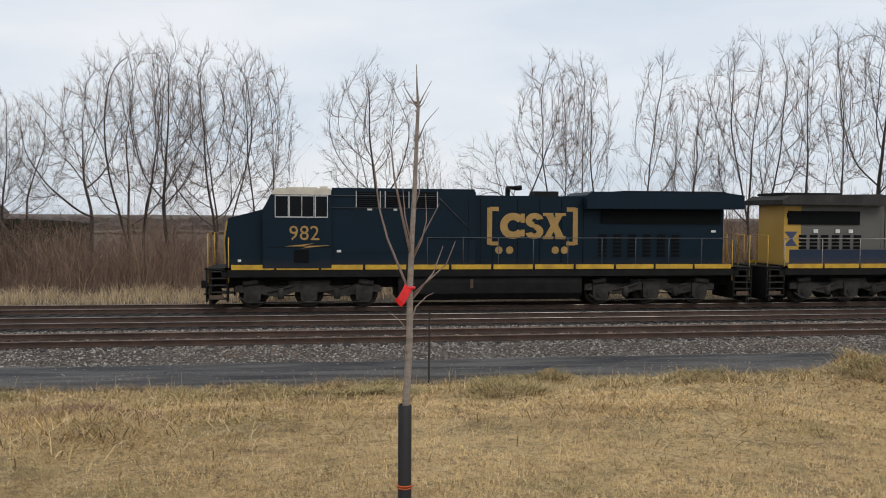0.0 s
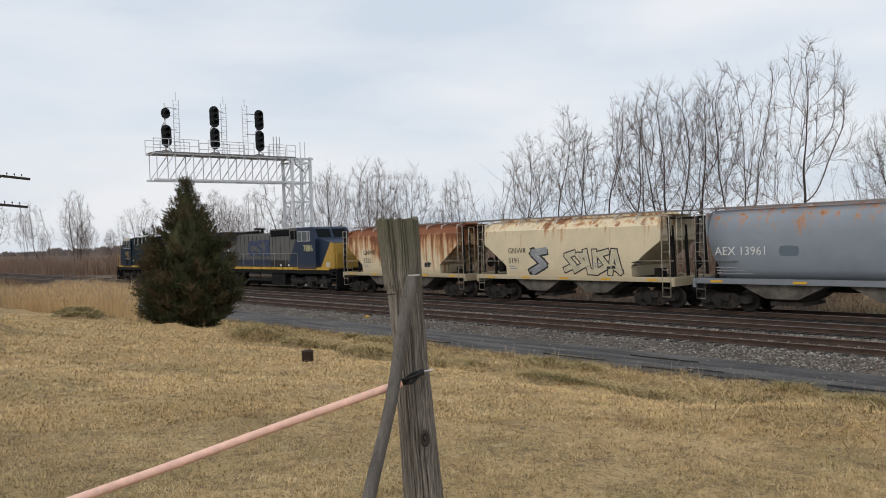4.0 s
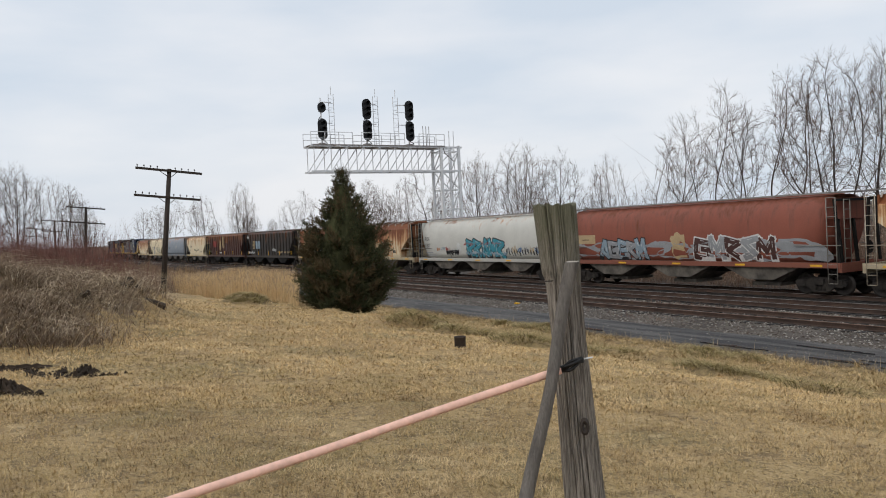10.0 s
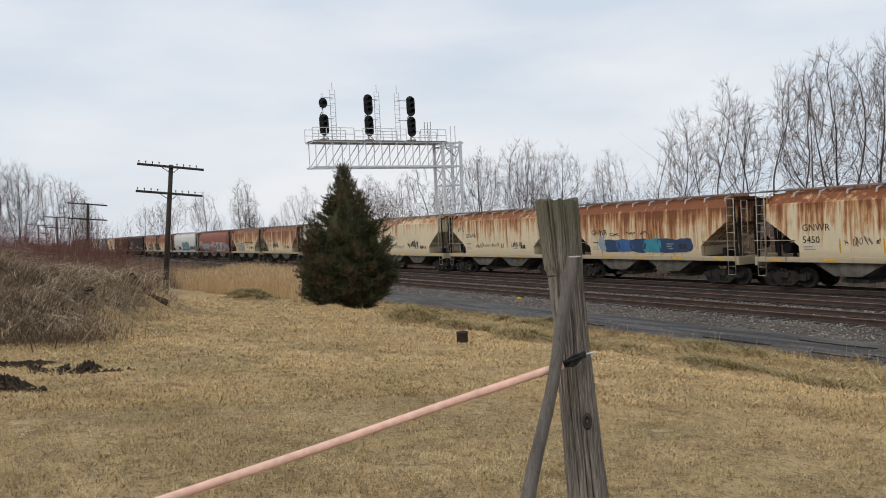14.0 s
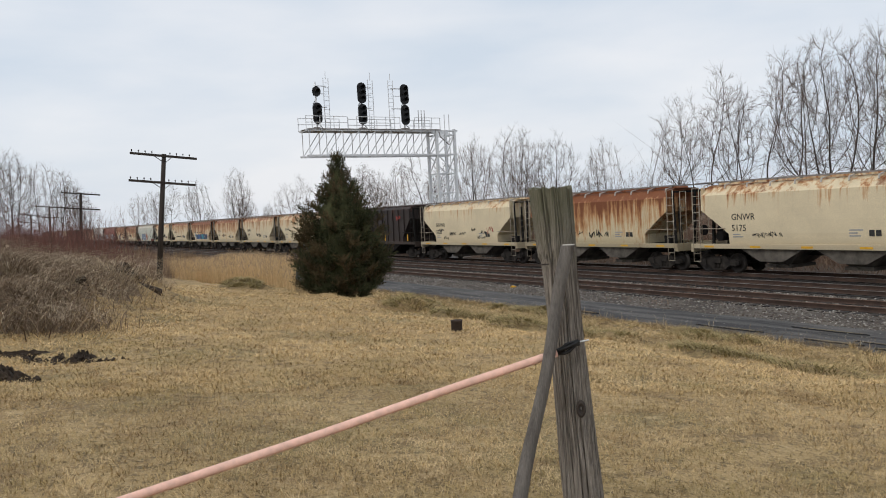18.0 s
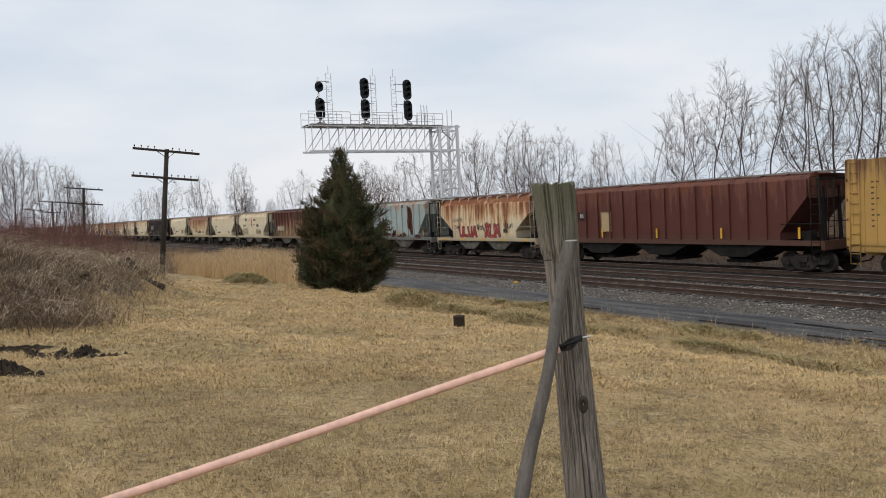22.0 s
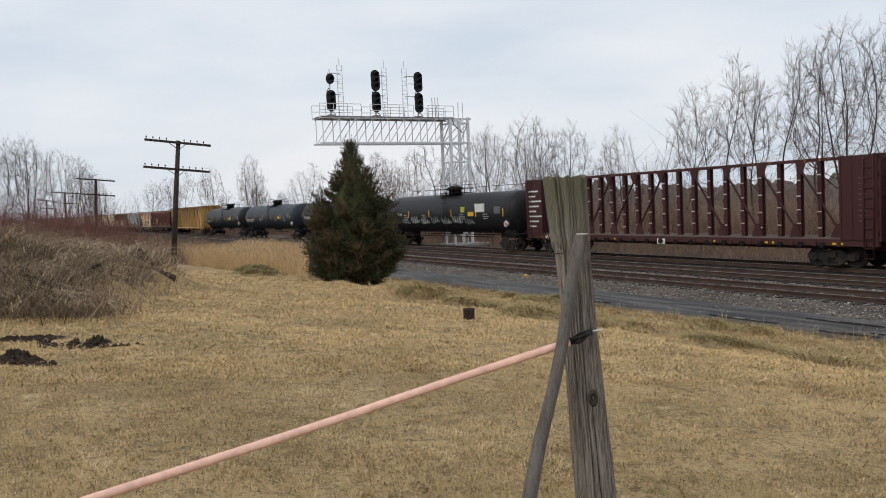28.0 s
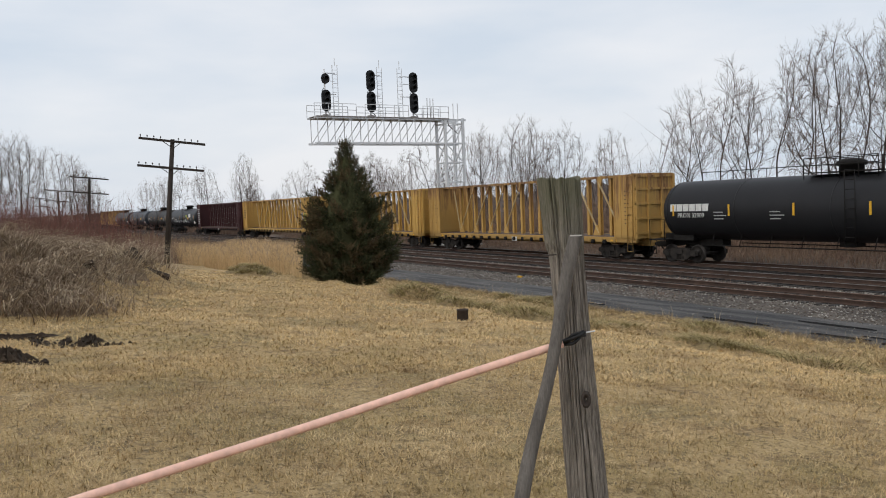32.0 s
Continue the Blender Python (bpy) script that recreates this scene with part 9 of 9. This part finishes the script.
# tall single weeds at the road edge
feet = np.array([(x, y, ground_z(x, y)) for x, y in ((rg.uniform(-30, 14), rg.normal(18.9, 0.4)) for _ in range(260))])
blade_mesh("weeds", feet, np.full(len(feet), 0.42), np.full(len(feet), 0.004), (0.05, 0.5), M["straw"], "thin dead weed stalks by the road", "weeds", 10)
feet = np.array([(x, y, -0.22) for x, y in ((rg.uniform(-40, 20), rg.choice([22.6, 26.9, 27.2]) + 0.25 * rg.normal()) for _ in range(2600)) if noise.noise((x * 0.25, 3, y * 0.1)) > 0.12])
blade_mesh("track_weeds", feet, np.full(len(feet), 0.2), np.full(len(feet), 0.005), (0.1, 0.9), M["red_weed"], "sparse dead weeds growing in the ballast", "weeds", 11)


def stones(name, n, xr, yf, size, seed, label):
    """Loose angular stones, each a squashed tetra-like lump."""
    rg = np.random.default_rng(seed)
    x = np.where(rg.random(n) < 0.68, rg.uniform(-14, xr[1], n), rg.uniform(xr[0], -14, n))
    y, z = yf(rg, n, x)
    s = size * rg.uniform(0.5, 1.5, n) ** 1.3
    base = np.array([[1, 0, 0.0], [-0.4, 0.9, 0.1], [-0.6, -0.8, -0.05], [0.1, 0.1, 0.85], [0.7, 0.75, 0.35], [0.1, -0.2, -0.5]])
    faces = np.array([[0, 4, 3], [4, 1, 3], [1, 2, 3], [2, 0, 3], [0, 5, 4], [4, 5, 1], [1, 5, 2], [2, 5, 0]])
    a = rg.uniform(0, 6.28, n)
    c, q = np.cos(a), np.sin(a)
    jit = base[None] * s[:, None, None] * rg.uniform(0.7, 1.3, (n, 6, 3))
    v = np.stack([jit[:, :, 0] * c[:, None] - jit[:, :, 1] * q[:, None] + x[:, None], jit[:, :, 0] * q[:, None] + jit[:, :, 1] * c[:, None] + y[:, None], jit[:, :, 2] * 0.8 + z[:, None]], 2).reshape(-1, 3)
    tri = (np.arange(n)[:, None, None] * 6 + faces[None]).reshape(-1, 3)
    me = bpy.data.meshes.new(name)
    me.vertices.add(len(v))
    me.vertices.foreach_set("co", v.astype(np.float32).ravel())
    me.loops.add(tri.size)
    me.loops.foreach_set("vertex_index", tri.astype(np.int32).ravel())
    me.polygons.add(len(tri))
    me.polygons.foreach_set("loop_start", np.arange(0, tri.size, 3, dtype=np.int32))
    me.update(calc_edges=True)
    me.materials.append(M["pebble"])
    return tagged(new(name, me), label, "ballast", kind="stuff")


def shoulder(rg, n, x):
    y = rg.uniform(22.1, 24.0, n)
    return y, np.interp(y, [22.0, 22.7, 23.4, 27], [-0.39, -0.29, -0.19, -0.19])


stones("ballast_stones", 30000, (-60, 24), shoulder, 0.032, 3, "loose grey ballast stones on the shoulder")
stones("ballast_stones_between", 26000, (-60, 24), lambda rg, n, x: (rg.uniform(26.0, 27.6, n), np.full(n, -0.20)), 0.032, 4, "loose pale ballast stones between the tracks")
stones("ballast_stones_in_track", 22000, (-60, 24), lambda rg, n, x: (rg.uniform(23.6, 26.4, n), np.full(n, -0.185)), 0.03, 6, "ballast stones between the sleepers")
stones("road_gravel", 9000, (-45, 20), lambda rg, n, x: (rg.choice([18.9, 20.6, 22.1], n) + 0.22 * rg.normal(size=n), np.full(n, -0.345)), 0.02, 5, "small gravel along the service track")

# puddles in the wheel ruts of the service track
M["water"] = glass("rain_puddle_water", (0.035, 0.035, 0.036))
M["water"].node_tree.nodes["Principled BSDF"].inputs["Specular IOR Level"].default_value = 0.5
M["water"].node_tree.nodes["Principled BSDF"].inputs["Roughness"].default_value = 0.12
for i, (x, y, a, b) in enumerate(((-9.5, 19.5, 0.9, 0.12), (-7.6, 19.42, 0.7, 0.1), (-11.6, 19.6, 0.6, 0.1), (-13.4, 19.75, 0.8, 0.07), (-17, 20.0, 1.2, 0.07), (-8.2, 20.1, 0.7, 0.06), (-24, 19.9, 1.3, 0.1), (-14.5, 21.3, 1.0, 0.06), (-10.4, 19.85, 0.5, 0.06), (-12.5, 20.2, 0.5, 0.05))):
    n = 36
    vs = [(x + a * (1 + 0.5 * noise.noise((k * 0.5, i, 0))) * math.cos(2 * math.pi * k / n), y + b * (1 + 0.8 * noise.noise((k * 0.7, i, 5))) * math.sin(2 * math.pi * k / n), -0.325) for k in range(n)]
    sh = Shape().add(vs + [(v[0], v[1], -0.36) for v in vs], [tuple(range(n))] + [(k, (k + 1) % n, n + (k + 1) % n, n + k) for k in range(n)])
    tagged(part("puddle", sh, M["water"]), "shallow rain puddle lying in a rut", "puddle", "puddles on the service track")

# a yellow scrap between road and siding
sc = thing("yellow_scrap", "crumpled yellow scrap lying on the ballast", "debris", m=pose(-32.6, 23.2, -0.21, 0, 0, 25))
part("sheet", Shape().prism([(-0.14, 0.0), (-0.05, 0.09), (0.06, 0.05), (0.15, 0.07), (0.13, 0.0)], -0.08, 0.06), M["yellow"], sc)

# ---- brush pile and dug soil in the lawn ----
rg = np.random.default_rng(12)


def pile_spots(clumps, each, spread, h0, h1, lean, w, edge):
    """Sheaves of stalks falling outwards from the heap."""
    out, way = [], []
    while len(way) < clumps * each:
        x, y = rg.uniform(-27, -15.6), rg.uniform(-2.5, 5.8)
        if not in_pile(x - edge, y):
            continue
        d = rg.uniform(0, 6.28) if rg.random() < 0.6 else math.atan2(y - 0.4, x + 22.6) + rg.normal(0, 1.0)
        for _ in range(each):
            px, py = x + rg.normal(0, spread), y + rg.normal(0, spread)
            out.append((px, py, ground_z(px, py) - 0.03, rg.uniform(h0, h1), rg.uniform(0.3, 1) * lean, w * rg.uniform(0.6, 1.4)))
            way.append(d)
    return out, np.array(way)


M["bleached"] = blades("grey_bleached_stalks", [(0.62, 0.49, 0.32), (0.36, 0.27, 0.175), (0.76, 0.63, 0.45), (0.18, 0.13, 0.09), (0.50, 0.38, 0.24), (0.10, 0.07, 0.05)])
sp, wy = pile_spots(380, 20, 0.22, 0.3, 1.35, 1.6, 0.0074, 0.0)
stems("pile_straw", sp, M["bleached"], "sheaves of grey bleached stalks on the heap", "brush pile", 0, 0.75, wy)
sp, wy = pile_spots(520, 36, 0.45, 0.15, 0.8, 1.5, 0.0062, 0.0)
stems("pile_brush", sp, M["pile_stem"], "brown cut brush tangled over the heap", "brush pile", 2, 0.55, wy)
sp = [(x, y, ground_z(x, y), rg.uniform(0.5, 1.5), rg.uniform(0, 0.8), 0.008) for x, y in ((rg.uniform(-40, -27.0), rg.uniform(-8, 6.6)) for _ in range(7000)) if y < -0.17 * x - 0.3]
stems("pile_thicket", sp, M["pile_stem"], "brown thicket behind the brush pile", "brush", 3, 0.2)
for x, y, z, a, b, r in ((-21.6, 3.75, 2.45, 35, 25, 0.19), (-21.2, 3.95, 2.1, 60, -30, 0.17), (-19.3, 2.5, 2.3, 20, 10, 0.14), (-22.9, 4.5, 1.7, 10, 70, 0.12), (-18.6, 1.5, 1.9, 75, 20, 0.1)):
    lg = thing("rotten_log", "dark rotten log end in the brush pile", "log", "logs in the brush pile", pose(x, y, z, a, b, 15))
    sh = Shape()
    gnarled(sh, [(0, 0, -0.5 + 0.1 * k) for k in range(9)], [r * (1 - 0.03 * k) for k in range(9)], 14, 3 + int(100 * r), 0.12, 0.0)
    part("wood", sh, M["soil"], lg)


def soil_heap(x, y, a, b, h, turn, seed):
    n, rings = 34, 10
    vs = []
    for j in range(rings + 1):
        q = j / rings
        for k in range(n):
            t_ = 2 * math.pi * k / n
            rr = q * (1 + 0.8 * noise.noise((math.cos(t_) * 2.5, math.sin(t_) * 2.5, seed)))
            vs.append((a * rr * math.cos(t_), b * rr * math.sin(t_), h * (1 - q ** 1.5) * (1 + 1.3 * noise.noise((k * 1.7, j * 1.9, seed))) - 0.03))
    fs = [(j * n + k, j * n + (k + 1) % n, (j + 1) * n + (k + 1) % n, (j + 1) * n + k) for j in range(rings) for k in range(n)]
    hp = thing("soil_heap", "low heap of dark turned soil on the lawn", "soil", "heaps of dug soil", pose(x, y, ground_z(x, y), 0, 0, turn))
    part("soil", Shape().add(vs, fs), M["soil"], hp)
    rnd = random.Random(seed)
    for _ in range(14):
        t_, q, r = rnd.uniform(0, 6.28), rnd.uniform(0.3, 1.15), rnd.uniform(0.015, 0.045)
        px, py = a * q * math.cos(t_), b * q * math.sin(t_)
        pz = max(0.0, h * (1 - q ** 1.5)) - 0.01
        c = [(px + r * math.cos(u) * rnd.uniform(0.7, 1.3), py + r * math.sin(u) * rnd.uniform(0.7, 1.3), pz) for u in (0.3, 1.6, 2.9, 4.2, 5.4)]
        part("clod", Shape().add(c + [(px, py, pz + r * 1.1), (px, py, pz - r)], [(k, (k + 1) % 5, 5) for k in range(5)] + [((k + 1) % 5, k, 6) for k in range(5)]), M["soil"], hp)


for i, (x, y, a, b, h) in enumerate(((-12.7, 1.62, 0.28, 0.2, 0.12), (-13.0, 1.35, 0.5, 0.16, 0.05), (-13.2, 1.0, 0.5, 0.18, 0.06), (-11.5, 0.58, 0.35, 0.26, 0.16), (-11.2, 0.85, 0.3, 0.12, 0.05), (-12.4, 1.9, 0.3, 0.12, 0.04), (-13.5, 0.65, 0.45, 0.2, 0.08))):
    soil_heap(x, y, a, b, h, 20 * i - 30, i)

# ---- sleepers ----
def sleepers(tr, yc, x0, x1, step, mat_):
    sh = Shape().box(-0.115, 0.115, -1.3, 1.3, -0.3, -0.165)
    me = sh.mesh("sleeper", mat_)
    n = 0
    x = x0
    rnd = random.Random(int(yc * 10))
    while x < x1:
        part("sleeper", me, None, tr, m=pose(x + rnd.uniform(-0.03, 0.03), yc + rnd.uniform(-0.05, 0.05), rnd.uniform(-0.008, 0.008), 0, 0, rnd.uniform(-1, 1)))
        x += step
        n += 1
    rest = Shape()
    for a, b in ((-220, x0), (x1, 110)):
        x = a
        while x < b - 0.3:
            rest.box(x - 0.115, x + 0.115, yc - 1.3, yc + 1.3, -0.3, -0.165)
            x += step
    tagged(part("sleepers_beyond", rest, mat_, tr), kind="stuff")


sleepers(tr_near, Y_NEAR, -62, 20, 0.55, M["tie"])
sleepers(tr_mid, Y_MID, -52, 20, 0.55, M["tie"])
sleepers(tr_far, Y_FAR, -48, 20, 0.55, M["tie"])


# ---- what moves ----
NOSE = -4.63


def run(t):
    """Metres that the train has gone by t seconds."""
    return 21.377 * t + 0.1048 * t * t - 0.00209 * t ** 3


def motions():
    at = NOSE
    for ob, L in zip(CARS, LENGTHS):
        c = at + L / 2
        walk(ob, [(t, pose(c - run(t), Y_FAR, 0)) for t in range(0, 33)])
        at += L
    # wheels roll: one of each place in a truck is keyed, the others share its action
    spots = {"front": (-0.89, WHEEL_R, 0.5), "rear": (0.89, WHEEL_R, 0.5), "l1": (-2.1, 0.53, 0.53), "l2": (0.0, 0.53, 0.53), "l3": (2.1, 0.53, 0.53)}
    for key, (dx, z, r) in spots.items():
        first, *rest = WHEELSETS[key]
        walk(first, [(i / 30, pose(dx, 0, z, 0, -math.degrees(run(i / 30) / r), 0)) for i in range(0, 961)])
        for ob in rest:
            ob.rotation_mode = "QUATERNION"
            keys = ob.animation_data_create()
            keys.action = first.animation_data.action
            keys.action_slot = first.animation_data.action_slot


motions()
